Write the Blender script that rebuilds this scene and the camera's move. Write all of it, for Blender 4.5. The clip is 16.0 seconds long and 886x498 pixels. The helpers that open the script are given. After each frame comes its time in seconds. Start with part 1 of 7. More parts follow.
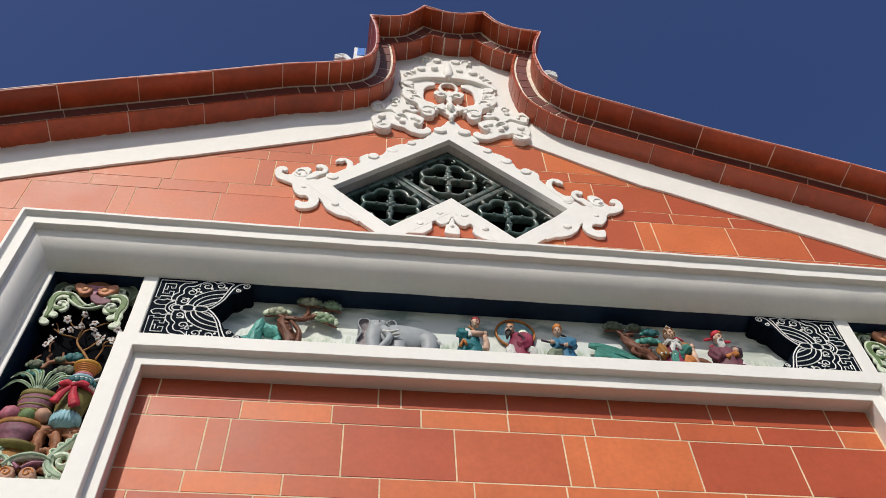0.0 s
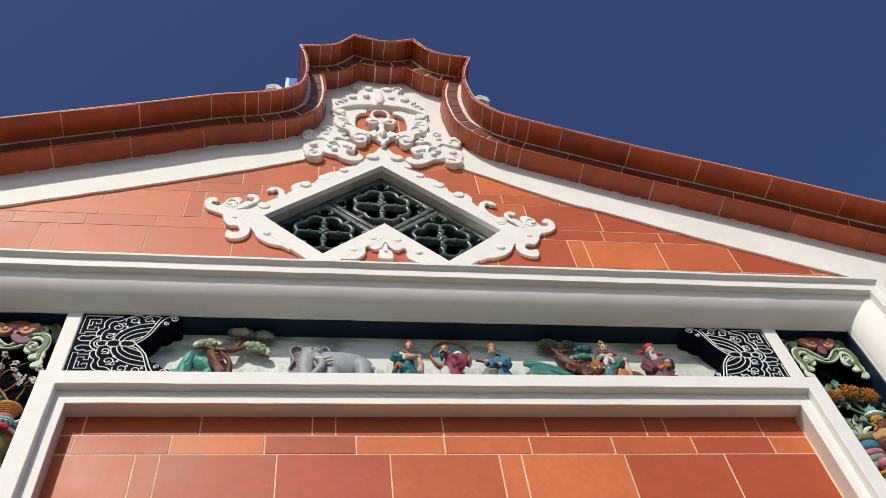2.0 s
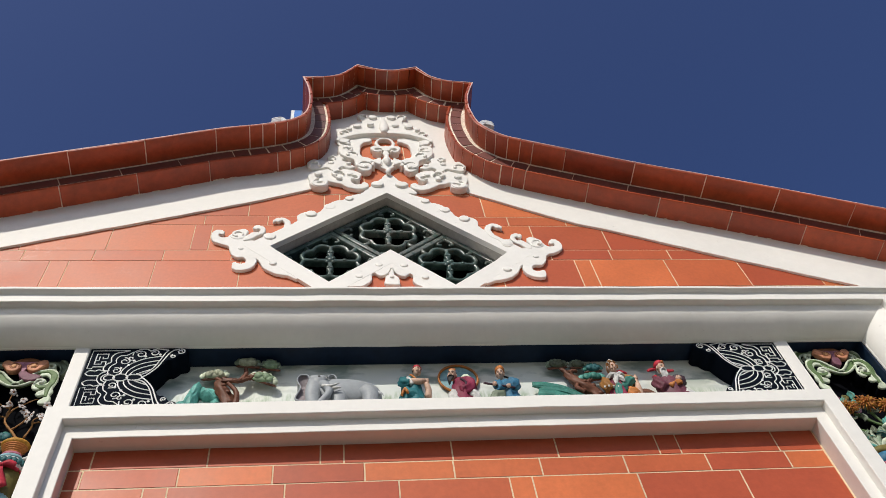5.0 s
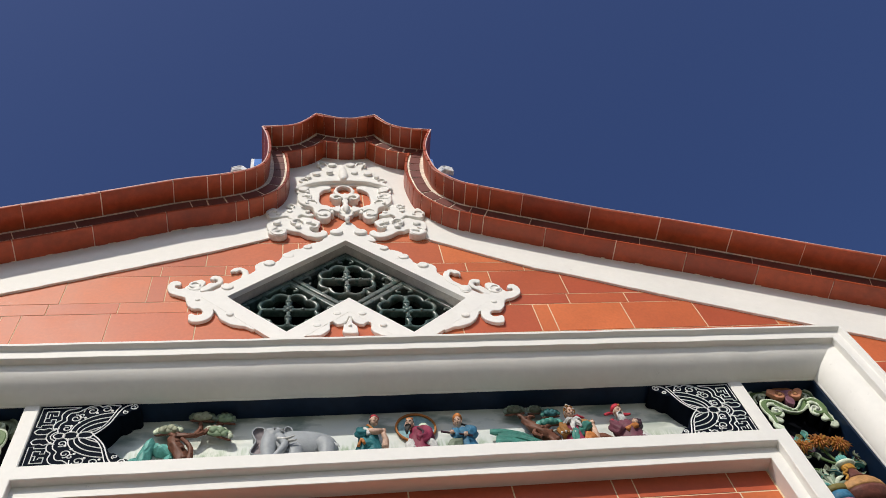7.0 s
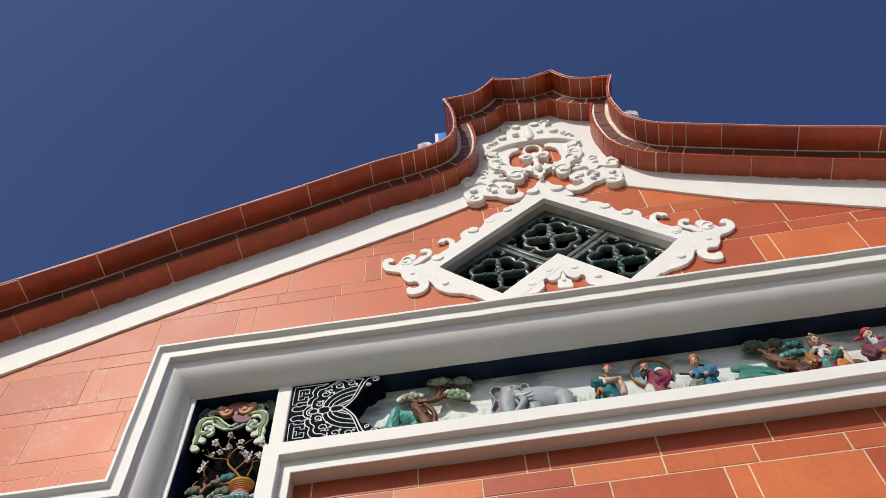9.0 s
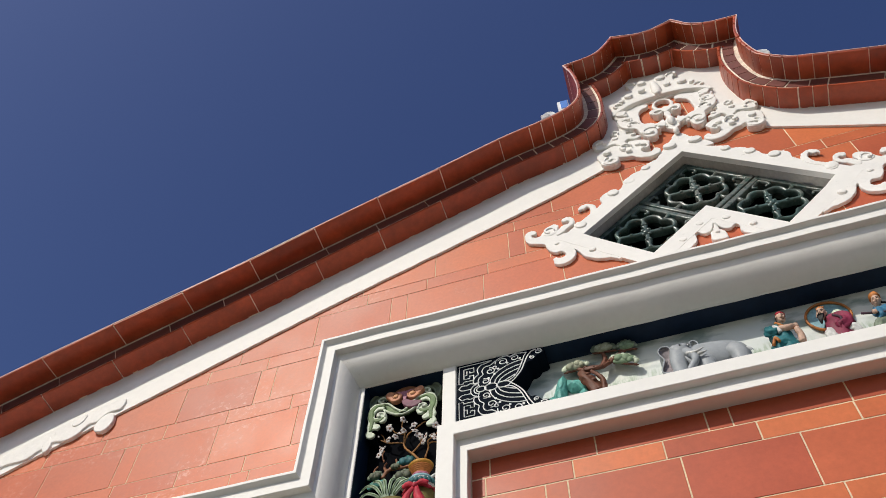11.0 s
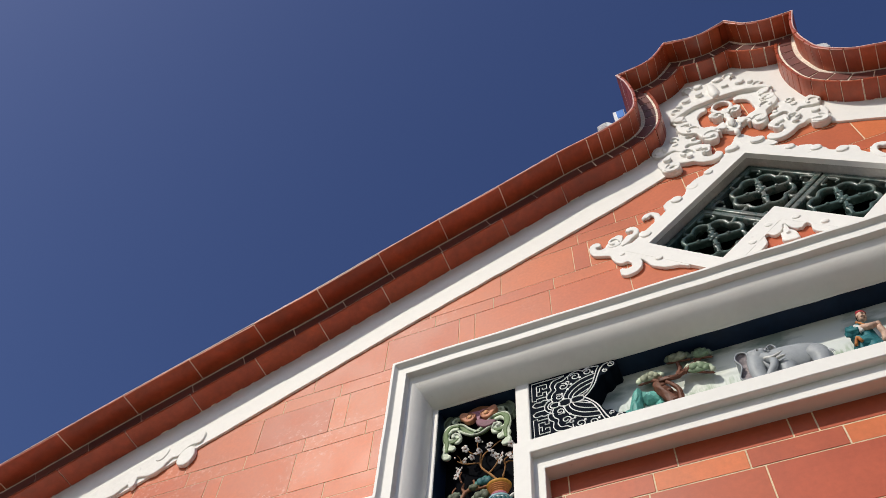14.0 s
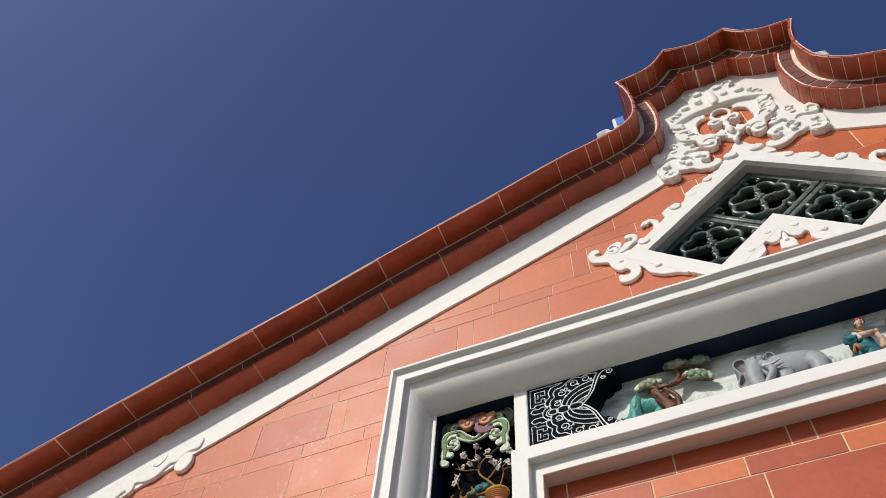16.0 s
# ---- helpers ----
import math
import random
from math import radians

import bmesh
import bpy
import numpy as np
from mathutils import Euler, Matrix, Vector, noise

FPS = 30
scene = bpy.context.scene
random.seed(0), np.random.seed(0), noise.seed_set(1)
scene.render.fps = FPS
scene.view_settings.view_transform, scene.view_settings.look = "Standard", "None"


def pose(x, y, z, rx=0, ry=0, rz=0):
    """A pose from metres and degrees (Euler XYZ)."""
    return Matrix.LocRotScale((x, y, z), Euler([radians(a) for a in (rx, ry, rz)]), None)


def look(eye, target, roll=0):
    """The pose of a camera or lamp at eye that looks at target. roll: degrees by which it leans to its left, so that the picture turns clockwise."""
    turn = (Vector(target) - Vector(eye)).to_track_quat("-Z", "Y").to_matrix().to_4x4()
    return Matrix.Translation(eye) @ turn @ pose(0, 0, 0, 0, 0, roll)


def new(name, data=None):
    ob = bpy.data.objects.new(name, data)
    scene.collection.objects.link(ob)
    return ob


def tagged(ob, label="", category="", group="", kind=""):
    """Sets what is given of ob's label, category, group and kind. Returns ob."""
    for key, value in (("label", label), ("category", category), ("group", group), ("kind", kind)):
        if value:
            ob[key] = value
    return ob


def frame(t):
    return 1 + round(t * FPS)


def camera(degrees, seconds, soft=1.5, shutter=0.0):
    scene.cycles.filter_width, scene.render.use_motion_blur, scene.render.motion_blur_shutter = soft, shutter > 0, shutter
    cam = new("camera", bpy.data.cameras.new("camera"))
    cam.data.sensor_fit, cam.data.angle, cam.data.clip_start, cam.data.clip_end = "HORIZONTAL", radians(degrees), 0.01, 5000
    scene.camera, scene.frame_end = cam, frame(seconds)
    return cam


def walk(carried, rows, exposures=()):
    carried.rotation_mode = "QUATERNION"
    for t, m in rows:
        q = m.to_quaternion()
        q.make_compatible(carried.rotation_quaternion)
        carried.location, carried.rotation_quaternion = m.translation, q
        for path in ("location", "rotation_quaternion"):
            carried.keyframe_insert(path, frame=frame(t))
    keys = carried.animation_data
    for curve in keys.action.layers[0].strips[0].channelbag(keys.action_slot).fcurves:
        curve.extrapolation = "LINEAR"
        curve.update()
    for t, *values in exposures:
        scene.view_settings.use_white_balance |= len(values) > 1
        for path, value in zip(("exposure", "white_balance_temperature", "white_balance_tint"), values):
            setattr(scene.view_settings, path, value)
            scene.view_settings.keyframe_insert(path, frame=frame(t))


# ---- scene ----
cam = camera(55.08, 16.0, soft=0.65)
ROWS = [
    (0.0, -0.3468, -1.7849, 1.6000, 142.832, 2.067, -6.547),
    (0.5, -0.3313, -1.7730, 1.5947, 142.500, 3.352, -8.070),
    (1.0, -0.3121, -1.7688, 1.5900, 142.617, 4.827, -8.324),
    (1.5, -0.2960, -1.7730, 1.5899, 143.518, 5.803, -7.425),
    (2.0, -0.2898, -1.7732, 1.5844, 144.832, 6.104, -6.797),
    (2.5, -0.2772, -1.7706, 1.5829, 145.517, 6.548, -7.288),
    (3.0, -0.2737, -1.7775, 1.5772, 145.318, 6.460, -7.947),
    (3.5, -0.2783, -1.7589, 1.5773, 145.123, 5.783, -7.400),
    (3.7, -0.2748, -1.7620, 1.5719, 145.303, 5.487, -6.896),
    (6.0, -0.2364, -1.7568, 1.5749, 148.613, 6.572, -3.501),
    (6.5, -0.2307, -1.7783, 1.5709, 149.281, 7.391, -3.930),
    (7.0, -0.2007, -1.7899, 1.5669, 149.789, 8.525, -4.530),
    (7.5, -0.2080, -1.7933, 1.5645, 150.302, 9.342, -4.145),
    (8.0, -0.2559, -1.7792, 1.5650, 150.511, 7.731, -0.238),
    (8.5, -0.2937, -1.7559, 1.5674, 149.977, 4.420, 4.845),
    (9.0, -0.3263, -1.7476, 1.5684, 148.867, 2.389, 7.879),
    (9.5, -0.3630, -1.7553, 1.5662, 147.846, 1.009, 11.185),
    (10.0, -0.4137, -1.7430, 1.5693, 147.822, -0.034, 14.205),
    (10.2, -0.4224, -1.7393, 1.5733, 147.845, -0.363, 15.150),
    (12.3, -0.4072, -1.7324, 1.5662, 147.856, -1.302, 20.785),
    (12.5, -0.4084, -1.7372, 1.5670, 148.094, -1.505, 21.321),
    (13.0, -0.4186, -1.7407, 1.5651, 148.506, -2.238, 22.125),
    (13.5, -0.4244, -1.7425, 1.5666, 148.673, -2.722, 22.428),
    (14.0, -0.4228, -1.7362, 1.5656, 148.985, -2.752, 22.953),
    (14.5, -0.4234, -1.7349, 1.5644, 149.217, -2.806, 22.959),
    (15.0, -0.4172, -1.7346, 1.5632, 149.346, -2.688, 23.049),
    (15.5, -0.4165, -1.7349, 1.5628, 149.270, -2.521, 22.985),
    (16.0, -0.4209, -1.7358, 1.5653, 149.409, -2.812, 22.774),
]
walk(cam, [(t, pose(x, y, z, rx, ry, rz)) for t, x, y, z, rx, ry, rz in ROWS])

# ---- light ----
SUN_DIR = Vector((-0.44, -1.0, 0.93)).normalized()
world = bpy.data.worlds.new("sky_world")
scene.world = world
world.use_nodes = True
wn = world.node_tree.nodes
sky = wn.new("ShaderNodeTexSky")
sky.sky_type = 'NISHITA'
sky.sun_disc = False
sky.sun_elevation = math.asin(SUN_DIR.z)
sky.sun_rotation = math.atan2(SUN_DIR.x, SUN_DIR.y)
sky.air_density, sky.dust_density, sky.ozone_density = 1.0, 2.6, 5.0
wn["Background"].inputs["Strength"].default_value = 0.085
hue = wn.new("ShaderNodeHueSaturation")
hue.inputs["Saturation"].default_value = 1.13
hue.inputs["Hue"].default_value = 0.516
world.node_tree.links.new(sky.outputs[0], hue.inputs["Color"])
world.node_tree.links.new(hue.outputs[0], wn["Background"].inputs[0])
sun_data = bpy.data.lights.new("sun", 'SUN')
sun_data.energy, sun_data.angle, sun_data.color = 3.15, radians(0.55), (1.0, 0.935, 0.825)
sun = new("sun", sun_data)
sun.matrix_world = look(SUN_DIR * 30, (0, 0, 0))


# ---- materials ----
def material(name, color, rough=0.6, metal=0.0, tones=(), grain=40.0, grain_amount=0.12, stain=3.0, stain_amount=0.15,
             bump=0.15, bump_scale=120.0, coat=0.0, spots=None, spec=0.5, west_only=False, tinted=False):
    """A procedural surface: fine grain and broad stains in the colour, fine relief, some variation from piece to piece."""
    m = bpy.data.materials.new(name)
    m.use_nodes = True
    nt = m.node_tree
    n, l = nt.nodes, nt.links
    bsdf = n["Principled BSDF"]
    bsdf.inputs["Metallic"].default_value = metal
    bsdf.inputs["Coat Weight"].default_value = coat
    bsdf.inputs["Coat Roughness"].default_value = 0.12
    bsdf.inputs["Specular IOR Level"].default_value = spec
    tex = n.new("ShaderNodeTexCoord")

    def noise_at(scale, detail=4.0, rough_=0.6):
        t = n.new("ShaderNodeTexNoise")
        t.inputs["Scale"].default_value = scale
        t.inputs["Detail"].default_value = detail
        t.inputs["Roughness"].default_value = rough_
        l.new(geo.outputs["Position"], t.inputs["Vector"])
        return t
    geo = n.new("ShaderNodeNewGeometry")
    rgb = n.new("ShaderNodeRGB")
    rgb.outputs[0].default_value = (*color, 1)
    col = rgb.outputs[0]
    if tones:
        info = n.new("ShaderNodeObjectInfo")
        ramp = n.new("ShaderNodeValToRGB")
        el = ramp.color_ramp.elements
        while len(el) < len(tones):
            el.new(0.5)
        for i, c in enumerate(tones):
            el[i].position = i / (len(tones) - 1)
            el[i].color = (*c, 1)
        l.new(info.outputs["Random"], ramp.inputs[0])
        col = ramp.outputs[0]
    if tinted:
        col = n.new("ShaderNodeObjectInfo").outputs["Color"]

    def shade(col, fac_socket, lo, hi):
        r = n.new("ShaderNodeMapRange")
        r.inputs["From Min"].default_value, r.inputs["From Max"].default_value = 0.3, 0.7
        r.inputs["To Min"].default_value, r.inputs["To Max"].default_value = lo, hi
        l.new(fac_socket, r.inputs["Value"])
        mul = n.new("ShaderNodeVectorMath")
        mul.operation = 'SCALE'
        l.new(col, mul.inputs[0])
        l.new(r.outputs[0], mul.inputs["Scale"])
        return mul.outputs[0]
    g = noise_at(grain, 5)
    s = noise_at(stain, 4)
    col = shade(col, g.outputs["Fac"], 1 - grain_amount, 1 + grain_amount)
    col = shade(col, s.outputs["Fac"], 1 - stain_amount, 1 + stain_amount)
    if spots:
        sc, sx, threshold, amount = spots
        sp = noise_at(sc, 6, 0.75)
        r = n.new("ShaderNodeMapRange")
        r.inputs["From Min"].default_value, r.inputs["From Max"].default_value = threshold, threshold + 0.1
        r.inputs["To Max"].default_value = amount
        l.new(sp.outputs["Fac"], r.inputs["Value"])
        big = noise_at(1.9, 2)
        r2 = n.new("ShaderNodeMapRange")
        r2.inputs["From Min"].default_value, r2.inputs["From Max"].default_value = 0.48, 0.62
        l.new(big.outputs["Fac"], r2.inputs["Value"])
        # keeps the pale specks and painted glint to the western tiles
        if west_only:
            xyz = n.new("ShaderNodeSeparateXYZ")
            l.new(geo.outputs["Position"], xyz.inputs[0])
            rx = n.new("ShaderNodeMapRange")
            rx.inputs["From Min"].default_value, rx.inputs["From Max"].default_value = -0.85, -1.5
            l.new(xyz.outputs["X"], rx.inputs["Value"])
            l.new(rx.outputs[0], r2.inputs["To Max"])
        mu = n.new("ShaderNodeMath")
        mu.operation = 'MULTIPLY'
        l.new(r.outputs[0], mu.inputs[0])
        l.new(r2.outputs[0], mu.inputs[1])
        mix = n.new("ShaderNodeMix")
        mix.data_type = 'RGBA'
        l.new(mu.outputs[0], mix.inputs["Factor"])
        l.new(col, mix.inputs["A"])
        mix.inputs["B"].default_value = (*sx, 1)
        col = mix.outputs["Result"]
    l.new(col, bsdf.inputs["Base Color"])
    r = n.new("ShaderNodeMapRange")
    r.inputs["To Min"].default_value, r.inputs["To Max"].default_value = max(0.03, rough - 0.12), min(1, rough + 0.12)
    l.new(s.outputs["Fac"], r.inputs["Value"])
    l.new(r.outputs[0], bsdf.inputs["Roughness"])
    if bump:
        b = noise_at(bump_scale, 3)
        bn = n.new("ShaderNodeBump")
        bn.inputs["Strength"].default_value = bump
        bn.inputs["Distance"].default_value = 0.003
        l.new(b.outputs["Fac"], bn.inputs["Height"])
        l.new(bn.outputs[0], bsdf.inputs["Normal"])
    return m


# western pale spots: efflorescence specks, plus the sun's glint put into the colour
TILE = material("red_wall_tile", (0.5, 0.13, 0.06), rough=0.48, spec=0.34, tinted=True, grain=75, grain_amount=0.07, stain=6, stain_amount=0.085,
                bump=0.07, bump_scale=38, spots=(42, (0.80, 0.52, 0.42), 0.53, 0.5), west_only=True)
BRICK = material("red_rim_brick", (0.4, 0.1, 0.05), rough=0.4, tones=((0.275, 0.042, 0.014), (0.42, 0.076, 0.023), (0.33, 0.053, 0.018)),
                 grain=40, grain_amount=0.14, stain=9, stain_amount=0.22, bump=0.2, bump_scale=60)
# face course: darker brick, deepened further to paint the shade under the lip
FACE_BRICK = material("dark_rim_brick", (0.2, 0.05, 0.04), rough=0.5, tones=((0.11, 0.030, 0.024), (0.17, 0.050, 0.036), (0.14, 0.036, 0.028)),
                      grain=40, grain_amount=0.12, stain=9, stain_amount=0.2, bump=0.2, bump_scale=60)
MORTAR = material("cream_mortar", (0.70, 0.56, 0.37), rough=0.85, grain=120, grain_amount=0.15, bump=0.5)
PLASTER = material("white_plaster", (0.80, 0.785, 0.742), rough=0.62, grain=45, grain_amount=0.022, stain=2.5, stain_amount=0.045,
                   bump=0.06, bump_scale=18, spots=(38, (0.42, 0.40, 0.36), 0.62, 0.45))
STUCCO = material("white_stucco", (0.80, 0.785, 0.742), rough=0.66, grain=60, grain_amount=0.03, stain=9, stain_amount=0.06, bump=0.45, bump_scale=34, spots=(38, (0.42, 0.40, 0.36), 0.60, 0.45))
NAVY = material("navy_paint", (0.006, 0.017, 0.042), rough=0.45, grain=30, grain_amount=0.2, bump=0.15, bump_scale=40, spec=0.2)
BLACK = material("black_paint", (0.0035, 0.004, 0.006), rough=0.85, bump=0.1, spec=0.03)
BLUE_BLACK = material("blue_black_paint", (0.003, 0.0058, 0.012), rough=0.8, bump=0.1, spec=0.06)
LINE = material("white_line_paint", (0.8, 0.8, 0.78), rough=0.6, bump=0.1)
# near-black colour stands in for the shade inside the attic
UNLIT_BLACK = material("unlit_attic_black", (0.004, 0.004, 0.004), rough=0.9, bump=0, spec=0.0)
CAPPING = material("pink_capping", (0.70, 0.46, 0.42), rough=0.5, grain=60, grain_amount=0.2, stain=14, stain_amount=0.25, bump=0.3)
RIM_MORTAR = material("pale_rim_mortar", (0.84, 0.75, 0.62), rough=0.9, grain=90, grain_amount=0.2, stain=12, stain_amount=0.2, bump=0.6)
# a darker grey than the white frame, for the window's reveal
REVEAL_GREY = material("grey_reveal", (0.42, 0.40, 0.365), rough=0.8, grain=60, grain_amount=0.12, stain=7, stain_amount=0.22, bump=0.3, bump_scale=40)
GREEN_GLAZE = material("dark_green_glaze", (0.055, 0.094, 0.083), rough=0.27, grain=30, grain_amount=0.35, stain=8, stain_amount=0.35, bump=0.5, bump_scale=48, spec=0.42,
                       spots=(26, (0.21, 0.205, 0.18), 0.43, 0.6))
# the ground stays out of view; its grey sets the light bounced upward
GROUND_GREY = material("unseen_ground_grey", (0.134, 0.140, 0.116), rough=0.85, grain=6, stain=0.6, stain_amount=0.2)
ROOF = material("roof_clay", (0.35, 0.12, 0.07), rough=0.7)


# ---- mesh helpers ----
class Builder:
    """Collects vertices, faces and material slots for one mesh."""

    def __init__(self):
        self.v, self.f, self.m, self.s = [], [], [], []

    def add(self, verts, faces, slot=0, smooth=False):
        k = len(self.v)
        self.v += [tuple(p) for p in verts]
        self.f += [tuple(i + k for i in face) for face in faces]
        self.m += [slot] * len(faces)
        self.s += [smooth] * len(faces)
        return self

    def mesh(self, name, mats):
        me = bpy.data.meshes.new(name)
        me.from_pydata(self.v, [], self.f)
        for mt in (mats if isinstance(mats, (list, tuple)) else [mats]):
            me.materials.append(mt)
        me.polygons.foreach_set("material_index", self.m)
        me.polygons.foreach_set("use_smooth", self.s)
        bm = bmesh.new()
        bm.from_mesh(me)
        bmesh.ops.recalc_face_normals(bm, faces=bm.faces)
        bm.to_mesh(me)
        bm.free()
        me.update()
        return me

    def box(self, a, b, slot=0, bevel=0.0):
        """An upright box from corner a to corner b; bevel chamfers the edges of its front (smaller y)."""
        (x0, y0, z0), (x1, y1, z1) = a, b
        e = bevel
        v = [(x0, y1, z0), (x1, y1, z0), (x1, y1, z1), (x0, y1, z1)]
        if not e:
            v += [(x0, y0, z0), (x1, y0, z0), (x1, y0, z1), (x0, y0, z1)]
            return self.add(v, [(0, 1, 2, 3), (4, 5, 6, 7), (0, 1, 5, 4), (1, 2, 6, 5), (2, 3, 7, 6), (3, 0, 4, 7)], slot)
        v += [(x0, y0 + e, z0), (x1, y0 + e, z0), (x1, y0 + e, z1), (x0, y0 + e, z1)]
        v += [(x0 + e, y0, z0 + e), (x1 - e, y0, z0 + e), (x1 - e, y0, z1 - e), (x0 + e, y0, z1 - e)]
        f = [(0, 1, 2, 3), (8, 9, 10, 11)]
        for i in range(4):
            j = (i + 1) % 4
            f += [(i, j, 4 + j, 4 + i), (4 + i, 4 + j, 8 + j, 8 + i)]
        return self.add(v, f, slot)

    def convex_slab(self, poly, y0, y1, bevel=0.0, slot=0):
        """A slab with a convex outline poly [(x, z)] between y0 (front) and y1."""
        n = len(poly)
        cx, cz = sum(p[0] for p in poly) / n, sum(p[1] for p in poly) / n
        back = [(x, y1, z) for x, z in poly]
        mid = [(x, y0 + bevel, z) for x, z in poly]
        front = []
        for x, z in poly:
            d = math.hypot(x - cx, z - cz) or 1
            k = max(0.0, 1 - 1.4 * bevel / d)
            front.append((cx + (x - cx) * k, y0, cz + (z - cz) * k))
        f = [tuple(range(n)), tuple(range(2 * n, 3 * n))]
        for i in range(n):
            j = (i + 1) % n
            f += [(i, j, n + j, n + i), (n + i, n + j, 2 * n + j, 2 * n + i)]
        return self.add(back + mid + front, f, slot)

    def ribbon(self, pts, widths, y0, y1, slot=0, bevel=0.004, smooth=True):
        """A flat band with rounded front edges along pts [(x, z)]: front at y0, back at y1."""
        n = len(pts)
        if not isinstance(widths, (list, tuple)):
            widths = [widths] * n
        rows = []
        for i in range(n):
            a, b = pts[max(0, i - 1)], pts[min(n - 1, i + 1)]
            dx, dz = b[0] - a[0], b[1] - a[1]
            d = math.hypot(dx, dz) or 1
            nx, nz = -dz / d, dx / d
            w = widths[i] / 2
            e = min(bevel, w * 0.7)
            prof = [(-w, y1), (-w, y0 + e), (-w + e, y0), (w - e, y0), (w, y0 + e), (w, y1)]
            rows.append([(pts[i][0] + nx * o, y, pts[i][1] + nz * o) for o, y in prof])
        v = [p for r in rows for p in r]
        f = []
        for i in range(n - 1):
            for k in range(5):
                f.append((6 * i + k, 6 * i + k + 1, 6 * i + k + 7, 6 * i + k + 6))
        f += [tuple(range(6)), tuple(range(6 * n - 6, 6 * n))]
        return self.add(v, f, slot, False)

    def disc(self, x, z, r, y0, y1, slot=0, bevel=0.005, n=14, sx=1.0):
        ring = [(math.cos(2 * math.pi * i / n), math.sin(2 * math.pi * i / n)) for i in range(n)]
        v = []
        for rr, y in ((r, y1), (r, y0 + bevel), (r - bevel * 0.5, y0 + bevel * 0.25), (r - bevel * 1.4, y0)):
            v += [(x + c * rr * sx, y, z + s * rr) for c, s in ring]
        f = [tuple(range(3 * n, 4 * n))]
        for k in range(3):
            for i in range(n):
                j = (i + 1) % n
                f.append((k * n + i, k * n + j, k * n + n + j, k * n + n + i))
        return self.add(v, f, slot, False)

    def ball(self, c, r, slot=0, nu=14, nv=9, turn=None):
        """An ellipsoid with radii r about c."""
        v = [(0, 0, 1)]
        for j in range(1, nv):
            a = math.pi * j / nv
            v += [(math.sin(a) * math.cos(2 * math.pi * i / nu), math.sin(a) * math.sin(2 * math.pi * i / nu), math.cos(a)) for i in range(nu)]
        v.append((0, 0, -1))
        f = [(0, 1 + i, 1 + (i + 1) % nu) for i in range(nu)]
        for j in range(nv - 2):
            for i in range(nu):
                a, b = 1 + j * nu + i, 1 + j * nu + (i + 1) % nu
                f.append((a, b, b + nu, a + nu))
        last = len(v) - 1
        f += [(last, last - nu + (i + 1) % nu, last - nu + i) for i in range(nu)]
        out = []
        for p in v:
            q = Vector((p[0] * r[0], p[1] * r[1], p[2] * r[2]))
            if turn:
                q = turn @ q
            out.append((c[0] + q.x, c[1] + q.y, c[2] + q.z))
        return self.add(out, f, slot, True)

    def tube(self, pts, radii, slot=0, n=8, closed=False):
        """A round bar along pts [(x, y, z)]."""
        pts = [Vector(p) for p in pts]
        m = len(pts)
        if not isinstance(radii, (list, tuple)):
            radii = [radii] * m
        v = []
        for i, p in enumerate(pts):
            a = pts[(i - 1) % m] if closed or i else p
            b = pts[(i + 1) % m] if closed or i < m - 1 else p
            t = (b - a).normalized()
            ref = Vector((0, 1, 0)) if abs(t.y) < 0.9 else Vector((1, 0, 0))
            u = t.cross(ref).normalized()
            w = t.cross(u)
            v += [tuple(p + (u * math.cos(2 * math.pi * k / n) + w * math.sin(2 * math.pi * k / n)) * radii[i]) for k in range(n)]
        f = []
        for i in range(m if closed else m - 1):
            j = (i + 1) % m
            for k in range(n):
                kk = (k + 1) % n
                f.append((i * n + k, i * n + kk, j * n + kk, j * n + k))
        if not closed:
            f += [tuple(range(n)), tuple(range((m - 1) * n, m * n))]
        return self.add(v, f, slot, True)

    def lathe(self, prof, c, slot=0, n=20, squash=1.0):
        """A turned body from prof [(r, z)] about the upright axis at c."""
        v, f = [], []
        for r, z in prof:
            v += [(c[0] + r * math.cos(2 * math.pi * i / n), c[1] + squash * r * math.sin(2 * math.pi * i / n), c[2] + z) for i in range(n)]
        for k in range(len(prof) - 1):
            for i in range(n):
                j = (i + 1) % n
                f.append((k * n + i, k * n + j, k * n + n + j, k * n + n + i))
        f += [tuple(range(n)), tuple(range(len(v) - n, len(v)))]
        return self.add(v, f, slot, True)

    def sweep(self, path, prof, slot=0, closed_profile=True):
        """Carries prof [(inward offset, y)] along path [(x, z)], whose outer side lies on its left, with mitred corners."""
        n = len(path)
        rows = []
        for i in range(n):
            dirs = []
            for a, b in ((i - 1, i), (i, i + 1)):
                if 0 <= a and b < n:
                    dx, dz = path[b][0] - path[a][0], path[b][1] - path[a][1]
                    d = math.hypot(dx, dz)
                    dirs.append((dz / d, -dx / d))
            nx, nz = sum(d[0] for d in dirs) / len(dirs), sum(d[1] for d in dirs) / len(dirs)
            q = nx * nx + nz * nz
            nx, nz = nx / q, nz / q
            rows.append([(path[i][0] + nx * o, y, path[i][1] + nz * o) for o, y in prof])
        k = len(prof)
        v = [p for r in rows for p in r]
        f = []
        for i in range(n - 1):
            for j in range(k if closed_profile else k - 1):
                jj = (j + 1) % k
                f.append((i * k + j, i * k + jj, (i + 1) * k + jj, (i + 1) * k + j))
        if closed_profile:
            f += [tuple(range(k)), tuple(range((n - 1) * k, n * k))]
        return self.add(v, f, slot)


def part(name, mesh, parent=None, label="", **tags):
    ob = new(name, mesh)
    if parent is not None:
        ob.parent = parent
    return tagged(ob, label, **tags)


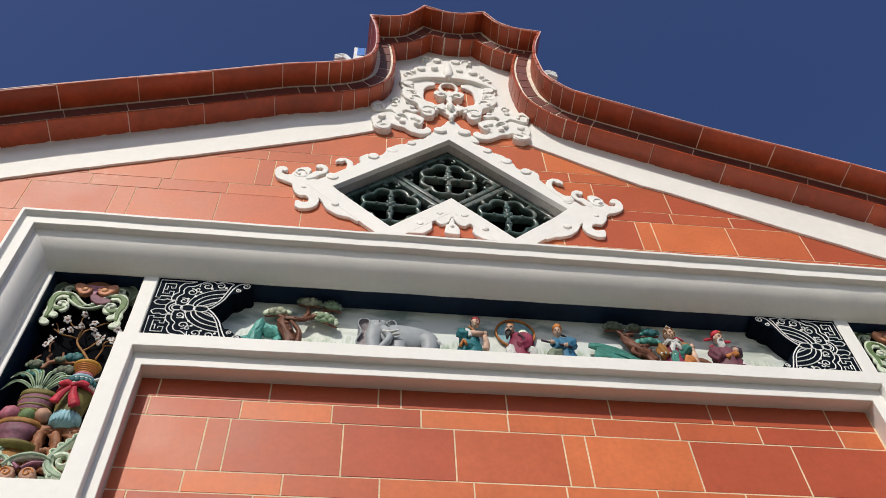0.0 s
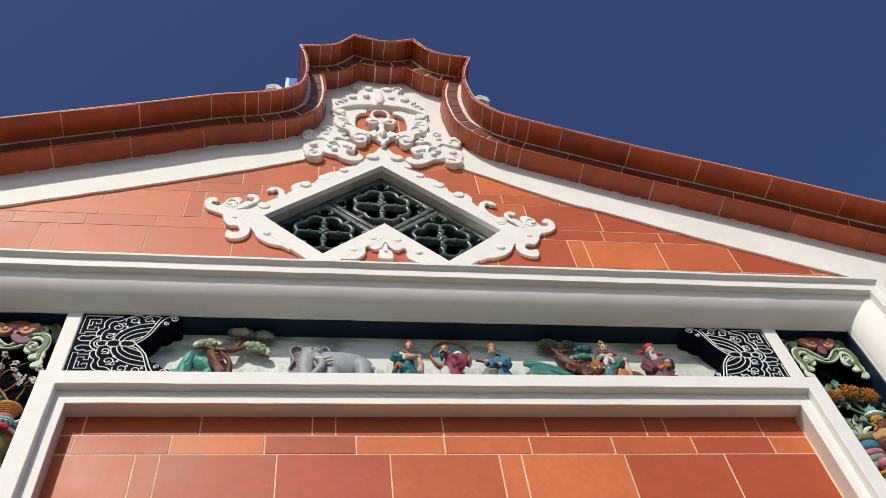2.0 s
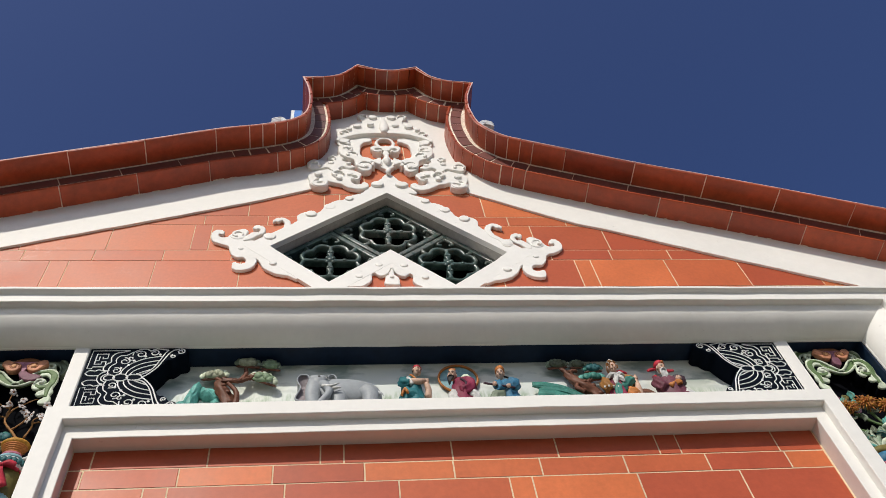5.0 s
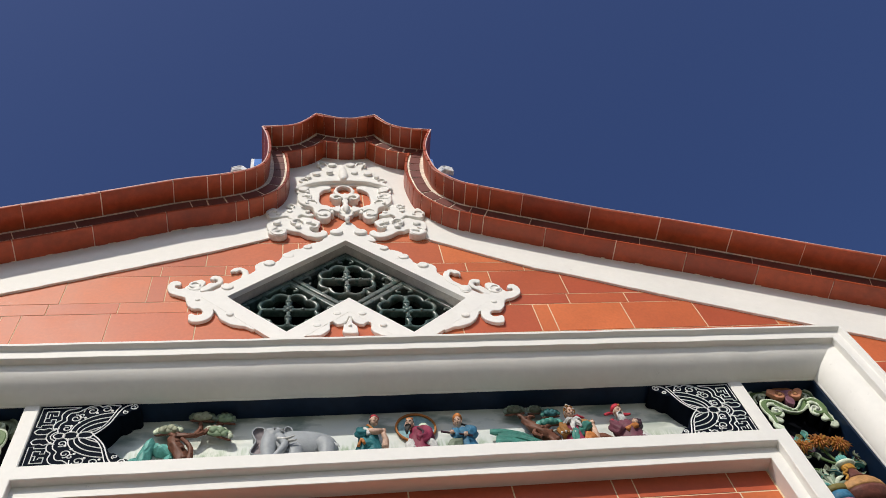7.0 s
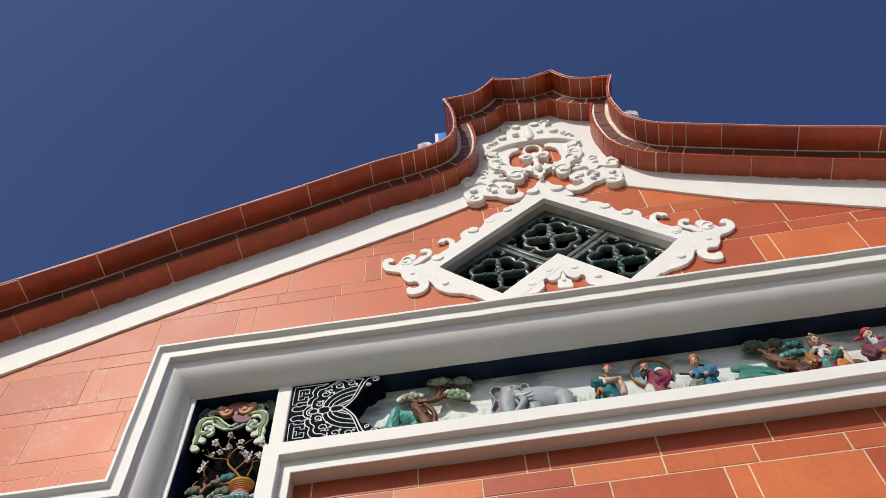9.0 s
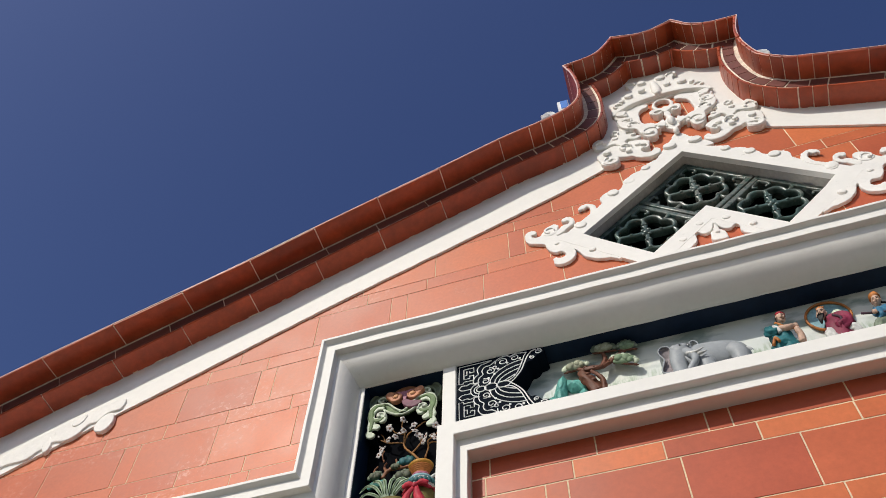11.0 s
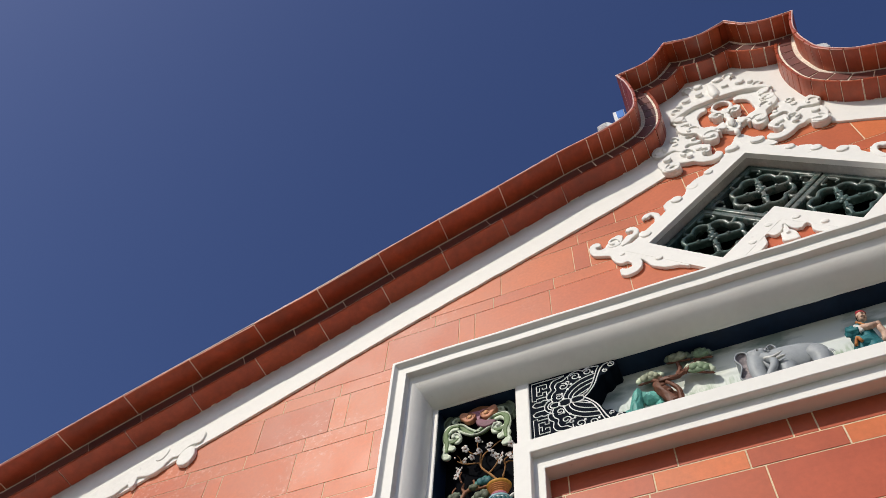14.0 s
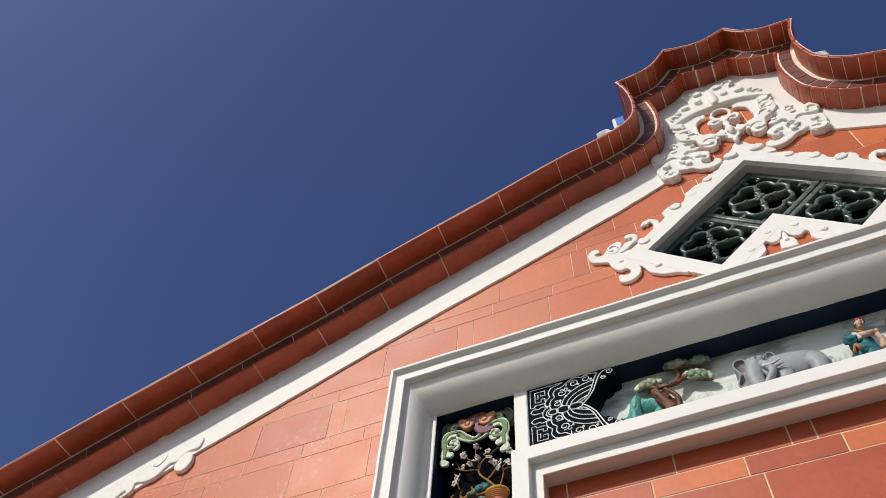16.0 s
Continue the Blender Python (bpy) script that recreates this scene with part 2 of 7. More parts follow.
def thing(name, label, category, group="", at=(0, 0, 0), kind=""):
    ob = new(name)
    ob.location = at
    ob.empty_display_size = 0.05
    return tagged(ob, label, category, group, kind)


def slab_mesh(name, outlines, y0, y1, mat, bevel=0.0, resolution=1):
    """A plate with any outlines [(x, z)] (inner ones are holes), front at y0, back at y1, its edges rounded by bevel."""
    cu = bpy.data.curves.new(name, 'CURVE')
    cu.dimensions, cu.fill_mode = '2D', 'BOTH'
    cu.extrude = (y1 - y0) / 2 - bevel
    cu.bevel_depth, cu.bevel_resolution, cu.offset = bevel, resolution, -bevel
    for pts in outlines:
        sp = cu.splines.new('POLY')
        sp.points.add(len(pts) - 1)
        for p, q in zip(sp.points, pts):
            p.co = (q[0], q[1], 0, 1)
        sp.use_cyclic_u = True
    ob = bpy.data.objects.new(name, cu)
    scene.collection.objects.link(ob)
    me = bpy.data.meshes.new_from_object(ob.evaluated_get(bpy.context.evaluated_depsgraph_get()))
    me.transform(Matrix.Translation((0, (y0 + y1) / 2, 0)) @ Matrix.Rotation(radians(90), 4, 'X'))
    bpy.data.objects.remove(ob)
    bpy.data.curves.remove(cu)
    me.materials.clear()
    me.materials.append(mat)
    return me


def smooth_path(pts, steps=4):
    """Catmull-Rom through pts."""
    out = []
    n = len(pts)
    for i in range(n - 1):
        p0, p1, p2, p3 = pts[max(0, i - 1)], pts[i], pts[i + 1], pts[min(n - 1, i + 2)]
        for k in range(steps):
            t = k / steps
            out.append(tuple(0.5 * (2 * b + (c - a) * t + (2 * a - 5 * b + 4 * c - d) * t * t + (3 * b - a - 3 * c + d) * t ** 3)
                             for a, b, c, d in zip(p0, p1, p2, p3)))
    out.append(tuple(pts[-1]))
    return out


def spiral(x, z, r, start, turns, shrink=0.25, n=18):
    """Points winding inward about (x, z) from radius r at the angle start (degrees)."""
    out = []
    for i in range(n + 1):
        t = i / n
        a = radians(start) + 2 * math.pi * turns * t
        rr = r * (1 - t * (1 - shrink))
        out.append((x + rr * math.cos(a), z + rr * math.sin(a)))
    return out


def at_x(curve, x):
    for (x0, z0), (x1, z1) in zip(curve, curve[1:]):
        if x0 <= x <= x1:
            return z0 + (z1 - z0) * (x - x0) / max(1e-9, x1 - x0)
    return curve[0][1] if x < curve[0][0] else curve[-1][1]


# ---- ground and the house's body ----
ground = part("ground", Builder().add([(-400, -400, 0), (400, -400, 0), (400, 400, 0), (-400, 400, 0)], [(0, 1, 2, 3)]).mesh("ground", GROUND_GREY),
              label="plain grey ground, unseen, bouncing light onto the house", category="ground", kind="structure")

# the outline of the roof rim's lip, from the western eave over the crown to the eastern eave
RIM_W = [(-4.084, 3.544), (-3.266, 3.851), (-2.877, 4.017), (-2.619, 4.129), (-2.345, 4.241), (-2.078, 4.350), (-1.802, 4.464), (-1.543, 4.583), (-1.262, 4.704),
         (-0.981, 4.822), (-0.712, 4.941), (-0.563, 4.986), (-0.498, 5.011), (-0.431, 5.044), (-0.384, 5.084), (-0.356, 5.136),
         (-0.344, 5.210), (-0.342, 5.318), (-0.356, 5.456), (-0.380, 5.555)]
CROWN_A = [(-0.380, 5.555), (-0.304, 5.563), (-0.236, 5.581), (-0.180, 5.630), (-0.109, 5.748)]
CROWN_B = [(-0.109, 5.748), (-0.056, 5.714), (0.010, 5.689), (0.044, 5.685), (0.076, 5.688), (0.142, 5.710), (0.195, 5.743)]
CROWN_C = [(0.195, 5.743), (0.225, 5.679), (0.264, 5.615), (0.327, 5.571), (0.397, 5.556), (0.468, 5.550)]
RIM_E = [(0.468, 5.550), (0.434, 5.440), (0.413, 5.345), (0.406, 5.254), (0.410, 5.177), (0.425, 5.071), (0.466, 4.998), (0.522, 4.937),
         (0.582, 4.906), (0.640, 4.878), (0.773, 4.819), (1.050, 4.698), (1.326, 4.594), (1.603, 4.485), (1.890, 4.366), (2.179, 4.252), (2.666, 4.055), (3.484, 3.718)]
RIM_PARTS = [smooth_path(p, 4) for p in (RIM_W, CROWN_A, CROWN_B, CROWN_C, RIM_E)]
RIM = RIM_PARTS[0] + [p for q in RIM_PARTS[1:] for p in q[1:]]


CORNERS = [RIM_PARTS[i][-1] for i in range(4)]
RIM_BED = [p for p in RIM if p in CORNERS or all(math.hypot(p[0] - c[0], p[1] - c[1]) > 0.10 for c in CORNERS)]


def inset(path, dist):
    """The path moved inward (to its right) by dist, mitred."""
    out = []
    n = len(path)
    for i in range(n):
        dirs = []
        for a, b in ((i - 1, i), (i, i + 1)):
            if 0 <= a and b < n:
                dx, dz = path[b][0] - path[a][0], path[b][1] - path[a][1]
                d = math.hypot(dx, dz) or 1
                dirs.append((dz / d, -dx / d))
        nx, nz = sum(d[0] for d in dirs) / len(dirs), sum(d[1] for d in dirs) / len(dirs)
        q = max(0.35, nx * nx + nz * nz)
        out.append((path[i][0] + nx / q * dist, path[i][1] + nz / q * dist))
    return out


ZC, RD = 4.297, 0.450          # centre and half diagonal of the lozenge window
L_HOLE = [(0, ZC + RD), (RD, ZC), (RD / 2, ZC - RD / 2), (0, ZC), (-RD / 2, ZC - RD / 2), (-RD, ZC)]
def l_shape(e):
    """The outline of three of the lozenge's quarters, widened by e."""
    k = e * math.sqrt(2)
    return [(0, ZC + RD + k), (RD + k, ZC), (RD / 2, ZC - RD / 2 - k), (0, ZC - k), (-RD / 2, ZC - RD / 2 - k), (-RD - k, ZC)]


# the lozenge's skew, fitted to its corners in the camera's view
LOZ = Matrix(((1.009, 0, 0.022, -0.0135 - 0.022 * ZC), (0, 1, 0, 0), (-0.042, 0, 0.989, 4.287 - 0.989 * ZC), (0, 0, 0, 1)))


def askew(pts):
    """Points (x, z) of an upright lozenge, carried to where it sits."""
    return [((LOZ @ Vector((x, 0, z))).x, (LOZ @ Vector((x, 0, z))).z) for x, z in pts]


L_OUT = askew(l_shape(0.012))
wall_outline = [(RIM[-1][0], -0.2), (RIM[0][0], -0.2)] + inset(RIM, 0.02)
wall = part("wall_gable", slab_mesh("wall_gable", [wall_outline, L_OUT], 0.0010, 0.30, MORTAR),
            label="gable wall of red tiles with cream joints under a curved crown", category="wall", kind="structure")
# added wall, blackened so the window's holes read as unlit
part("wall_back", Builder().box((-3.9, 0.62, -0.2), (3.3, 0.70, 5.0)).mesh("wall_back", UNLIT_BLACK), label="near-black wall added for the unlit space behind the gable window",
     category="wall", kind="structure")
roof = part("roof", Builder().sweep(RIM, [(0.07, 0.28), (0.03, 0.28), (0.03, 3.0), (0.07, 3.0)]).mesh("roof", ROOF), label="clay roof behind the gable's rim", category="roof", kind="structure")

# ---- roof rim of bricks ----
rim = thing("roof_rim", "stepped rim of red bricks with pale joints along the gable", "roof edge", kind="structure")
part("mortar_bed", Builder().sweep(RIM_BED, [(-0.004, 0.29), (0.0050, -0.194), (0.0175, -0.194), (0.0085, -0.0940), (0.0975, -0.0940), (0.0975, 0.0), (0.03, 0.0), (0.03, 0.29)]).mesh("mortar_bed", RIM_MORTAR), rim)


def arc_table(path):
    s = [0.0]
    for a, b in zip(path, path[1:]):
        s.append(s[-1] + math.hypot(b[0] - a[0], b[1] - a[1]))
    return s


def along(path, table, inner, s):
    for i in range(len(path) - 1):
        if s <= table[i + 1] or i == len(path) - 2:
            t = (s - table[i]) / max(1e-9, table[i + 1] - table[i])
            t = min(1.0, max(0.0, t))
            return [tuple(p[i][k] + (p[i + 1][k] - p[i][k]) * t for k in (0, 1)) for p in inner]


def rim_row(name, piece, sections, cuts, whole, gap=0.0026, mitred=()):
    """Bricks of one course of the rim: between successive cuts (lengths along the piece), with the section [(offset, y)]."""
    path = RIM_PARTS[piece]
    table = arc_table(path)
    lo = sum(len(p) - 1 for p in RIM_PARTS[:piece])
    rails = [whole[o][lo:lo + len(path)] for o, _ in sections]
    k = len(sections)
    for a, b in zip(cuts, cuts[1:]):
        if b - a < 0.012:
            continue
        jig, tip, sink = (k * f for k, f in zip((random.uniform(-1, 0), random.uniform(-0.5, 0.5), random.uniform(-1, 0)), (0.0045, 0.0035, 0.0028) if name == "lip_brick" else (0.0020, 0.0012, 0.0010)))
        steps = max(2, min(12, round((b - a) / 0.018)))
        wide = gap * random.uniform(0.85, 1.15) * ((1.30 if name == "face_brick" else 0.85) if piece in (1, 2, 3) or b - a < 0.13 else 0.8)
        if (a == cuts[0] and 0 in mitred) or (b == cuts[-1] and 1 in mitred):
            steps = 1
        bld = Builder()
        v = []
        for j in range(steps + 1):
            s = a + wide + (b - a - 2 * wide) * j / steps
            pts = along(path, table, rails, s)
            lean = jig + tip * (j / steps - 0.5)
            v += [(p[0], sec[1] + lean * (1 if sec[1] < -0.02 else 0), p[1] + sink) for p, sec in zip(pts, sections)]
        f = [tuple(range(k)), tuple(range(steps * k, steps * k + k))]
        for j in range(steps):
            for i in range(k):
                ii = (i + 1) % k
                f.append((j * k + i, j * k + ii, j * k + k + ii, j * k + k + i))
        bld.add(v, f)
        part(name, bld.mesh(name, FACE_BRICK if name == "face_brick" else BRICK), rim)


part("capping", Builder().sweep(RIM_BED, [(0.0030, -0.195), (0.0030, -0.2000), (0.0040, -0.2008), (0.0075, -0.2008), (0.0082, -0.2000), (0.0082, -0.195)]).mesh("capping", CAPPING), rim, "thin pale pink strip along the lip")
LIP = [(-0.006, 0.28), (0.004, -0.196), (0.010, -0.198), (0.016, -0.198), (0.019, -0.196), (0.009, -0.085), (0.002, -0.08), (0.002, 0.28)]
FACE = [(0.0285, -0.06), (0.0285, -0.0955), (0.078, -0.0955), (0.078, -0.06)]
FOOT = [(0.088, -0.004), (0.088, -0.097), (0.0905, -0.0995), (0.099, -0.0995), (0.101, -0.097), (0.101, -0.004)]
WHOLE = {o: inset(RIM, o) for o in {o for sec in (LIP, FACE, FOOT) for o, _ in sec}}


def lengths(piece, xs):
    """Lengths along a piece of the rim at the x given (pieces on which x only grows)."""
    path = RIM_PARTS[piece]
    t = arc_table(path)
    out = []
    for x in xs:
        best = min(range(len(path)), key=lambda i: abs(path[i][0] - x))
        out.append(t[best])
    return out


def even(a, b, step):
    n = max(1, round((b - a) / step))
    return [a + (b - a) * i / n for i in range(n + 1)]


def cornered(total, step, m, start=True, end=True):
    """Even cuts with a mitred brick of length m at the corners."""
    lo, hi = (m if start else 0.0), (total - m if end else total)
    return ([0.0] if start else []) + even(lo, hi, step) + ([total] if end else [])


end_w = arc_table(RIM_PARTS[0])[-1]
long_w = lengths(0, [-0.74])[0]
west = [0.0] + [long_w - 0.014 - 0.292 * k for k in range(12, -1, -1) if long_w - 0.014 - 0.292 * k > 0.05]
rim_row("lip_brick", 0, LIP, west + even(long_w + 0.130, end_w, 0.054), WHOLE)
west2 = [0.0] + [long_w + 0.047 - 0.2325 * k for k in range(15, -1, -1) if long_w + 0.047 - 0.2325 * k > 0.05]
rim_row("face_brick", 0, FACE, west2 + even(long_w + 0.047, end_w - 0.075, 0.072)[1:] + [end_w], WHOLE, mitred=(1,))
west3 = [0.0] + [long_w + 0.217 - 0.2915 * k for k in range(13, -1, -1) if long_w + 0.217 - 0.2915 * k > 0.05]
rim_row("foot_brick", 0, FOOT, west3 + even(long_w + 0.217, end_w - 0.10, 0.052)[1:] + [end_w], WHOLE, mitred=(1,))
for piece in (1, 2, 3):
    total = arc_table(RIM_PARTS[piece])[-1]
    rim_row("lip_brick", piece, LIP, even(0, total, 0.054), WHOLE)
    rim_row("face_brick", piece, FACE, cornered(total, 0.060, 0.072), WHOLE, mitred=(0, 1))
    rim_row("foot_brick", piece, FOOT, cornered(total, 0.048, 0.098), WHOLE, mitred=(0, 1))
path_e = RIM_PARTS[4]
end_e = arc_table(path_e)[-1]
short_e = arc_table(path_e)[min(range(len(path_e)), key=lambda i: abs(path_e[i][0] - 0.64) + (9 if path_e[i][1] > 5.0 else 0))]
rim_row("lip_brick", 4, LIP, even(0, short_e, 0.056) + [short_e + 0.145] + [short_e + 0.145 + 0.297 * k for k in range(1, 11) if short_e + 0.145 + 0.297 * k < end_e], WHOLE)
rim_row("face_brick", 4, FACE, [0.0] + even(0.072, short_e, 0.074) + [short_e + 0.199 + 0.2355 * k for k in range(14) if short_e + 0.2355 * k < end_e - 0.25], WHOLE, mitred=(0,))
rim_row("foot_brick", 4, FOOT, [0.0] + even(0.098, short_e, 0.052) + [short_e + 0.274 + 0.297 * k for k in range(14) if short_e + 0.297 * k < end_e - 0.33], WHOLE, mitred=(0,))

# crumbs of mortar where the lowest course meets the plaster band
for piece in (0, 4):
    lo = sum(len(p) - 1 for p in RIM_PARTS[:piece])
    foot_line = inset(RIM, 0.1)[lo:lo + len(RIM_PARTS[piece])]
    spread = arc_table(foot_line)
    bead, at_s = Builder(), 0.1
    while at_s < spread[-1] - 0.2:
        size = random.choice((0.015, 0.025, 0.04, 0.06))
        line, wide = [], []
        for i in range(9):
            (x, z), = along(foot_line, spread, [foot_line], at_s + size * i / 8)
            w = 0.0006 + random.uniform(0.0012, 0.0050) * math.sin(math.pi * i / 8)
            line.append((x, z - 0.3 * w))
            wide.append(w)
        bead.ribbon(line, wide, -0.0115 - random.uniform(0, 0.003), -0.002, bevel=0.002)
        at_s += size + random.uniform(0.005, 0.10)
    part("mortar_crumbs", bead.mesh("mortar_crumbs", RIM_MORTAR), rim, "pale mortar crumbs along the lowest course", kind="stuff")

# ---- white plaster band under the rim ----
BAND = [(-4.018, 3.180), (-3.214, 3.491), (-2.611, 3.758), (-2.275, 3.916), (-2.145, 3.973), (-1.822, 4.117), (-1.633, 4.201), (-1.494, 4.262), (-1.288, 4.348),
        (-1.052, 4.444), (-0.595, 4.635), (-0.330, 4.761)]
BAND_E = [(0.363, 4.743), (0.740, 4.518), (0.892, 4.452), (1.200, 4.309), (1.278, 4.272), (1.640, 4.112), (1.738, 4.072), (1.914, 3.992), (2.514, 3.751), (3.418, 3.379)]
ARCH = [(-0.330, 4.761), (-0.270, 4.816), (-0.200, 4.876), (-0.159, 4.997), (-0.169, 5.138), (-0.119, 5.238), (-0.039, 5.278), (0.092, 5.278), (0.172, 5.238), (0.218, 5.138),
        (0.202, 4.997), (0.238, 4.876), (0.303, 4.806), (0.363, 4.743)]
def ragged(pts, amp):
    """The same line with a hand-trowelled wobble."""
    return [(x + random.uniform(-amp, amp), z + random.uniform(-amp, amp)) for x, z in pts]


band_outline = ragged(smooth_path(BAND, 8), 0.0016) + ARCH[1:-1] + ragged(smooth_path(BAND_E, 8), 0.0016) + [p for p in reversed(inset(RIM_BED, 0.088))]
part("plaster_band", slab_mesh("plaster_band", [band_outline], -0.010, 0.002, PLASTER), label="white plaster band following the curved roof rim",
     category="trim", kind="structure")

# ---- white moulded frames ----
# section of the cornice: (share of its breadth from the outer edge, y)
COVE = [(0.0, 0.0), (0.0, -0.2245), (0.0065, -0.226), (0.068, -0.226), (0.076, -0.2245), (0.120, -0.212), (0.135, -0.210), (0.350, -0.210), (0.358, -0.2075), (0.360, -0.203), (0.360, -0.193), (0.362, -0.1885), (0.368, -0.187)]
COVE += [(0.368 + 0.580 * math.sin(s) ** 1.12, -0.106 - 0.081 * math.cos(s) ** 1.3) for s in [math.pi / 2 * i / 36 for i in range(1, 37)]]
COVE += [(0.958, -0.1045), (0.962, -0.1015), (0.958, -0.0985), (0.8, -0.096), (0.5, 0.0)]


def cornice():
    """The cornice runs level, rises beside the niche, crosses over the frieze and comes down again."""
    b = Builder()
    rows = []
    for corner in range(6):
        row = []
        for u, y in COVE:
            xw, xe, zt, zl = -1.355 + 0.131 * min(u, 0.36) + 0.0905 * max(0.0, u - 0.36), 1.6436 - 0.1436 * u, 3.744 - 0.1445 * u, 3.180 - 0.140 * u
            x, z = ((-3.6, zl), (xw, zl), (xw, zt), (xe, zt), (xe, zl), (3.2, zl))[corner]
            row.append((x, y, z))
        if rows:
            last = rows[-1]
            length = math.hypot(row[0][0] - last[0][0], row[0][2] - last[0][2])
            n = max(2, round(length / 0.09))
            for i in range(1, n):
                t = i / n
                jx, jy, jz = (random.uniform(-0.0011, 0.0011) for _ in range(3))
                rows.append([(p[0] + (q[0] - p[0]) * t + jx * abs(q[2] - p[2]) / length, p[1] + (jy if p[1] < -0.05 else 0), p[2] + (q[2] - p[2]) * t + jz * abs(q[0] - p[0]) / length) for p, q in zip(last, row)])
        rows.append(row)
    k = len(COVE)
    m = len(rows)
    f = [tuple(range(k)), tuple(range((m - 1) * k, m * k))]
    for i in range(m - 1):
        for j in range(k):
            jj = (j + 1) % k
            face = (i * k + j, i * k + jj, (i + 1) * k + jj, (i + 1) * k + j)
            f.append(face)
    v = [p for r in rows for p in r]
    return b.add(v, f)


part("frame_cornice", cornice().mesh("frame_cornice", PLASTER), label="white plaster cornice with fillets and a hollow moulding",
     category="trim", kind="structure")
def wobbled(path, step=0.09, amp=0.0010):
    """Straight runs cut into short pieces that waver a little from side to side."""
    out = [path[0]]
    for (ax, az), (bx, bz) in zip(path, path[1:]):
        d = math.hypot(bx - ax, bz - az)
        n = max(1, round(d / step))
        for i in range(1, n):
            j = random.uniform(-amp, amp)
            out.append((ax + (bx - ax) * i / n - (bz - az) / d * j, az + (bz - az) * i / n + (bx - ax) / d * j))
        out.append((bx, bz))
    return out


PANEL_PATH = [(-0.992, 0.0), (-0.992, 3.362), (1.2765, 3.376), (1.2765, 0.0)]
STEP = [(0.0, 0.0), (0.0, -0.103), (0.002, -0.105), (0.0485, -0.105), (0.0505, -0.103), (0.0505, 0.0)]
LIP_PATH = [(-0.970, 0.0), (-0.970, 3.3260), (1.2485, 3.3400), (1.2485, 0.0)]
LIP = [(0.0, 0.0), (0.0, -0.0765), (0.0015, -0.078), (0.0585, -0.078), (0.060, -0.0765), (0.0515, 0.0)]
part("frame_panel", Builder().sweep(wobbled(PANEL_PATH), STEP).mesh("frame_panel", PLASTER), label="white plaster frame round the tiled panel", category="trim", kind="structure")
part("frame_lip", Builder().sweep(wobbled(LIP_PATH), LIP).mesh("frame_lip", PLASTER), label="stepped white plaster lip inside the panel frame", category="trim", kind="structure")
for x0, x1 in ((-0.979, -0.9355), (1.1922, 1.2398)):
    part("frame_post", Builder().box((x0, -0.104, 3.34), (x1, 0.0, 3.72), bevel=0.003).mesh("frame_post", PLASTER), label="white plaster post beside the frieze",
         category="trim", kind="structure")
part("frame_strip", Builder().box((-1.262, -0.1040, 2.86), (-1.2362, 0.0, 3.612), bevel=0.002).mesh("frame_strip", PLASTER), label="narrow white plaster strip beside the vase niche", category="trim", kind="structure")
part("frame_sill", Builder().box((-1.32, -0.104, 2.79), (-0.96, 0.0, 2.864), bevel=0.003).mesh("frame_sill", PLASTER), label="white plaster sill under the vase niche", category="trim", kind="structure")
part("frame_sill", Builder().box((1.25, -0.104, 2.79), (1.60, 0.0, 2.864), bevel=0.003).mesh("frame_sill", PLASTER), label="white plaster sill under the vase niche", category="trim", kind="structure")
part("wall_dado", Builder().box((-3.6, -0.05, 0.0), (-0.99, 0.0, 2.80)).box((1.28, -0.05, 0.0), (3.2, 0.0, 2.80)).mesh("wall_dado", PLASTER), label="white plaster wall below the niches", category="wall", kind="structure")


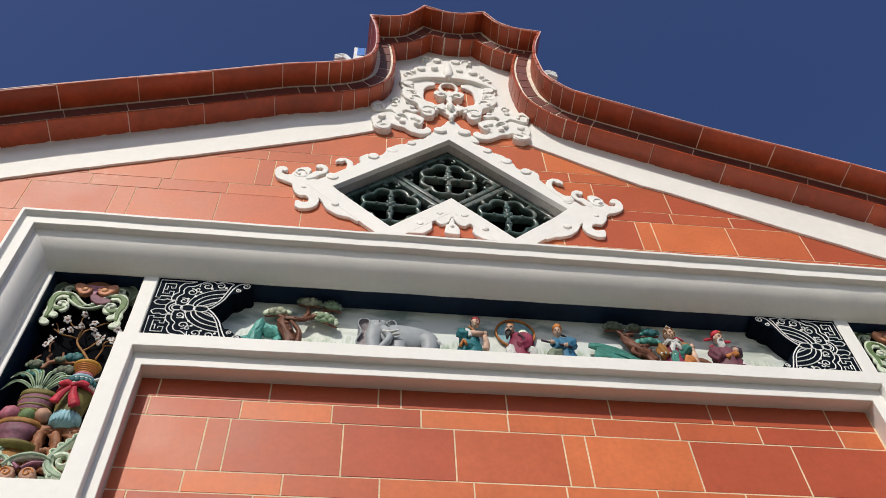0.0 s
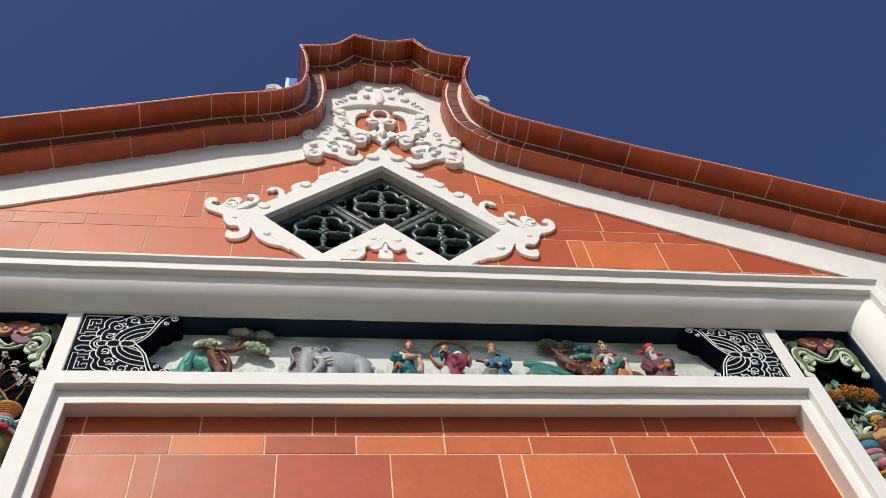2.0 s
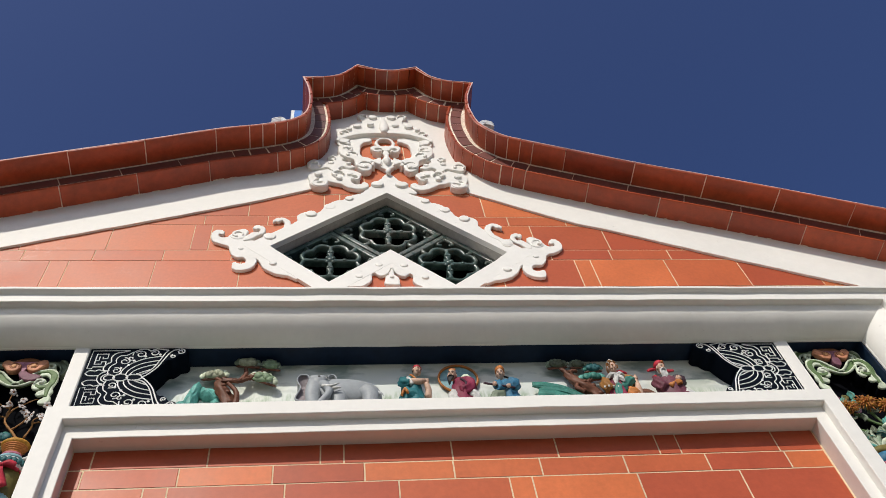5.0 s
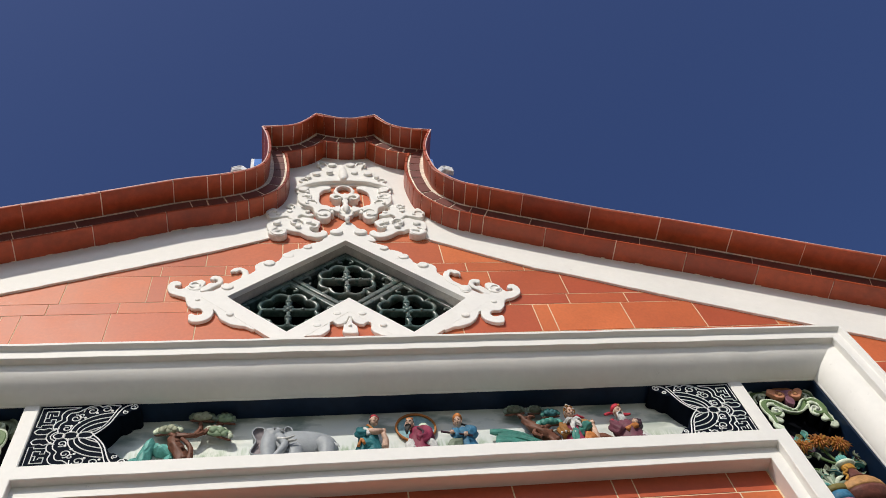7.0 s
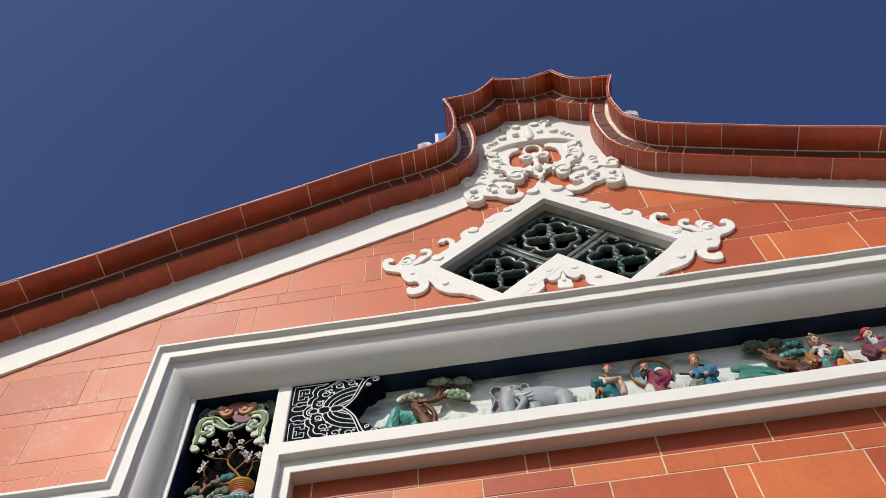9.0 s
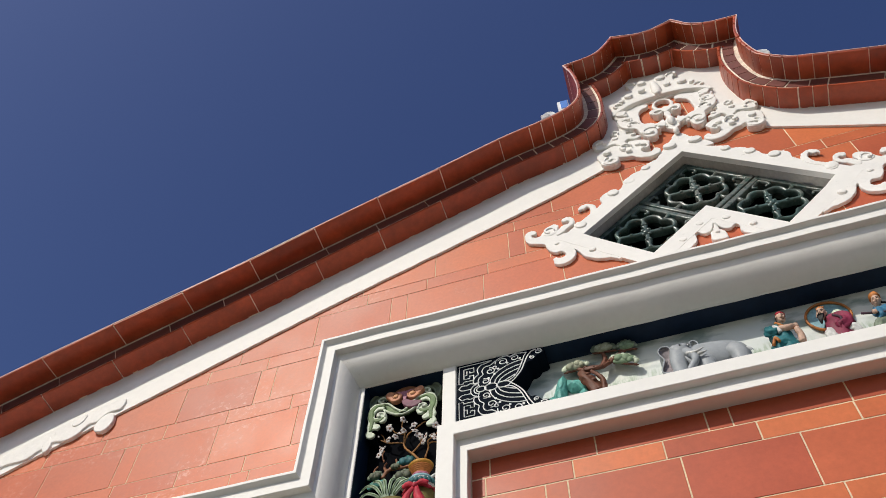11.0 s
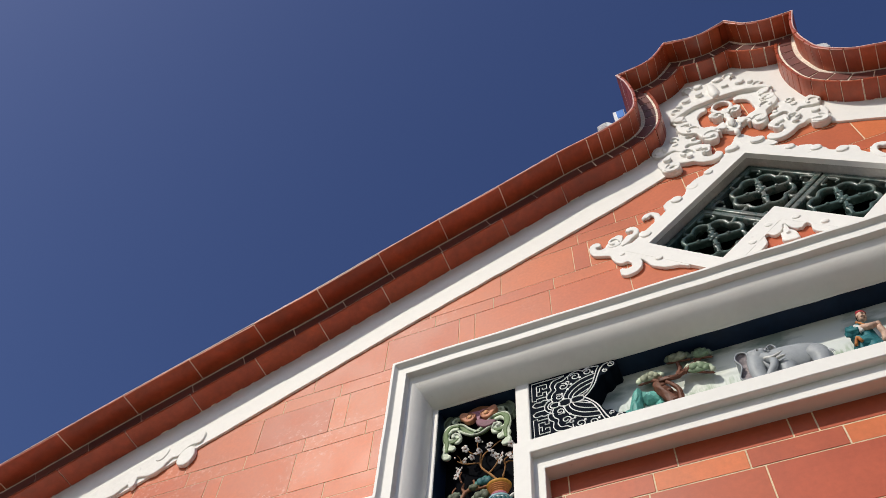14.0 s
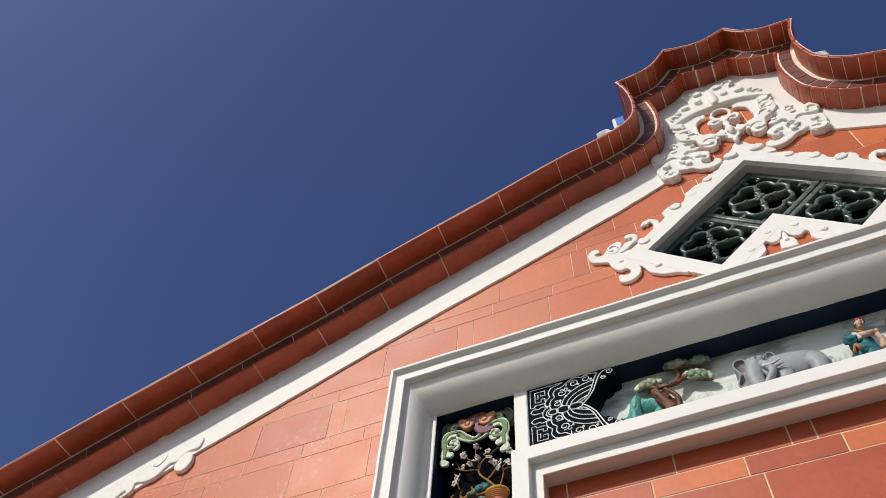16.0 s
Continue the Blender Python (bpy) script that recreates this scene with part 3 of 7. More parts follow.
def landscape_paint():
    """Pale painted sky over cream hills, with grey foliage smudges and grass strokes low down."""
    m = bpy.data.materials.new("frieze_landscape_paint")
    m.use_nodes = True
    n, l = m.node_tree.nodes, m.node_tree.links
    bsdf = n["Principled BSDF"]
    bsdf.inputs["Roughness"].default_value = 0.55
    geo = n.new("ShaderNodeNewGeometry")
    xyz = n.new("ShaderNodeSeparateXYZ")
    l.new(geo.outputs["Position"], xyz.inputs[0])

    def noise(scale, stretch, detail=4.0):
        mp = n.new("ShaderNodeMapping")
        mp.inputs["Scale"].default_value = stretch
        t = n.new("ShaderNodeTexNoise")
        t.inputs["Scale"].default_value, t.inputs["Detail"].default_value = scale, detail
        l.new(geo.outputs["Position"], mp.inputs["Vector"])
        l.new(mp.outputs[0], t.inputs["Vector"])
        return t.outputs["Fac"]

    def ramp(value, lo, hi, a=0.0, b=1.0):
        r = n.new("ShaderNodeMapRange")
        r.inputs["From Min"].default_value, r.inputs["From Max"].default_value = lo, hi
        r.inputs["To Min"].default_value, r.inputs["To Max"].default_value = a, b
        l.new(value, r.inputs["Value"])
        return r.outputs[0]

    def times(a, b):
        x = n.new("ShaderNodeMath")
        x.operation = 'MULTIPLY'
        l.new(a, x.inputs[0])
        l.new(b, x.inputs[1])
        return x.outputs[0]

    def mix(fac, a, b):
        x = n.new("ShaderNodeMix")
        x.data_type = 'RGBA'
        l.new(fac, x.inputs["Factor"])
        if isinstance(a, tuple):
            x.inputs["A"].default_value = (*a, 1)
        else:
            l.new(a, x.inputs["A"])
        x.inputs["B"].default_value = (*b, 1)
        return x.outputs["Result"]
    col = mix(ramp(noise(3.0, (1, 1, 2)), 0.4, 0.65), (0.63, 0.68, 0.68), (0.73, 0.75, 0.66))
    col = mix(times(ramp(noise(7.0, (1, 1, 2.4), 6), 0.50, 0.62, 0, 0.85), ramp(xyz.outputs["Z"], 3.46, 3.53)), col, (0.20, 0.27, 0.24))
    tufts = times(ramp(noise(5.0, (1, 1, 0.3)), 0.40, 0.50), ramp(xyz.outputs["Z"], 3.490, 3.45))
    col = mix(times(times(ramp(noise(60.0, (2.2, 1, 0.5), 3), 0.42, 0.60, 0.1, 0.9), tufts), ramp(noise(24.0, (1, 1, 1)), 0.35, 0.6)), col, (0.25, 0.36, 0.22))
    l.new(col, bsdf.inputs["Base Color"])
    return m


SKYPAINT = landscape_paint()
part("frieze_back", Builder().box((-0.99, -0.027, 3.34), (1.26, 0.0, 3.74)).mesh("frieze_back", SKYPAINT), label="painted pale landscape at the back of the frieze", category="wall", kind="structure")
part("frieze_soffit", Builder().box((-1.26, -0.0985, 3.606), (1.53, -0.026, 3.66)).mesh("frieze_soffit", NAVY), label="navy painted soffit over the frieze", category="ceiling", kind="structure")
for x0, x1, nm in ((-1.29, -0.97, "niche_back"), (1.24, 1.56, "niche_back")):
    part(nm, Builder().box((x0, -0.020, 2.86), (x1, 0.0, 3.72)).mesh(nm, BLACK), label="black painted back of the vase niche", category="wall", kind="structure")
part("niche_side", Builder().box((-1.246, -0.1020, 2.865), (-1.2352, -0.018, 3.61)).mesh("niche_side", NAVY), label="navy painted side of the vase niche", category="wall", kind="structure")
part("niche_side", Builder().box((1.4995, -0.0985, 2.86), (1.516, -0.018, 3.61)).mesh("niche_side", NAVY), label="navy painted side of the vase niche", category="wall", kind="structure")

# ---- lozenge window ----
def closed_path(pts, steps=4):
    """A smooth closed outline through pts."""
    n = len(pts)
    out = []
    for i in range(n):
        p0, p1, p2, p3 = pts[i - 1], pts[i], pts[(i + 1) % n], pts[(i + 2) % n]
        for k in range(steps):
            t = k / steps
            out.append(tuple(0.5 * (2 * b + (c - a) * t + (2 * a - 5 * b + 4 * c - d) * t * t + (3 * b - a - 3 * c + d) * t ** 3)
                             for a, b, c, d in zip(p0, p1, p2, p3)))
    return out


window = thing("gable_window", "lozenge window of three green glazed openwork tiles in a white frame", "window", at=(0, 0, ZC))
window.location = (0, 0, 0)
part("window_frame", slab_mesh("window_frame", [askew(l_shape(0.066)), askew(L_HOLE)], -0.0150, 0.009, PLASTER), window, "white plaster frame")
part("reveal", slab_mesh("reveal", [askew(l_shape(0.0125)), askew(l_shape(0.0015))], -0.0120, 0.095, REVEAL_GREY), window, "grey reveal")


def lobed(r, amp, lobes, n=72):
    """A ring of round lobes that meet in notches."""
    return [(r * (1 - amp + amp * 2 * abs(math.sin(lobes * t / 2))) * math.cos(t), r * (1 - amp + amp * 2 * abs(math.sin(lobes * t / 2))) * math.sin(t))
            for t in [2 * math.pi * (i + 0.5) / n for i in range(n)]]


def openwork_tile(cx, cz):
    """A square pierced tile standing on its corner: border, eight-lobed ring, cross of knobbed bars, leaves in the corners."""
    h = RD / 2 - 0.004
    y = 0.052

    def P(pts):
        return askew([(cx + p, cz + q) for p, q in pts])

    def at(p, q, yy):
        (px, pz), = P([(p, q)])
        return (px, yy, pz)
    corners = [(0, h), (h, 0), (0, -h), (-h, 0)]
    tile = part("openwork_tile", slab_mesh("openwork_tile", [P(corners), P([(a * 0.87, b * 0.87) for a, b in corners])], y - 0.010, y + 0.07, GREEN_GLAZE, 0.005, 2), window)
    front, rear = y - 0.012, y + 0.020
    part("ring", slab_mesh("ring", [P(lobed(0.114, 0.085, 8)), P(lobed(0.0955, 0.100, 8))], front, rear, GREEN_GLAZE, 0.008, 3), tile)
    for k in range(4):
        ca, sa = math.cos(radians(90 * k)), math.sin(radians(90 * k))
        upright = k % 2
        arm = [(0.010, -0.011), (0.030, -0.008), (0.046, -0.013 if upright else -0.010), (0.060, -0.013 if upright else -0.009), (0.076, -0.007), (0.100, -0.008)]
        arm += [(p, -q) for p, q in reversed(arm)]
        bar = part("arm", slab_mesh("arm", [closed_path(P([(p * ca - q * sa, p * sa + q * ca) for p, q in arm]), 3)], front - 0.002, rear, GREEN_GLAZE, 0.006, 3), tile)
        knobs = Builder()
        for p, q, r in (((0.052, -0.007, 0.008), (0.052, 0.007, 0.008)) if upright else ((0.054, 0, 0.009),)):
            knobs.ball(at(p * ca - q * sa, p * sa + q * ca, front - 0.002), (r * 0.82, r * 0.55, r * 0.82), nu=10, nv=7)
        part("knob", knobs.mesh("knob", GREEN_GLAZE), bar)
    heart = Builder()
    for p, q, r in ((0, 0, 0.014), (0.011, 0.013, 0.009), (-0.011, 0.013, 0.009), (0.011, -0.013, 0.009), (-0.011, -0.013, 0.009)):
        heart.ball(at(p, q, front - 0.001), (r, r * 0.6, r), nu=12, nv=8)
    part("boss", heart.mesh("boss", GREEN_GLAZE), tile)
    for k in range(4):
        a = radians(90 * k)
        dx, dz = math.cos(a), math.sin(a)
        ux, uz = math.cos(a + math.pi / 4), math.sin(a + math.pi / 4)
        stub = Builder().tube([at(ux * t, uz * t, y + 0.004) for t in (0.104, 0.122, 0.142)], [0.012, 0.009, 0.015], n=10)
        for m in (-1, 1):
            p = smooth_path([(dx * 0.190, dz * 0.190), (dx * 0.168 - dz * 0.024 * m, dz * 0.168 + dx * 0.024 * m), (dx * 0.150 - dz * 0.030 * m, dz * 0.150 + dx * 0.030 * m), (dx * 0.146 - dz * 0.014 * m, dz * 0.146 + dx * 0.014 * m)], 3)
            stub.tube([at(*q, y + 0.002) for q in p], [0.0085 - 0.0003 * i for i in range(len(p))], n=8)
        part("corner_leaf", stub.mesh("corner_leaf", GREEN_GLAZE), tile)
    return tile


# added ring, blackened to paint the shade deep in the opening
part("lining", slab_mesh("lining", [askew(l_shape(0.0125)), askew(l_shape(0.0035))], 0.0955, 0.30, UNLIT_BLACK), window, "near-black lining added for the opening's unlit depth")
for cx, cz in ((-RD / 2, ZC), (RD / 2, ZC), (0.0, ZC + RD / 2)):
    openwork_tile(cx, cz)


# ---- white stucco scrollwork: flat cut plates with small bosses ----
class Stucco:
    """One ornament: plates and bosses under one thing, eastern shapes turned to the west where flip is -1."""

    def __init__(self, name, label, group="", cx=0.0, flip=1, tilted=False):
        self.root = thing(name, label, "relief", group)
        self.cx, self.flip, self.tilted = cx, flip, tilted

    def put(self, pts):
        out = [(self.cx + self.flip * x, z) for x, z in pts]
        out = askew(out) if self.tilted else out
        return out if self.flip > 0 else out[::-1]

    def plate(self, pts, y=-0.030, holes=()):
        rough = [(x + random.uniform(-0.0016, 0.0016), z + random.uniform(-0.0016, 0.0016)) for x, z in closed_path(pts)]
        outlines = [self.put(rough)] + [self.put(closed_path(h)) for h in holes]
        part("plate", slab_mesh("plate", outlines, 0.82 * y + random.uniform(-0.002, 0.002) if y < -0.018 else y + 0.0004 * (self.flip < 0), 0.0, STUCCO, 0.0022 if y > -0.018 else 0.0042, 1 if y > -0.018 else 2), self.root)

    def boss(self, x, z, r=0.016, y=-0.038, sx=1.15):
        (px, pz), = self.put([(x, z)])
        r *= random.uniform(0.78, 0.98)
        part("boss", Builder().disc(px, pz, r, 0.84 * y + random.uniform(-0.003, 0.003), 0.0, bevel=0.005, n=16, sx=sx).mesh("boss", STUCCO), self.root)

    def hook(self, x, z, r, a0, a1, w=0.014, y=-0.037):
        """A rolled curl: a tapering arc from angle a0 to a1 (degrees) with a round end."""
        n = 14
        y *= 0.84
        arc = [radians(a0 + (a1 - a0) * i / n) for i in range(n + 1)]
        rad = [r * (1 - 0.30 * i / n) for i in range(n + 1)]
        half = [w * (0.30 + 0.30 * i / n) for i in range(n + 1)]
        half[0] *= 0.4
        outer = [(x + (q + h) * math.cos(a), z + (q + h) * math.sin(a)) for a, q, h in zip(arc, rad, half)]
        inner = [(x + (q - h) * math.cos(a), z + (q - h) * math.sin(a)) for a, q, h in zip(arc, rad, half)]
        o, i_ = self.put(outer), self.put(inner)
        m = n + 1
        v = [(p[0], 0.0, p[1]) for p in o] + [(p[0], y + 0.004, p[1]) for p in o]
        v += [((p[0] * 5 + q[0]) / 6, y, (p[1] * 5 + q[1]) / 6) for p, q in zip(o, i_)] + [((p[0] + q[0] * 5) / 6, y, (p[1] + q[1] * 5) / 6) for p, q in zip(o, i_)]
        v += [(p[0], y + 0.004, p[1]) for p in i_] + [(p[0], 0.0, p[1]) for p in i_]
        f = [(k * m + j, k * m + j + 1, k * m + m + j + 1, k * m + m + j) for k in range(5) for j in range(n)]
        f += [tuple(k * m + e for k in range(6)) for e in (0, n)]
        part("curl", Builder().add(v, f).mesh("curl", STUCCO), self.root)
        self.boss(x + rad[-1] * math.cos(arc[-1]), z + rad[-1] * math.sin(arc[-1]), w * 0.85, y / 0.84 - 0.003, 1.0)

    def bud(self, x, z, prof, y=-0.034):
        (px, pz), = self.put([(x, z)])
        part("bud", Builder().lathe(prof, (px, y, pz), n=16).mesh("bud", STUCCO), self.root)


for s in (1, -1):
    c = Stucco("stucco_scroll", "white stucco scroll relief beside the lozenge window", "stucco scrolls", 0.0, s, True)
    c.plate([(0.668, 4.343), (0.670, 4.379), (0.657, 4.404), (0.636, 4.407), (0.624, 4.391), (0.628, 4.375), (0.641, 4.378), (0.640, 4.360), (0.617, 4.353), (0.601, 4.372), (0.592, 4.397), (0.574, 4.412), (0.552, 4.419), (0.537, 4.404),
             (0.540, 4.379), (0.548, 4.349), (0.515, 4.335), (0.470, 4.345), (0.452, 4.310), (0.380, 4.225), (0.344, 4.130), (0.338, 4.085), (0.370, 4.104), (0.410, 4.115), (0.443, 4.136), (0.465, 4.163), (0.479, 4.197), (0.490, 4.213),
             (0.487, 4.188), (0.499, 4.155), (0.529, 4.135), (0.561, 4.137), (0.571, 4.161), (0.566, 4.185), (0.542, 4.176), (0.527, 4.184), (0.526, 4.204), (0.540, 4.219), (0.563, 4.218), (0.583, 4.241), (0.593, 4.275), (0.603, 4.294), (0.636, 4.310), (0.654, 4.322)], -0.0147)
    c.plate([(0.543, 4.329), (0.550, 4.349), (0.533, 4.376), (0.517, 4.393), (0.499, 4.393), (0.492, 4.410), (0.501, 4.418), (0.508, 4.413), (0.520, 4.418), (0.519, 4.438), (0.497, 4.444), (0.478, 4.430), (0.472, 4.402), (0.481, 4.383), (0.503, 4.360), (0.522, 4.338)], -0.020)
    c.plate([(0.474, 4.350), (0.478, 4.377), (0.464, 4.395), (0.443, 4.395), (0.422, 4.415), (0.407, 4.446), (0.405, 4.475), (0.416, 4.492), (0.427, 4.480), (0.440, 4.482), (0.449, 4.474), (0.451, 4.494), (0.433, 4.512), (0.407, 4.512), (0.385, 4.490),
             (0.380, 4.449), (0.396, 4.410), (0.428, 4.376), (0.433, 4.348), (0.453, 4.337)], -0.020)
    c.plate([(0.372, 4.468), (0.358, 4.493), (0.360, 4.530), (0.343, 4.556), (0.318, 4.566), (0.288, 4.558), (0.276, 4.545), (0.268, 4.580), (0.254, 4.615), (0.238, 4.640), (0.212, 4.664), (0.192, 4.672), (0.182, 4.676),
             (0.169, 4.698), (0.148, 4.716), (0.124, 4.728), (0.098, 4.735), (0.098, 4.70), (0.25, 4.545), (0.35, 4.450)], -0.0147)
    for x, z, r, k in ((0.571, 4.364, 0.026, 1.2), (0.452, 4.364, 0.023, 1.1), (0.306, 4.545, 0.022, 1.1), (0.233, 4.614, 0.025, 1.1), (0.157, 4.682, 0.021, 1.1), (0.551, 4.275, 0.011, 1.2), (0.427, 4.179, 0.015, 1.2)):
        c.boss(x, z, r, -0.023, k)
    c.hook(0.573, 4.372, 0.020, 200, -70, 0.010, -0.026)
    

n = Stucco("stucco_spray", "small white stucco spray in the notch under the window", "", 0.0, 1, True)
for s in (1, -1):
    n.flip = s
    n.plate([(-0.004, 4.245), (-0.004, 4.175), (0.005, 4.170), (0.010, 4.148), (0.026, 4.126), (0.044, 4.120), (0.066, 4.138), (0.074, 4.120), (0.072, 4.096), (0.086, 4.070), (0.115, 4.050), (0.17, 4.055), (0.09, 4.15)], -0.0147)
    n.boss(0.046, 4.190, 0.015, -0.024)
    n.boss(0.118, 4.112, 0.014, -0.024)
n.flip = 1
n.plate([(-0.004, 4.160), (-0.011, 4.128), (-0.022, 4.114), (-0.028, 4.088), (-0.022, 4.060), (0.022, 4.060), (0.026, 4.088), (0.018, 4.114), (0.008, 4.128), (0.004, 4.160)], -0.024)
n.boss(-0.002, 4.104, 0.008, -0.031)

CX = 0.012
for s in (1, -1):
    c = Stucco("stucco_scroll", "white stucco scroll relief filling the crown of the gable", "stucco scrolls", CX, s)
    c.plate([(-0.004, 5.490), (0.013, 5.500), (0.030, 5.521), (0.063, 5.532), (0.101, 5.523), (0.112, 5.491), (0.100, 5.454), (0.105, 5.423), (0.140, 5.423), (0.159, 5.397), (0.162, 5.366), (0.180, 5.345), (0.208, 5.324), (0.226, 5.268), (0.228, 5.222),
             (0.198, 5.245), (0.129, 5.284), (0.067, 5.302), (-0.004, 5.308)], -0.024)
    c.plate([(-0.004, 5.330), (0.067, 5.322), (0.129, 5.304), (0.198, 5.264), (0.229, 5.218), (0.220, 5.204), (0.188, 5.236), (0.125, 5.274), (0.06, 5.290), (-0.004, 5.296)], -0.038)
    c.plate([(0.063, 5.248), (0.100, 5.256), (0.134, 5.238), (0.169, 5.228), (0.214, 5.222), (0.223, 5.185), (0.200, 5.158), (0.218, 5.120), (0.214, 5.070), (0.216, 5.040), (0.160, 5.030), (0.109, 5.050), (0.118, 5.085), (0.116, 5.150), (0.108, 5.188), (0.087, 5.212), (0.065, 5.222)], -0.024)
    c.plate([(0.165, 5.216), (0.196, 5.226), (0.214, 5.206), (0.202, 5.184), (0.180, 5.180), (0.168, 5.196)], -0.037)
    c.plate([(0.160, 5.146), (0.186, 5.160), (0.214, 5.146), (0.216, 5.118), (0.196, 5.100), (0.170, 5.108), (0.178, 5.122), (0.196, 5.124), (0.192, 5.138), (0.174, 5.134)], -0.037)
    c.plate([(0.109, 5.038), (0.130, 5.056), (0.160, 5.070), (0.171, 5.097), (0.197, 5.100), (0.215, 5.124), (0.211, 5.068), (0.187, 5.035), (0.164, 5.020), (0.147, 5.001), (0.141, 4.964), (0.128, 4.923), (0.106, 4.900), (0.083, 4.905), (0.071, 4.941), (0.077, 4.980),
             (0.063, 4.988), (0.037, 4.965), (0.024, 4.985), (0.029, 5.027), (0.047, 5.018), (0.064, 5.008), (0.082, 5.026)], -0.038)
    c.plate([(0.144, 4.945), (0.172, 4.972), (0.195, 4.994), (0.202, 5.024), (0.225, 5.046), (0.256, 5.034), (0.262, 5.016), (0.240, 5.006), (0.244, 4.994), (0.270, 5.002), (0.297, 4.998), (0.327, 5.011), (0.351, 4.985), (0.352, 4.943), (0.331, 4.916),
             (0.298, 4.924), (0.266, 4.934), (0.246, 4.912), (0.216, 4.880), (0.200, 4.895), (0.216, 4.925), (0.197, 4.946), (0.165, 4.931)], -0.034)
    c.plate([(0.120, 4.890), (0.150, 4.916), (0.196, 4.930), (0.216, 4.905), (0.249, 4.915), (0.270, 4.926), (0.309, 4.906), (0.342, 4.893), (0.348, 4.845), (0.338, 4.808), (0.342, 4.796), (0.332, 4.767), (0.306, 4.750), (0.277, 4.753), (0.262, 4.774), (0.270, 4.796),
             (0.288, 4.790), (0.289, 4.812), (0.270, 4.820), (0.240, 4.803), (0.213, 4.796), (0.190, 4.773), (0.159, 4.753), (0.123, 4.750), (0.095, 4.768), (0.092, 4.797), (0.110, 4.813), (0.124, 4.794), (0.146, 4.792), (0.161, 4.811), (0.148, 4.842), (0.124, 4.862)], -0.029)
    c.plate([(0.272, 4.800), (0.296, 4.806), (0.324, 4.800), (0.340, 4.786), (0.330, 4.764), (0.304, 4.750), (0.276, 4.754), (0.262, 4.774), (0.274, 4.792), (0.292, 4.786), (0.300, 4.778), (0.308, 4.788), (0.292, 4.796)], -0.036)
    for x, z, r in ((0.046, 5.482, 0.022), (0.060, 5.391, 0.017), (0.125, 5.376, 0.021), (0.165, 5.338, 0.013), (0.169, 4.875, 0.015), (0.215, 4.833, 0.013), (0.304, 4.863, 0.017), (0.316, 4.975, 0.012), (0.172, 4.965, 0.012), (0.251, 4.975, 0.014), (0.106, 4.952, 0.020)):
        c.boss(x, z, r, -0.041)
    for x, z in ((0.163, 5.133), (0.172, 5.180)):
        c.boss(x, z, 0.013, -0.038)
    for x, z, r, a0, a1, w, y in ((0.104, 4.952, 0.032, 160, -110, 0.015, -0.045), (0.296, 4.786, 0.034, 80, -200, 0.015, -0.040), (0.222, 4.872, 0.026, 190, -60, 0.013, -0.041), (0.150, 4.834, 0.022, 60, 300, 0.012, -0.040),
                                  (0.318, 4.952, 0.026, -40, 200, 0.012, -0.041), (0.158, 5.055, 0.026, 200, -30, 0.012, -0.044), (0.176, 5.120, 0.022, 240, 20, 0.011, -0.036), (0.100, 5.492, 0.024, 200, -30, 0.011, -0.034),
                                  (0.188, 5.300, 0.022, 180, -60, 0.010, -0.034), (0.248, 5.020, 0.018, 220, 0, 0.010, -0.041)):
        c.hook(x, z, r, a0, a1, w, y)

mid = Stucco("stucco_finial", "white stucco ring and bud over the lozenge window", "", CX)
mid.plate([(0.048 * math.cos(t), 5.196 + 0.060 * math.sin(t)) for t in [2 * math.pi * i / 14 for i in range(14)]], -0.030,
          [[(0.033 * math.cos(-t), 5.202 + 0.042 * math.sin(-t)) for t in [2 * math.pi * i / 12 for i in range(12)]]])
for s in (1, -1):
    mid.flip = s
    mid.plate([(-0.003, 5.165), (0.024, 5.158), (0.052, 5.166), (0.070, 5.150), (0.066, 5.126), (0.042, 5.118), (0.018, 5.126), (-0.003, 5.110)], -0.029)
    mid.hook(0.038, 5.108, 0.022, 150, -130, 0.012, -0.040)
    mid.hook(0.050, 4.968, 0.024, 200, -40, 0.011, -0.036)
    mid.plate([(-0.003, 4.902), (0.014, 4.896), (0.030, 4.868), (0.046, 4.842), (0.074, 4.818), (0.080, 4.790), (0.100, 4.764), (0.110, 4.728), (0.040, 4.738), (-0.003, 4.755)], -0.0147)
    mid.boss(0.052, 4.796, 0.026, -0.031, 1.3)
mid.flip = 1
mid.plate([(0.0, 5.125), (0.014, 5.095), (0.010, 5.060), (0.028, 5.020), (0.036, 4.975), (0.022, 4.945), (0.0, 4.930), (-0.022, 4.945), (-0.036, 4.975), (-0.028, 5.020), (-0.010, 5.060), (-0.014, 5.095)], -0.028)
mid.bud(0.0, 5.000, [(0.004, 0.050), (0.010, 0.040), (0.009, 0.022), (0.016, 0.010), (0.018, -0.006), (0.013, -0.018), (0.009, -0.030), (0.003, -0.038)], -0.030)
part("leaf", Builder().lathe([(0.004, 0.080), (0.014, 0.066), (0.019, 0.030), (0.024, -0.020), (0.021, -0.060), (0.013, -0.084), (0.004, -0.096)], (CX + 0.004, -0.026, 5.378), n=18, squash=0.8).mesh("leaf", STUCCO), mid.root)
mid.bud(0.0, 5.300, [(0.004, 0.012), (0.012, 0.008), (0.015, 0.0), (0.012, -0.010), (0.004, -0.016)], -0.034)
mid.bud(0.0, 4.905, [(0.004, 0.020), (0.011, 0.012), (0.013, 0.0), (0.011, -0.018), (0.004, -0.024)], -0.026)

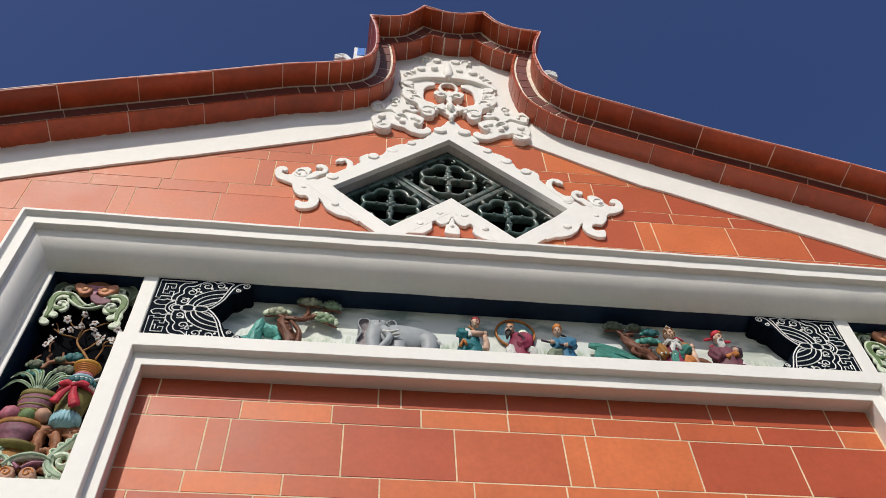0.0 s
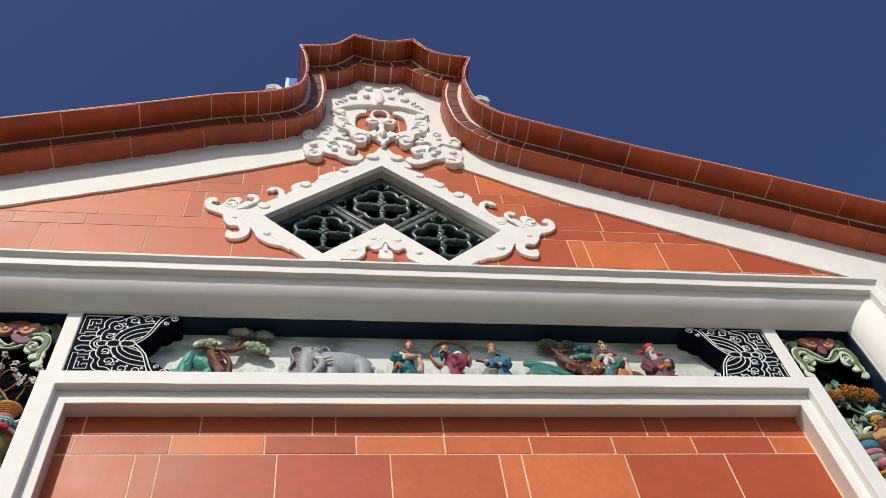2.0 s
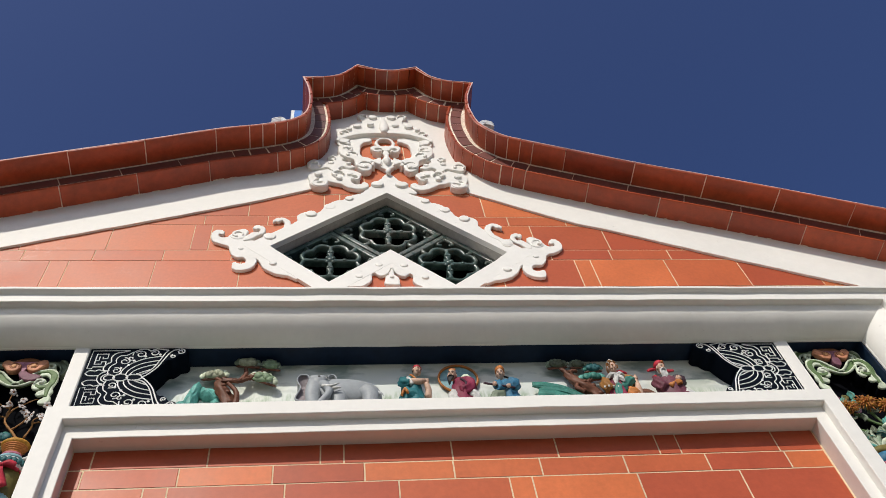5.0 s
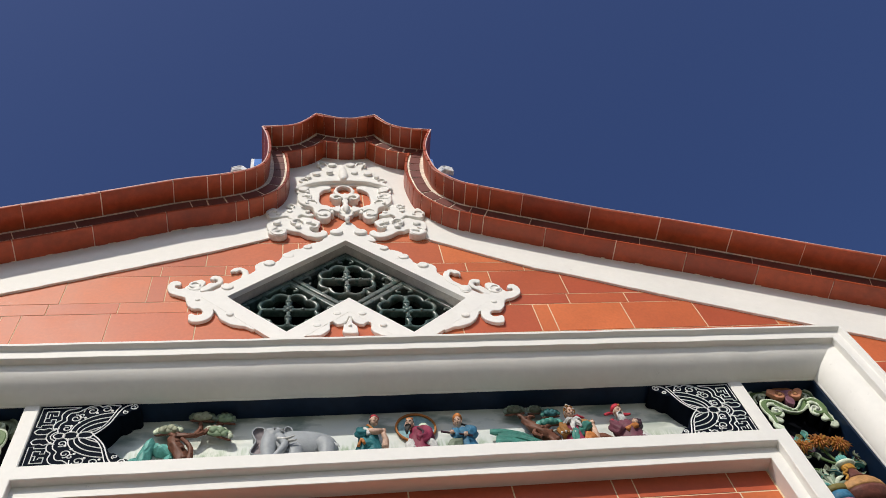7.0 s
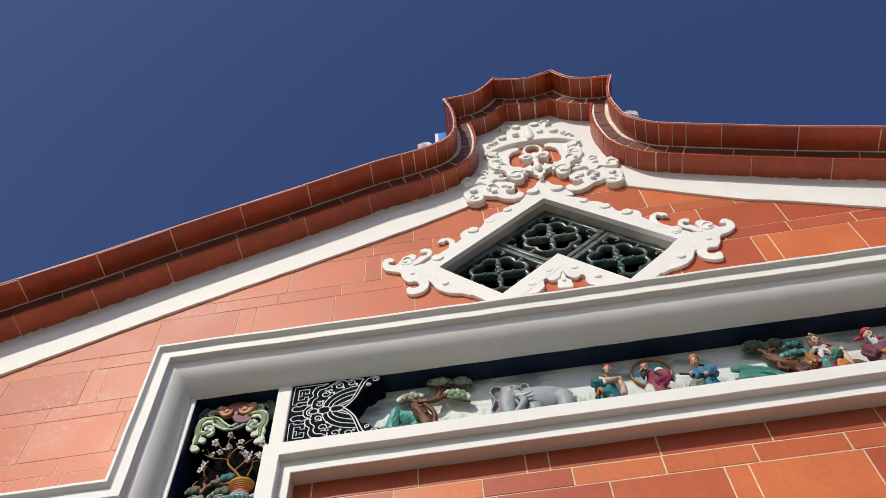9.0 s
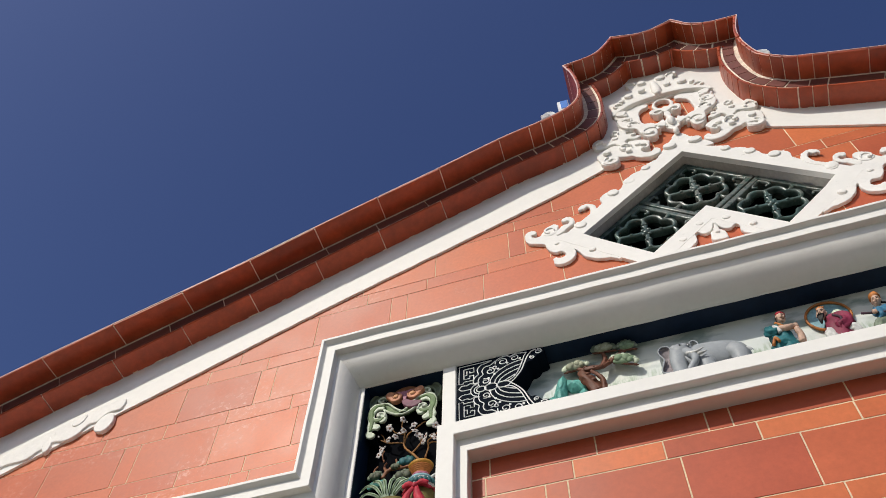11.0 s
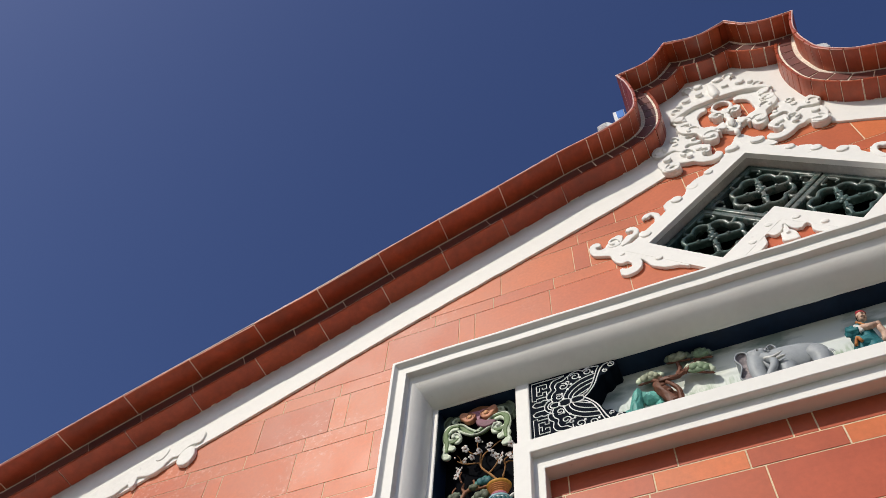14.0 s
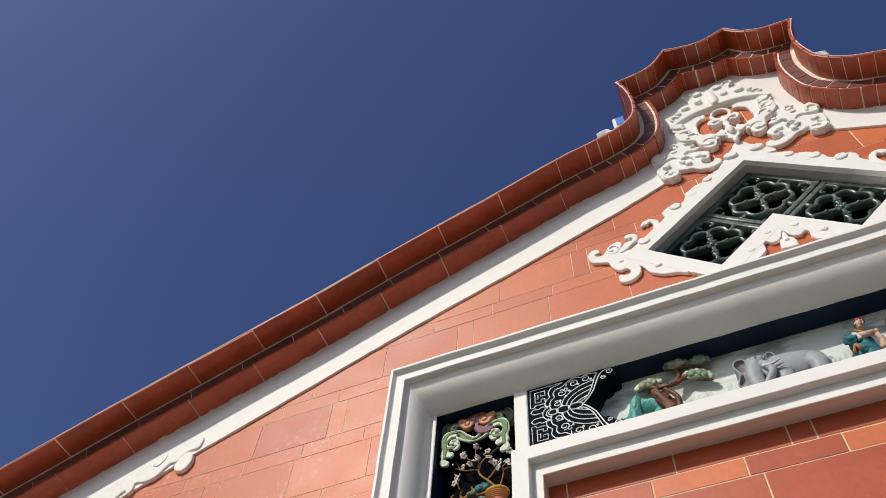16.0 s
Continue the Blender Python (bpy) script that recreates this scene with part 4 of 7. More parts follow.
# curls on the lower edge of the band
t = Stucco("stucco_scroll", "white stucco curls on the edge of the plaster band", "stucco scrolls")
t.plate([(-2.86, 3.715), (-2.776, 3.717), (-2.738, 3.740), (-2.705, 3.752), (-2.675, 3.758), (-2.637, 3.756), (-2.607, 3.764), (-2.585, 3.782), (-2.560, 3.800), (-2.532, 3.824), (-2.488, 3.816), (-2.456, 3.820), (-2.429, 3.836), (-2.411, 3.862), (-2.393, 3.880), (-2.365, 3.882),
         (-2.33, 3.92), (-2.28, 3.93), (-2.30, 3.99), (-2.5, 3.92), (-2.7, 3.83)], -0.018)
t.plate([(-2.561, 3.793), (-2.568, 3.819), (-2.561, 3.841), (-2.553, 3.858), (-2.536, 3.836), (-2.528, 3.807), (-2.534, 3.780), (-2.547, 3.775)], -0.022)
t.plate([(-2.361, 3.837), (-2.366, 3.867), (-2.355, 3.896), (-2.326, 3.918), (-2.299, 3.900), (-2.291, 3.864), (-2.305, 3.827), (-2.333, 3.819)], -0.024)
t.plate([(-2.476, 3.902), (-2.468, 3.886), (-2.444, 3.884), (-2.426, 3.904), (-2.424, 3.932), (-2.438, 3.942), (-2.458, 3.930)], -0.026)


# ---- black bracket blocks with white line work ----
def bracket(ox, sx, label):
    """ox: the post's edge; sx: +1 where the block grows to +x. Lines run in (p, q): along the block and up from its middle."""
    zc, wp, hq = 3.4768, 0.2656, 0.1308

    def P(pts, mir=1):
        return [(ox + sx * p * wp, zc + mir * q * hq) for p, q in pts]
    block = thing("bracket_block", label, "bracket", "bracket blocks", (ox, 0, 3.377))
    block.location = (0, 0, 0)
    edge = smooth_path([(0.64, 0.0), (0.70, 0.11), (0.775, 0.33), (0.83, 0.56), (0.88, 0.58), (0.925, 0.66), (0.95, 0.74), (1.02, 0.78), (1.04, 0.90), (0.99, 1.0), (0.90, 1.04), (0.8, 1.04)], 3)
    outline = P([(0.0, -1.05), (0.0, 1.06), (0.8, 1.06)]) + P(list(reversed(edge))) + P(edge[1:], -1) + P([(0.8, -1.05)])
    part("body", slab_mesh("body", [outline], -0.1005, -0.02, BLUE_BLACK, 0.002), block)
    b = Builder()
    front, rear, w = -0.1024, -0.097, 0.0034

    def line(pts, mir, width=w, sm=4):
        path = smooth_path(P(pts, mir), sm) if sm else P(pts, mir)
        b.ribbon(path, width, front + random.uniform(-0.0004, 0.0004), rear, bevel=0.001)
    for mir in (1, -1):
        # frame and key
        line([(0.075, 0.30), (0.025, 0.31), (0.03, 0.91), (0.42, 0.91)], mir, w * 0.8, 0)
        line([(0.075, 0.30), (0.075, 0.36), (0.20, 0.36), (0.20, 0.53), (0.155, 0.53), (0.155, 0.45), (0.085, 0.45), (0.085, 0.79), (0.205, 0.79), (0.205, 0.64), (0.155, 0.64), (0.155, 0.69)], mir, sm=0)
        line([(0.085, 0.58), (0.12, 0.58), (0.12, 0.71)], mir, w * 0.9, 0)
        # scalloped double border
        line([(0.42, 0.91), (0.36, 0.86), (0.285, 0.82), (0.245, 0.68), (0.255, 0.52), (0.215, 0.44), (0.195, 0.30), (0.225, 0.17)], mir)
        line([(0.46, 0.86), (0.40, 0.75), (0.33, 0.72), (0.30, 0.60), (0.31, 0.48), (0.265, 0.38), (0.25, 0.22), (0.265, 0.08)], mir)
        line([(0.83, 0.91), (0.76, 0.94), (0.70, 0.96), (0.64, 0.90), (0.60, 0.95), (0.53, 0.94), (0.47, 0.86), (0.46, 0.74)], mir)
        # spirals
        for cp, cq, r, start, turns in ((0.395, 0.545, 0.062, 100, -1.25), (0.335, 0.235, 0.052, 120, -1.25), (0.545, 0.775, 0.064, 150, -1.3), (0.685, 0.82, 0.058, 150, -1.3), (0.455, 0.64, 0.036, 300, -1.0)):
            b.ribbon(P([(cp + (p - cp), cq + (q - cq) * 1.9) for p, q in spiral(cp, cq, r, start, turns, 0.28, 22)], mir), w, front, rear, bevel=0.001)
        for p, q in ((0.445, 0.41), (0.385, 0.13), (0.60, 0.70), (0.75, 0.76), (0.49, 0.56), (0.375, 0.31)):
            b.disc(*P([(p, q)], mir)[0], 0.0042, front, rear, bevel=0.001, n=10)
        # wing: three nested arcs inside a double edge
        line([(0.385, 0.09), (0.40, 0.26), (0.46, 0.44), (0.56, 0.58), (0.66, 0.66), (0.775, 0.70)], mir)
        line([(0.44, 0.08), (0.46, 0.23), (0.52, 0.37), (0.61, 0.48), (0.76, 0.56)], mir)
        line([(0.485, 0.08), (0.51, 0.19), (0.57, 0.29), (0.64, 0.36), (0.73, 0.42)], mir)
        line([(0.53, 0.08), (0.60, 0.16), (0.68, 0.24)], mir)
        line([(0.62, 0.0), (0.68, 0.12), (0.755, 0.34), (0.80, 0.58), (0.84, 0.78), (0.885, 0.90), (0.95, 0.95)], mir, w * 1.15)
        line([(0.56, 0.08), (0.64, 0.13), (0.715, 0.32), (0.765, 0.58), (0.80, 0.80), (0.83, 0.91)], mir)
        b.ribbon(P([(p, 0.86 + (q - 0.86) * 1.9) for p, q in spiral(0.965, 0.86, 0.048, 95, -1.35, 0.25, 22)], mir), w * 1.1, front, rear, bevel=0.001)
        b.ribbon(P([(p, 0.70 + (q - 0.70) * 1.9) for p, q in spiral(0.895, 0.70, 0.032, 110, 1.2, 0.3, 16)], mir), w, front, rear, bevel=0.001)
        # leaf and the arcs at its foot
        line([(0.025, 0.15), (0.06, 0.235), (0.12, 0.22), (0.155, 0.26), (0.20, 0.23), (0.24, 0.24)], mir)
        line([(0.025, 0.15), (0.06, 0.08), (0.12, 0.07), (0.17, 0.08)], mir)
        line([(0.265, 0.25), (0.20, 0.17), (0.165, 0.06), (0.165, 0.0)], mir)
        line([(0.265, 0.15), (0.215, 0.08), (0.20, 0.0)], mir)
    for pc, r, hq2 in ((0.285, 0.055, 0.085), (0.40, 0.075, 0.11), (0.54, 0.08, 0.095)):
        b.ribbon(P([(pc + r * math.cos(t), hq2 * math.sin(t)) for t in [2 * math.pi * i / 22 for i in range(23)]]), w * 1.05, front - 0.0006, rear, bevel=0.001)
    part("line_work", b.mesh("line_work", LINE), block, "white painted key and flower lines")
    return block


bracket(-0.9335, 1, "black bracket block with white key and scroll lines beside the frieze")
bracket(1.1922, -1, "black bracket block with white key and scroll lines beside the frieze")


# ---- painted ceramic figures ----
def paint(name, color, rough=0.58, **kw):
    return material(name, color, rough=rough, grain=90, grain_amount=0.20, stain=30, stain_amount=0.30, bump=0.35, bump_scale=150, spec=0.28, **kw)


SKIN = paint("ceramic_buff", (0.54, 0.36, 0.27))
TEAL = paint("ceramic_teal", (0.02, 0.14, 0.16))
BLUE = paint("ceramic_blue", (0.04, 0.16, 0.27))
MAROON = paint("ceramic_maroon", (0.20, 0.022, 0.055))
CRIMSON = paint("ceramic_crimson", (0.45, 0.03, 0.05))
RUST = paint("ceramic_orange", (0.46, 0.17, 0.045))
GOLD = paint("ceramic_gold", (0.42, 0.21, 0.03))
HAIR = paint("ceramic_black", (0.012, 0.010, 0.010))
WHITE = paint("ceramic_white", (0.58, 0.58, 0.56))
GREYSKIN = material("ceramic_grey", (0.31, 0.335, 0.355), rough=0.5, grain=70, grain_amount=0.07, stain=14, stain_amount=0.10, bump=0.2, bump_scale=90, spec=0.3)
BARK = paint("ceramic_bark", (0.145, 0.058, 0.034), rough=0.55)
PINE = paint("ceramic_pine", (0.20, 0.28, 0.17))
PINE_PALE = paint("ceramic_pale_pine", (0.34, 0.36, 0.25))
PINE_DARK = paint("ceramic_dark_pine", (0.08, 0.17, 0.14))
ROCK = paint("ceramic_rock_teal", (0.11, 0.35, 0.31), rough=0.5)
ROCK_DARK = paint("ceramic_rock_green", (0.045, 0.19, 0.155), rough=0.5)
LEAF = paint("ceramic_leaf", (0.125, 0.195, 0.080))
LEAF_PALE = paint("ceramic_pale_leaf", (0.56, 0.63, 0.49))
PINK = paint("ceramic_pink", (0.40, 0.13, 0.18))
MAUVE = paint("ceramic_mauve", (0.18, 0.075, 0.105))
PEACH = paint("ceramic_peach", (0.42, 0.24, 0.165))
OCHRE = paint("ceramic_ochre", (0.29, 0.135, 0.038))
OCHRE_PALE = paint("ceramic_tan", (0.38, 0.20, 0.075))
BROWN_RED = paint("ceramic_brown_red", (0.13, 0.042, 0.030))
OLIVE = paint("ceramic_olive", (0.15, 0.125, 0.035))
SKYBLUE = paint("ceramic_sky_blue", (0.24, 0.42, 0.47))
PLUM = paint("ceramic_plum", (0.06, 0.03, 0.045))
PEACH_RED = paint("ceramic_peach_red", (0.52, 0.23, 0.13))
RUST_PALE = paint("ceramic_pale_orange", (0.52, 0.26, 0.12))
MAUVE_PALE = paint("ceramic_pale_mauve", (0.36, 0.16, 0.22))
LEAF_MIST = paint("ceramic_mist_leaf", (0.29, 0.38, 0.27))
CREAM = paint("ceramic_cream", (0.66, 0.70, 0.60))
LEAF_GREY = paint("ceramic_grey_leaf", (0.20, 0.245, 0.175))
OCHRE_RED = paint("ceramic_red_ochre", (0.28, 0.115, 0.055))
BLOSSOM = paint("ceramic_blossom", (0.55, 0.51, 0.49))
MAUVE_DARK = paint("ceramic_dark_mauve", (0.14, 0.045, 0.065))
PINE_EDGE = paint("ceramic_pine_edge", (0.50, 0.56, 0.42))
PINE_GREY = paint("ceramic_grey_pine", (0.17, 0.21, 0.15))
PINE_OLIVE = paint("ceramic_olive_pine", (0.10, 0.115, 0.075))
TEAL_DARK = paint("ceramic_dark_teal", (0.03, 0.12, 0.13))
LEDGE = 3.358


def cloth(b, pts, radii, slot, folds=6, depth=0.14, twist=2.0, flat=0.75, n=20, steps=4):
    """A sleeve or robe along pts: a flattened tube whose radius ripples in folds that wind along it."""
    path = [Vector(p) for p in smooth_path(pts, steps)]
    m = len(path)
    v, f = [], []
    for i, p in enumerate(path):
        t = i / (m - 1)
        k = t * (len(radii) - 1)
        j = min(int(k), len(radii) - 2)
        r = radii[j] + (radii[j + 1] - radii[j]) * (k - j)
        d = (path[min(m - 1, i + 1)] - path[max(0, i - 1)]).normalized()
        ref = Vector((0, 1, 0)) if abs(d.y) < 0.9 else Vector((1, 0, 0))
        u = d.cross(ref).normalized()
        w = d.cross(u)
        for q in range(n):
            a = 2 * math.pi * q / n
            rr = r * (1 + depth * math.sin(folds * a + twist * t * math.pi) + 0.4 * depth * math.sin((folds - 2) * a - 5 * t))
            v.append(tuple(p + u * rr * math.cos(a) + w * rr * flat * math.sin(a)))
    for i in range(m - 1):
        for q in range(n):
            qq = (q + 1) % n
            f.append((i * n + q, i * n + qq, i * n + n + qq, i * n + n + q))
    f += [tuple(range(n)), tuple(range((m - 1) * n, m * n))]
    return b.add(v, f, slot, True)


def head(b, c, size, yaw, roll, skin, hair, lips=None, nod=20, eyes=4):
    """A small modelled head: skull, jaw, nose, brows, eyes, ears and hair at the nape."""
    turn = Matrix.Rotation(radians(roll), 3, 'Y') @ Matrix.Rotation(radians(yaw), 3, 'Z') @ Matrix.Rotation(radians(nod), 3, 'X')
    k = size * 0.90

    def at(x, y, z):
        q = turn @ Vector((x * k, y * k, z * k))
        return (c[0] + q.x, c[1] + q.y, c[2] + q.z)

    def blob(p, r, slot, nu=12, nv=8):
        b.ball(at(*p), (r[0] * k, r[1] * k, r[2] * k), slot, nu, nv, turn)
    blob((0, 0, 0.1), (0.78, 0.85, 0.95), skin, 16, 10)
    blob((0, -0.22, -0.42), (0.56, 0.58, 0.55), skin)
    blob((0, -0.86, -0.10), (0.13, 0.22, 0.26), skin, 8, 6)
    blob((0, -0.92, -0.22), (0.17, 0.12, 0.09), skin, 8, 6)
    for s in (-1, 1):
        blob((s * 0.36, -0.60, -0.20), (0.22, 0.20, 0.22), skin, 8, 6)
        blob((s * 0.80, 0.02, -0.08), (0.12, 0.2, 0.28), skin, 8, 6)
        blob((s * 0.31, -0.79, 0.08), (0.15, 0.05, 0.035), eyes, 8, 5)
        b.tube([at(s * 0.14, -0.83, 0.24), at(s * 0.34, -0.80, 0.33), at(s * 0.52, -0.64, 0.26)], [0.03 * k, 0.04 * k, 0.02 * k], hair, 6)
    b.tube([at(-0.16, -0.78, -0.46), at(0, -0.84, -0.44), at(0.16, -0.78, -0.46)], 0.035 * k, eyes if lips is None else lips, 6)
    blob((0, 0.22, 0.16), (0.80, 0.74, 0.92), hair, 14, 9)
    return at, blob


def beard(b, at, k, slot, length, width):
    for i in range(9):
        t = i / 8 - 0.5
        z = -0.62 - length * (1 - 1.6 * t * t)
        pts = [at(t * 0.9, -0.66 + 0.35 * abs(t), -0.48 + 0.25 * abs(t)), at(t * width, -0.92, (-0.6 + z) / 2), at(t * width * 0.75, -0.86, z)]
        b.tube(smooth_path(pts, 3), [0.13 * k, 0.15 * k, 0.15 * k, 0.13 * k, 0.11 * k, 0.08 * k, 0.03 * k], slot, 6)


def palm(b, p, r, slot, away=(1, 0, -0.3)):
    """A fist with knuckles."""
    b.ball(p, (r, r * 0.8, r), slot, 10, 7)
    for i in range(4):
        b.ball((p[0] + away[0] * r * 0.7, p[1] - r * 0.35, p[2] + r * (0.6 - 0.42 * i) + away[2] * r * 0.3), (r * 0.42, r * 0.45, r * 0.24), slot, 8, 5)


def finish(b, mats, label, middle, slim, aside=0.0, tall=1.0):
    """One figurine: narrowed about its middle and set a little aside."""
    ob = part("figurine", b.mesh("figurine", mats), label=label, category="figurine", group="frieze figurines")
    for v in ob.data.vertices:
        v.co.x = middle + (v.co.x - middle) * slim + aside
        v.co.z = LEDGE + (v.co.z - LEDGE) * tall
    return ob


FY = -0.058
# teal robe, red cap, forearms folded over the knee
b = Builder()
cloth(b, [(-0.002, FY, LEDGE), (-0.004, FY, 3.43), (-0.006, FY, 3.47), (0.004, FY, 3.502)], [0.040, 0.034, 0.029, 0.014], 0, 7, 0.16)
cloth(b, [(-0.026, FY, 3.494), (-0.034, FY - 0.012, 3.470), (-0.012, FY - 0.022, 3.458)], [0.014, 0.017, 0.015], 0, 5, 0.2)
b.tube(smooth_path([(-0.020, FY - 0.020, 3.476), (-0.012, FY - 0.026, 3.462), (-0.008, FY - 0.024, 3.446)], 3), 0.0075, 6)
b.tube(smooth_path([(-0.012, FY - 0.022, 3.462), (0.012, FY - 0.026, 3.458), (0.036, FY - 0.022, 3.464)], 3), [0.011, 0.0105, 0.010, 0.0095, 0.009, 0.0085, 0.008], 2)
palm(b, (0.042, FY - 0.022, 3.464), 0.0095, 2, (0.6, 0, -1))
b.tube(smooth_path([(0.040, FY - 0.020, 3.455), (0.046, FY - 0.016, 3.43), (0.040, FY - 0.014, 3.40)], 3), [0.009, 0.0095, 0.010, 0.0105, 0.011, 0.0115, 0.012], 2)
cloth(b, [(-0.044, FY - 0.012, LEDGE), (-0.032, FY - 0.020, 3.405), (0.0, FY - 0.020, 3.412), (0.022, FY - 0.014, 3.38)], [0.015, 0.016, 0.016, 0.013], 0, 6, 0.18)
b.tube(smooth_path([(-0.046, FY - 0.03, 3.395), (-0.034, FY - 0.036, 3.418), (-0.026, FY - 0.036, 3.40)], 3), 0.005, 5)
b.tube(smooth_path([(-0.008, FY - 0.014, 3.50), (0.006, FY - 0.020, 3.478), (0.016, FY - 0.018, 3.46)], 3), 0.004, 5)
at, blob = head(b, (0.016, FY - 0.006, 3.524), 0.0205, 38, 6, 2, 4)
blob((0, 0.08, 0.62), (0.86, 0.86, 0.42), 3)
blob((0, 0.1, 0.95), (0.45, 0.45, 0.28), 3)
finish(b, [TEAL, TEAL, SKIN, CRIMSON, HAIR, RUST, WHITE], "small glazed figurine in teal robes seated on the frieze ledge", 0.010, 0.90, 0.004, 1.025)

# maroon robe, black beard, tilted before an orange ring
b = Builder()
cloth(b, [(0.150, FY, LEDGE), (0.150, FY, 3.43), (0.148, FY, 3.465), (0.134, FY, 3.492)], [0.050, 0.042, 0.033, 0.013], 0, 8, 0.16)
cloth(b, [(0.158, FY - 0.004, 3.488), (0.178, FY - 0.014, 3.462), (0.172, FY - 0.024, 3.428), (0.140, FY - 0.030, 3.412)], [0.015, 0.020, 0.021, 0.016], 0, 5, 0.2)
cloth(b, [(0.120, FY - 0.014, 3.425), (0.112, FY - 0.018, 3.405), (0.120, FY - 0.02, 3.38)], [0.012, 0.017, 0.018], 6, 6, 0.16)
cloth(b, [(0.186, FY - 0.01, LEDGE), (0.188, FY - 0.02, 3.40), (0.166, FY - 0.02, 3.41)], [0.018, 0.018, 0.016], 6, 5, 0.15)
b.tube(smooth_path([(0.148, FY - 0.018, 3.478), (0.160, FY - 0.034, 3.445), (0.150, FY - 0.040, 3.415)], 3), 0.004, 7)
at, blob = head(b, (0.122, FY - 0.008, 3.504), 0.0220, -20, 18, 2, 4)
beard(b, at, 0.0220, 4, 1.5, 0.7)
for s in (-1, 1):
    b.tube([at(s * 0.1, -0.86, -0.34), at(s * 0.45, -0.8, -0.52), at(s * 0.55, -0.75, -0.85)], [0.0018, 0.002, 0.001], 4, 6)
blob((0, 0.0, 0.66), (0.62, 0.66, 0.40), 5)
for i in range(5):
    blob((-0.5 + 0.25 * i, -0.4 + abs(i - 2) * 0.1, 0.85), (0.17, 0.17, 0.26), 5, 8, 6)
hc, hr = (0.150, 3.524), (0.070, 0.060)
b.tube([(hc[0] + hr[0] * math.cos(t), -0.036, hc[1] + hr[1] * math.sin(t)) for t in [2 * math.pi * i / 36 for i in range(36)]], 0.0042, 5, closed=True)
b.add([(hc[0], -0.033, hc[1])] + [(hc[0] + hr[0] * math.cos(t), -0.032, hc[1] + hr[1] * math.sin(t)) for t in [2 * math.pi * i / 36 for i in range(36)]],
      [(0, 1 + i, 1 + (i + 1) % 36) for i in range(36)], 1)
b.tube(smooth_path([(0.160, -0.040, 3.512), (0.180, -0.042, 3.520), (0.196, -0.042, 3.50)], 3), [0.010, 0.012, 0.013, 0.012, 0.010, 0.008, 0.006], 8)
finish(b, [MAROON, SKYBLUE, SKIN, MAROON, HAIR, RUST, WHITE, PLUM, LEAF_PALE], "small glazed bearded figurine in maroon with an orange ring behind", 0.125, 0.86, 0.002)

# blue cape and staff
b = Builder()
cloth(b, [(0.280, FY, LEDGE), (0.280, FY, 3.42), (0.280, FY, 3.455), (0.270, FY, 3.482)], [0.044, 0.038, 0.031, 0.012], 0, 8, 0.18)
cloth(b, [(0.256, FY - 0.004, 3.474), (0.246, FY - 0.02, 3.446), (0.252, FY - 0.026, 3.416)], [0.013, 0.017, 0.016], 0, 5, 0.2)
cloth(b, [(0.292, FY - 0.006, 3.478), (0.310, FY - 0.016, 3.452), (0.290, FY - 0.030, 3.428)], [0.015, 0.020, 0.014], 0, 5, 0.2)
cloth(b, [(0.212, FY - 0.012, LEDGE), (0.228, FY - 0.018, 3.400), (0.262, FY - 0.018, 3.405)], [0.016, 0.018, 0.018], 6, 6, 0.15)
b.tube([(0.190, FY - 0.03, 3.445), (0.300, FY - 0.036, 3.415)], 0.0034, 7)
palm(b, (0.228, FY - 0.034, 3.436), 0.008, 2)
palm(b, (0.276, FY - 0.036, 3.424), 0.008, 2)
at, blob = head(b, (0.266, FY - 0.008, 3.506), 0.0205, -18, 6, 2, 4)
b.lathe([(0.0172, 0.0), (0.0188, 0.008), (0.0165, 0.018), (0.011, 0.021)], (0.269, FY - 0.004, 3.517), 5, 14)
b.tube(smooth_path([(0.280, FY - 0.002, 3.505), (0.298, FY, 3.500), (0.312, FY, 3.494)], 3), 0.003, 4)
finish(b, [BLUE, BLUE, SKIN, RUST, HAIR, RUST, PINE_GREY, PLUM], "small glazed figurine in a blue cape holding a staff", 0.268, 0.82, 0.006)

# gold, green and orange with a beaded crown and a white scarf
b = Builder()
cloth(b, [(0.628, FY, LEDGE), (0.628, FY, 3.43), (0.628, FY, 3.465), (0.628, FY, 3.492)], [0.054, 0.044, 0.030, 0.013], 0, 8, 0.16)
cloth(b, [(0.600, FY - 0.004, 3.478), (0.584, FY - 0.016, 3.446), (0.590, FY - 0.024, 3.412)], [0.014, 0.018, 0.018], 5, 5, 0.22)
cloth(b, [(0.654, FY - 0.004, 3.486), (0.676, FY - 0.014, 3.462), (0.676, FY - 0.02, 3.44)], [0.014, 0.018, 0.015], 5, 5, 0.22)
cloth(b, [(0.640, FY - 0.02, 3.43), (0.662, FY - 0.026, 3.446), (0.684, FY - 0.024, 3.454)], [0.014, 0.016, 0.013], 7, 5, 0.2)
palm(b, (0.694, FY - 0.024, 3.462), 0.0100, 2, (0.2, 0, 1))
b.tube([(0.692, FY - 0.02, 3.452), (0.694, FY - 0.02, 3.41), (0.690, FY - 0.014, LEDGE)], 0.010, 2)
cloth(b, [(0.610, FY - 0.018, LEDGE), (0.618, FY - 0.026, 3.41), (0.646, FY - 0.024, 3.415)], [0.018, 0.020, 0.018], 7, 6, 0.2)
cloth(b, [(0.650, FY - 0.02, LEDGE), (0.662, FY - 0.026, 3.40), (0.684, FY - 0.02, 3.38)], [0.018, 0.018, 0.016], 8, 6, 0.18)
for i in range(7):
    b.ball((0.566 + 0.008 * i, FY - 0.036, 3.412 + 0.002 * (i % 3)), (0.0042, 0.004, 0.0042), 5 if i % 2 else 6, 8, 6)
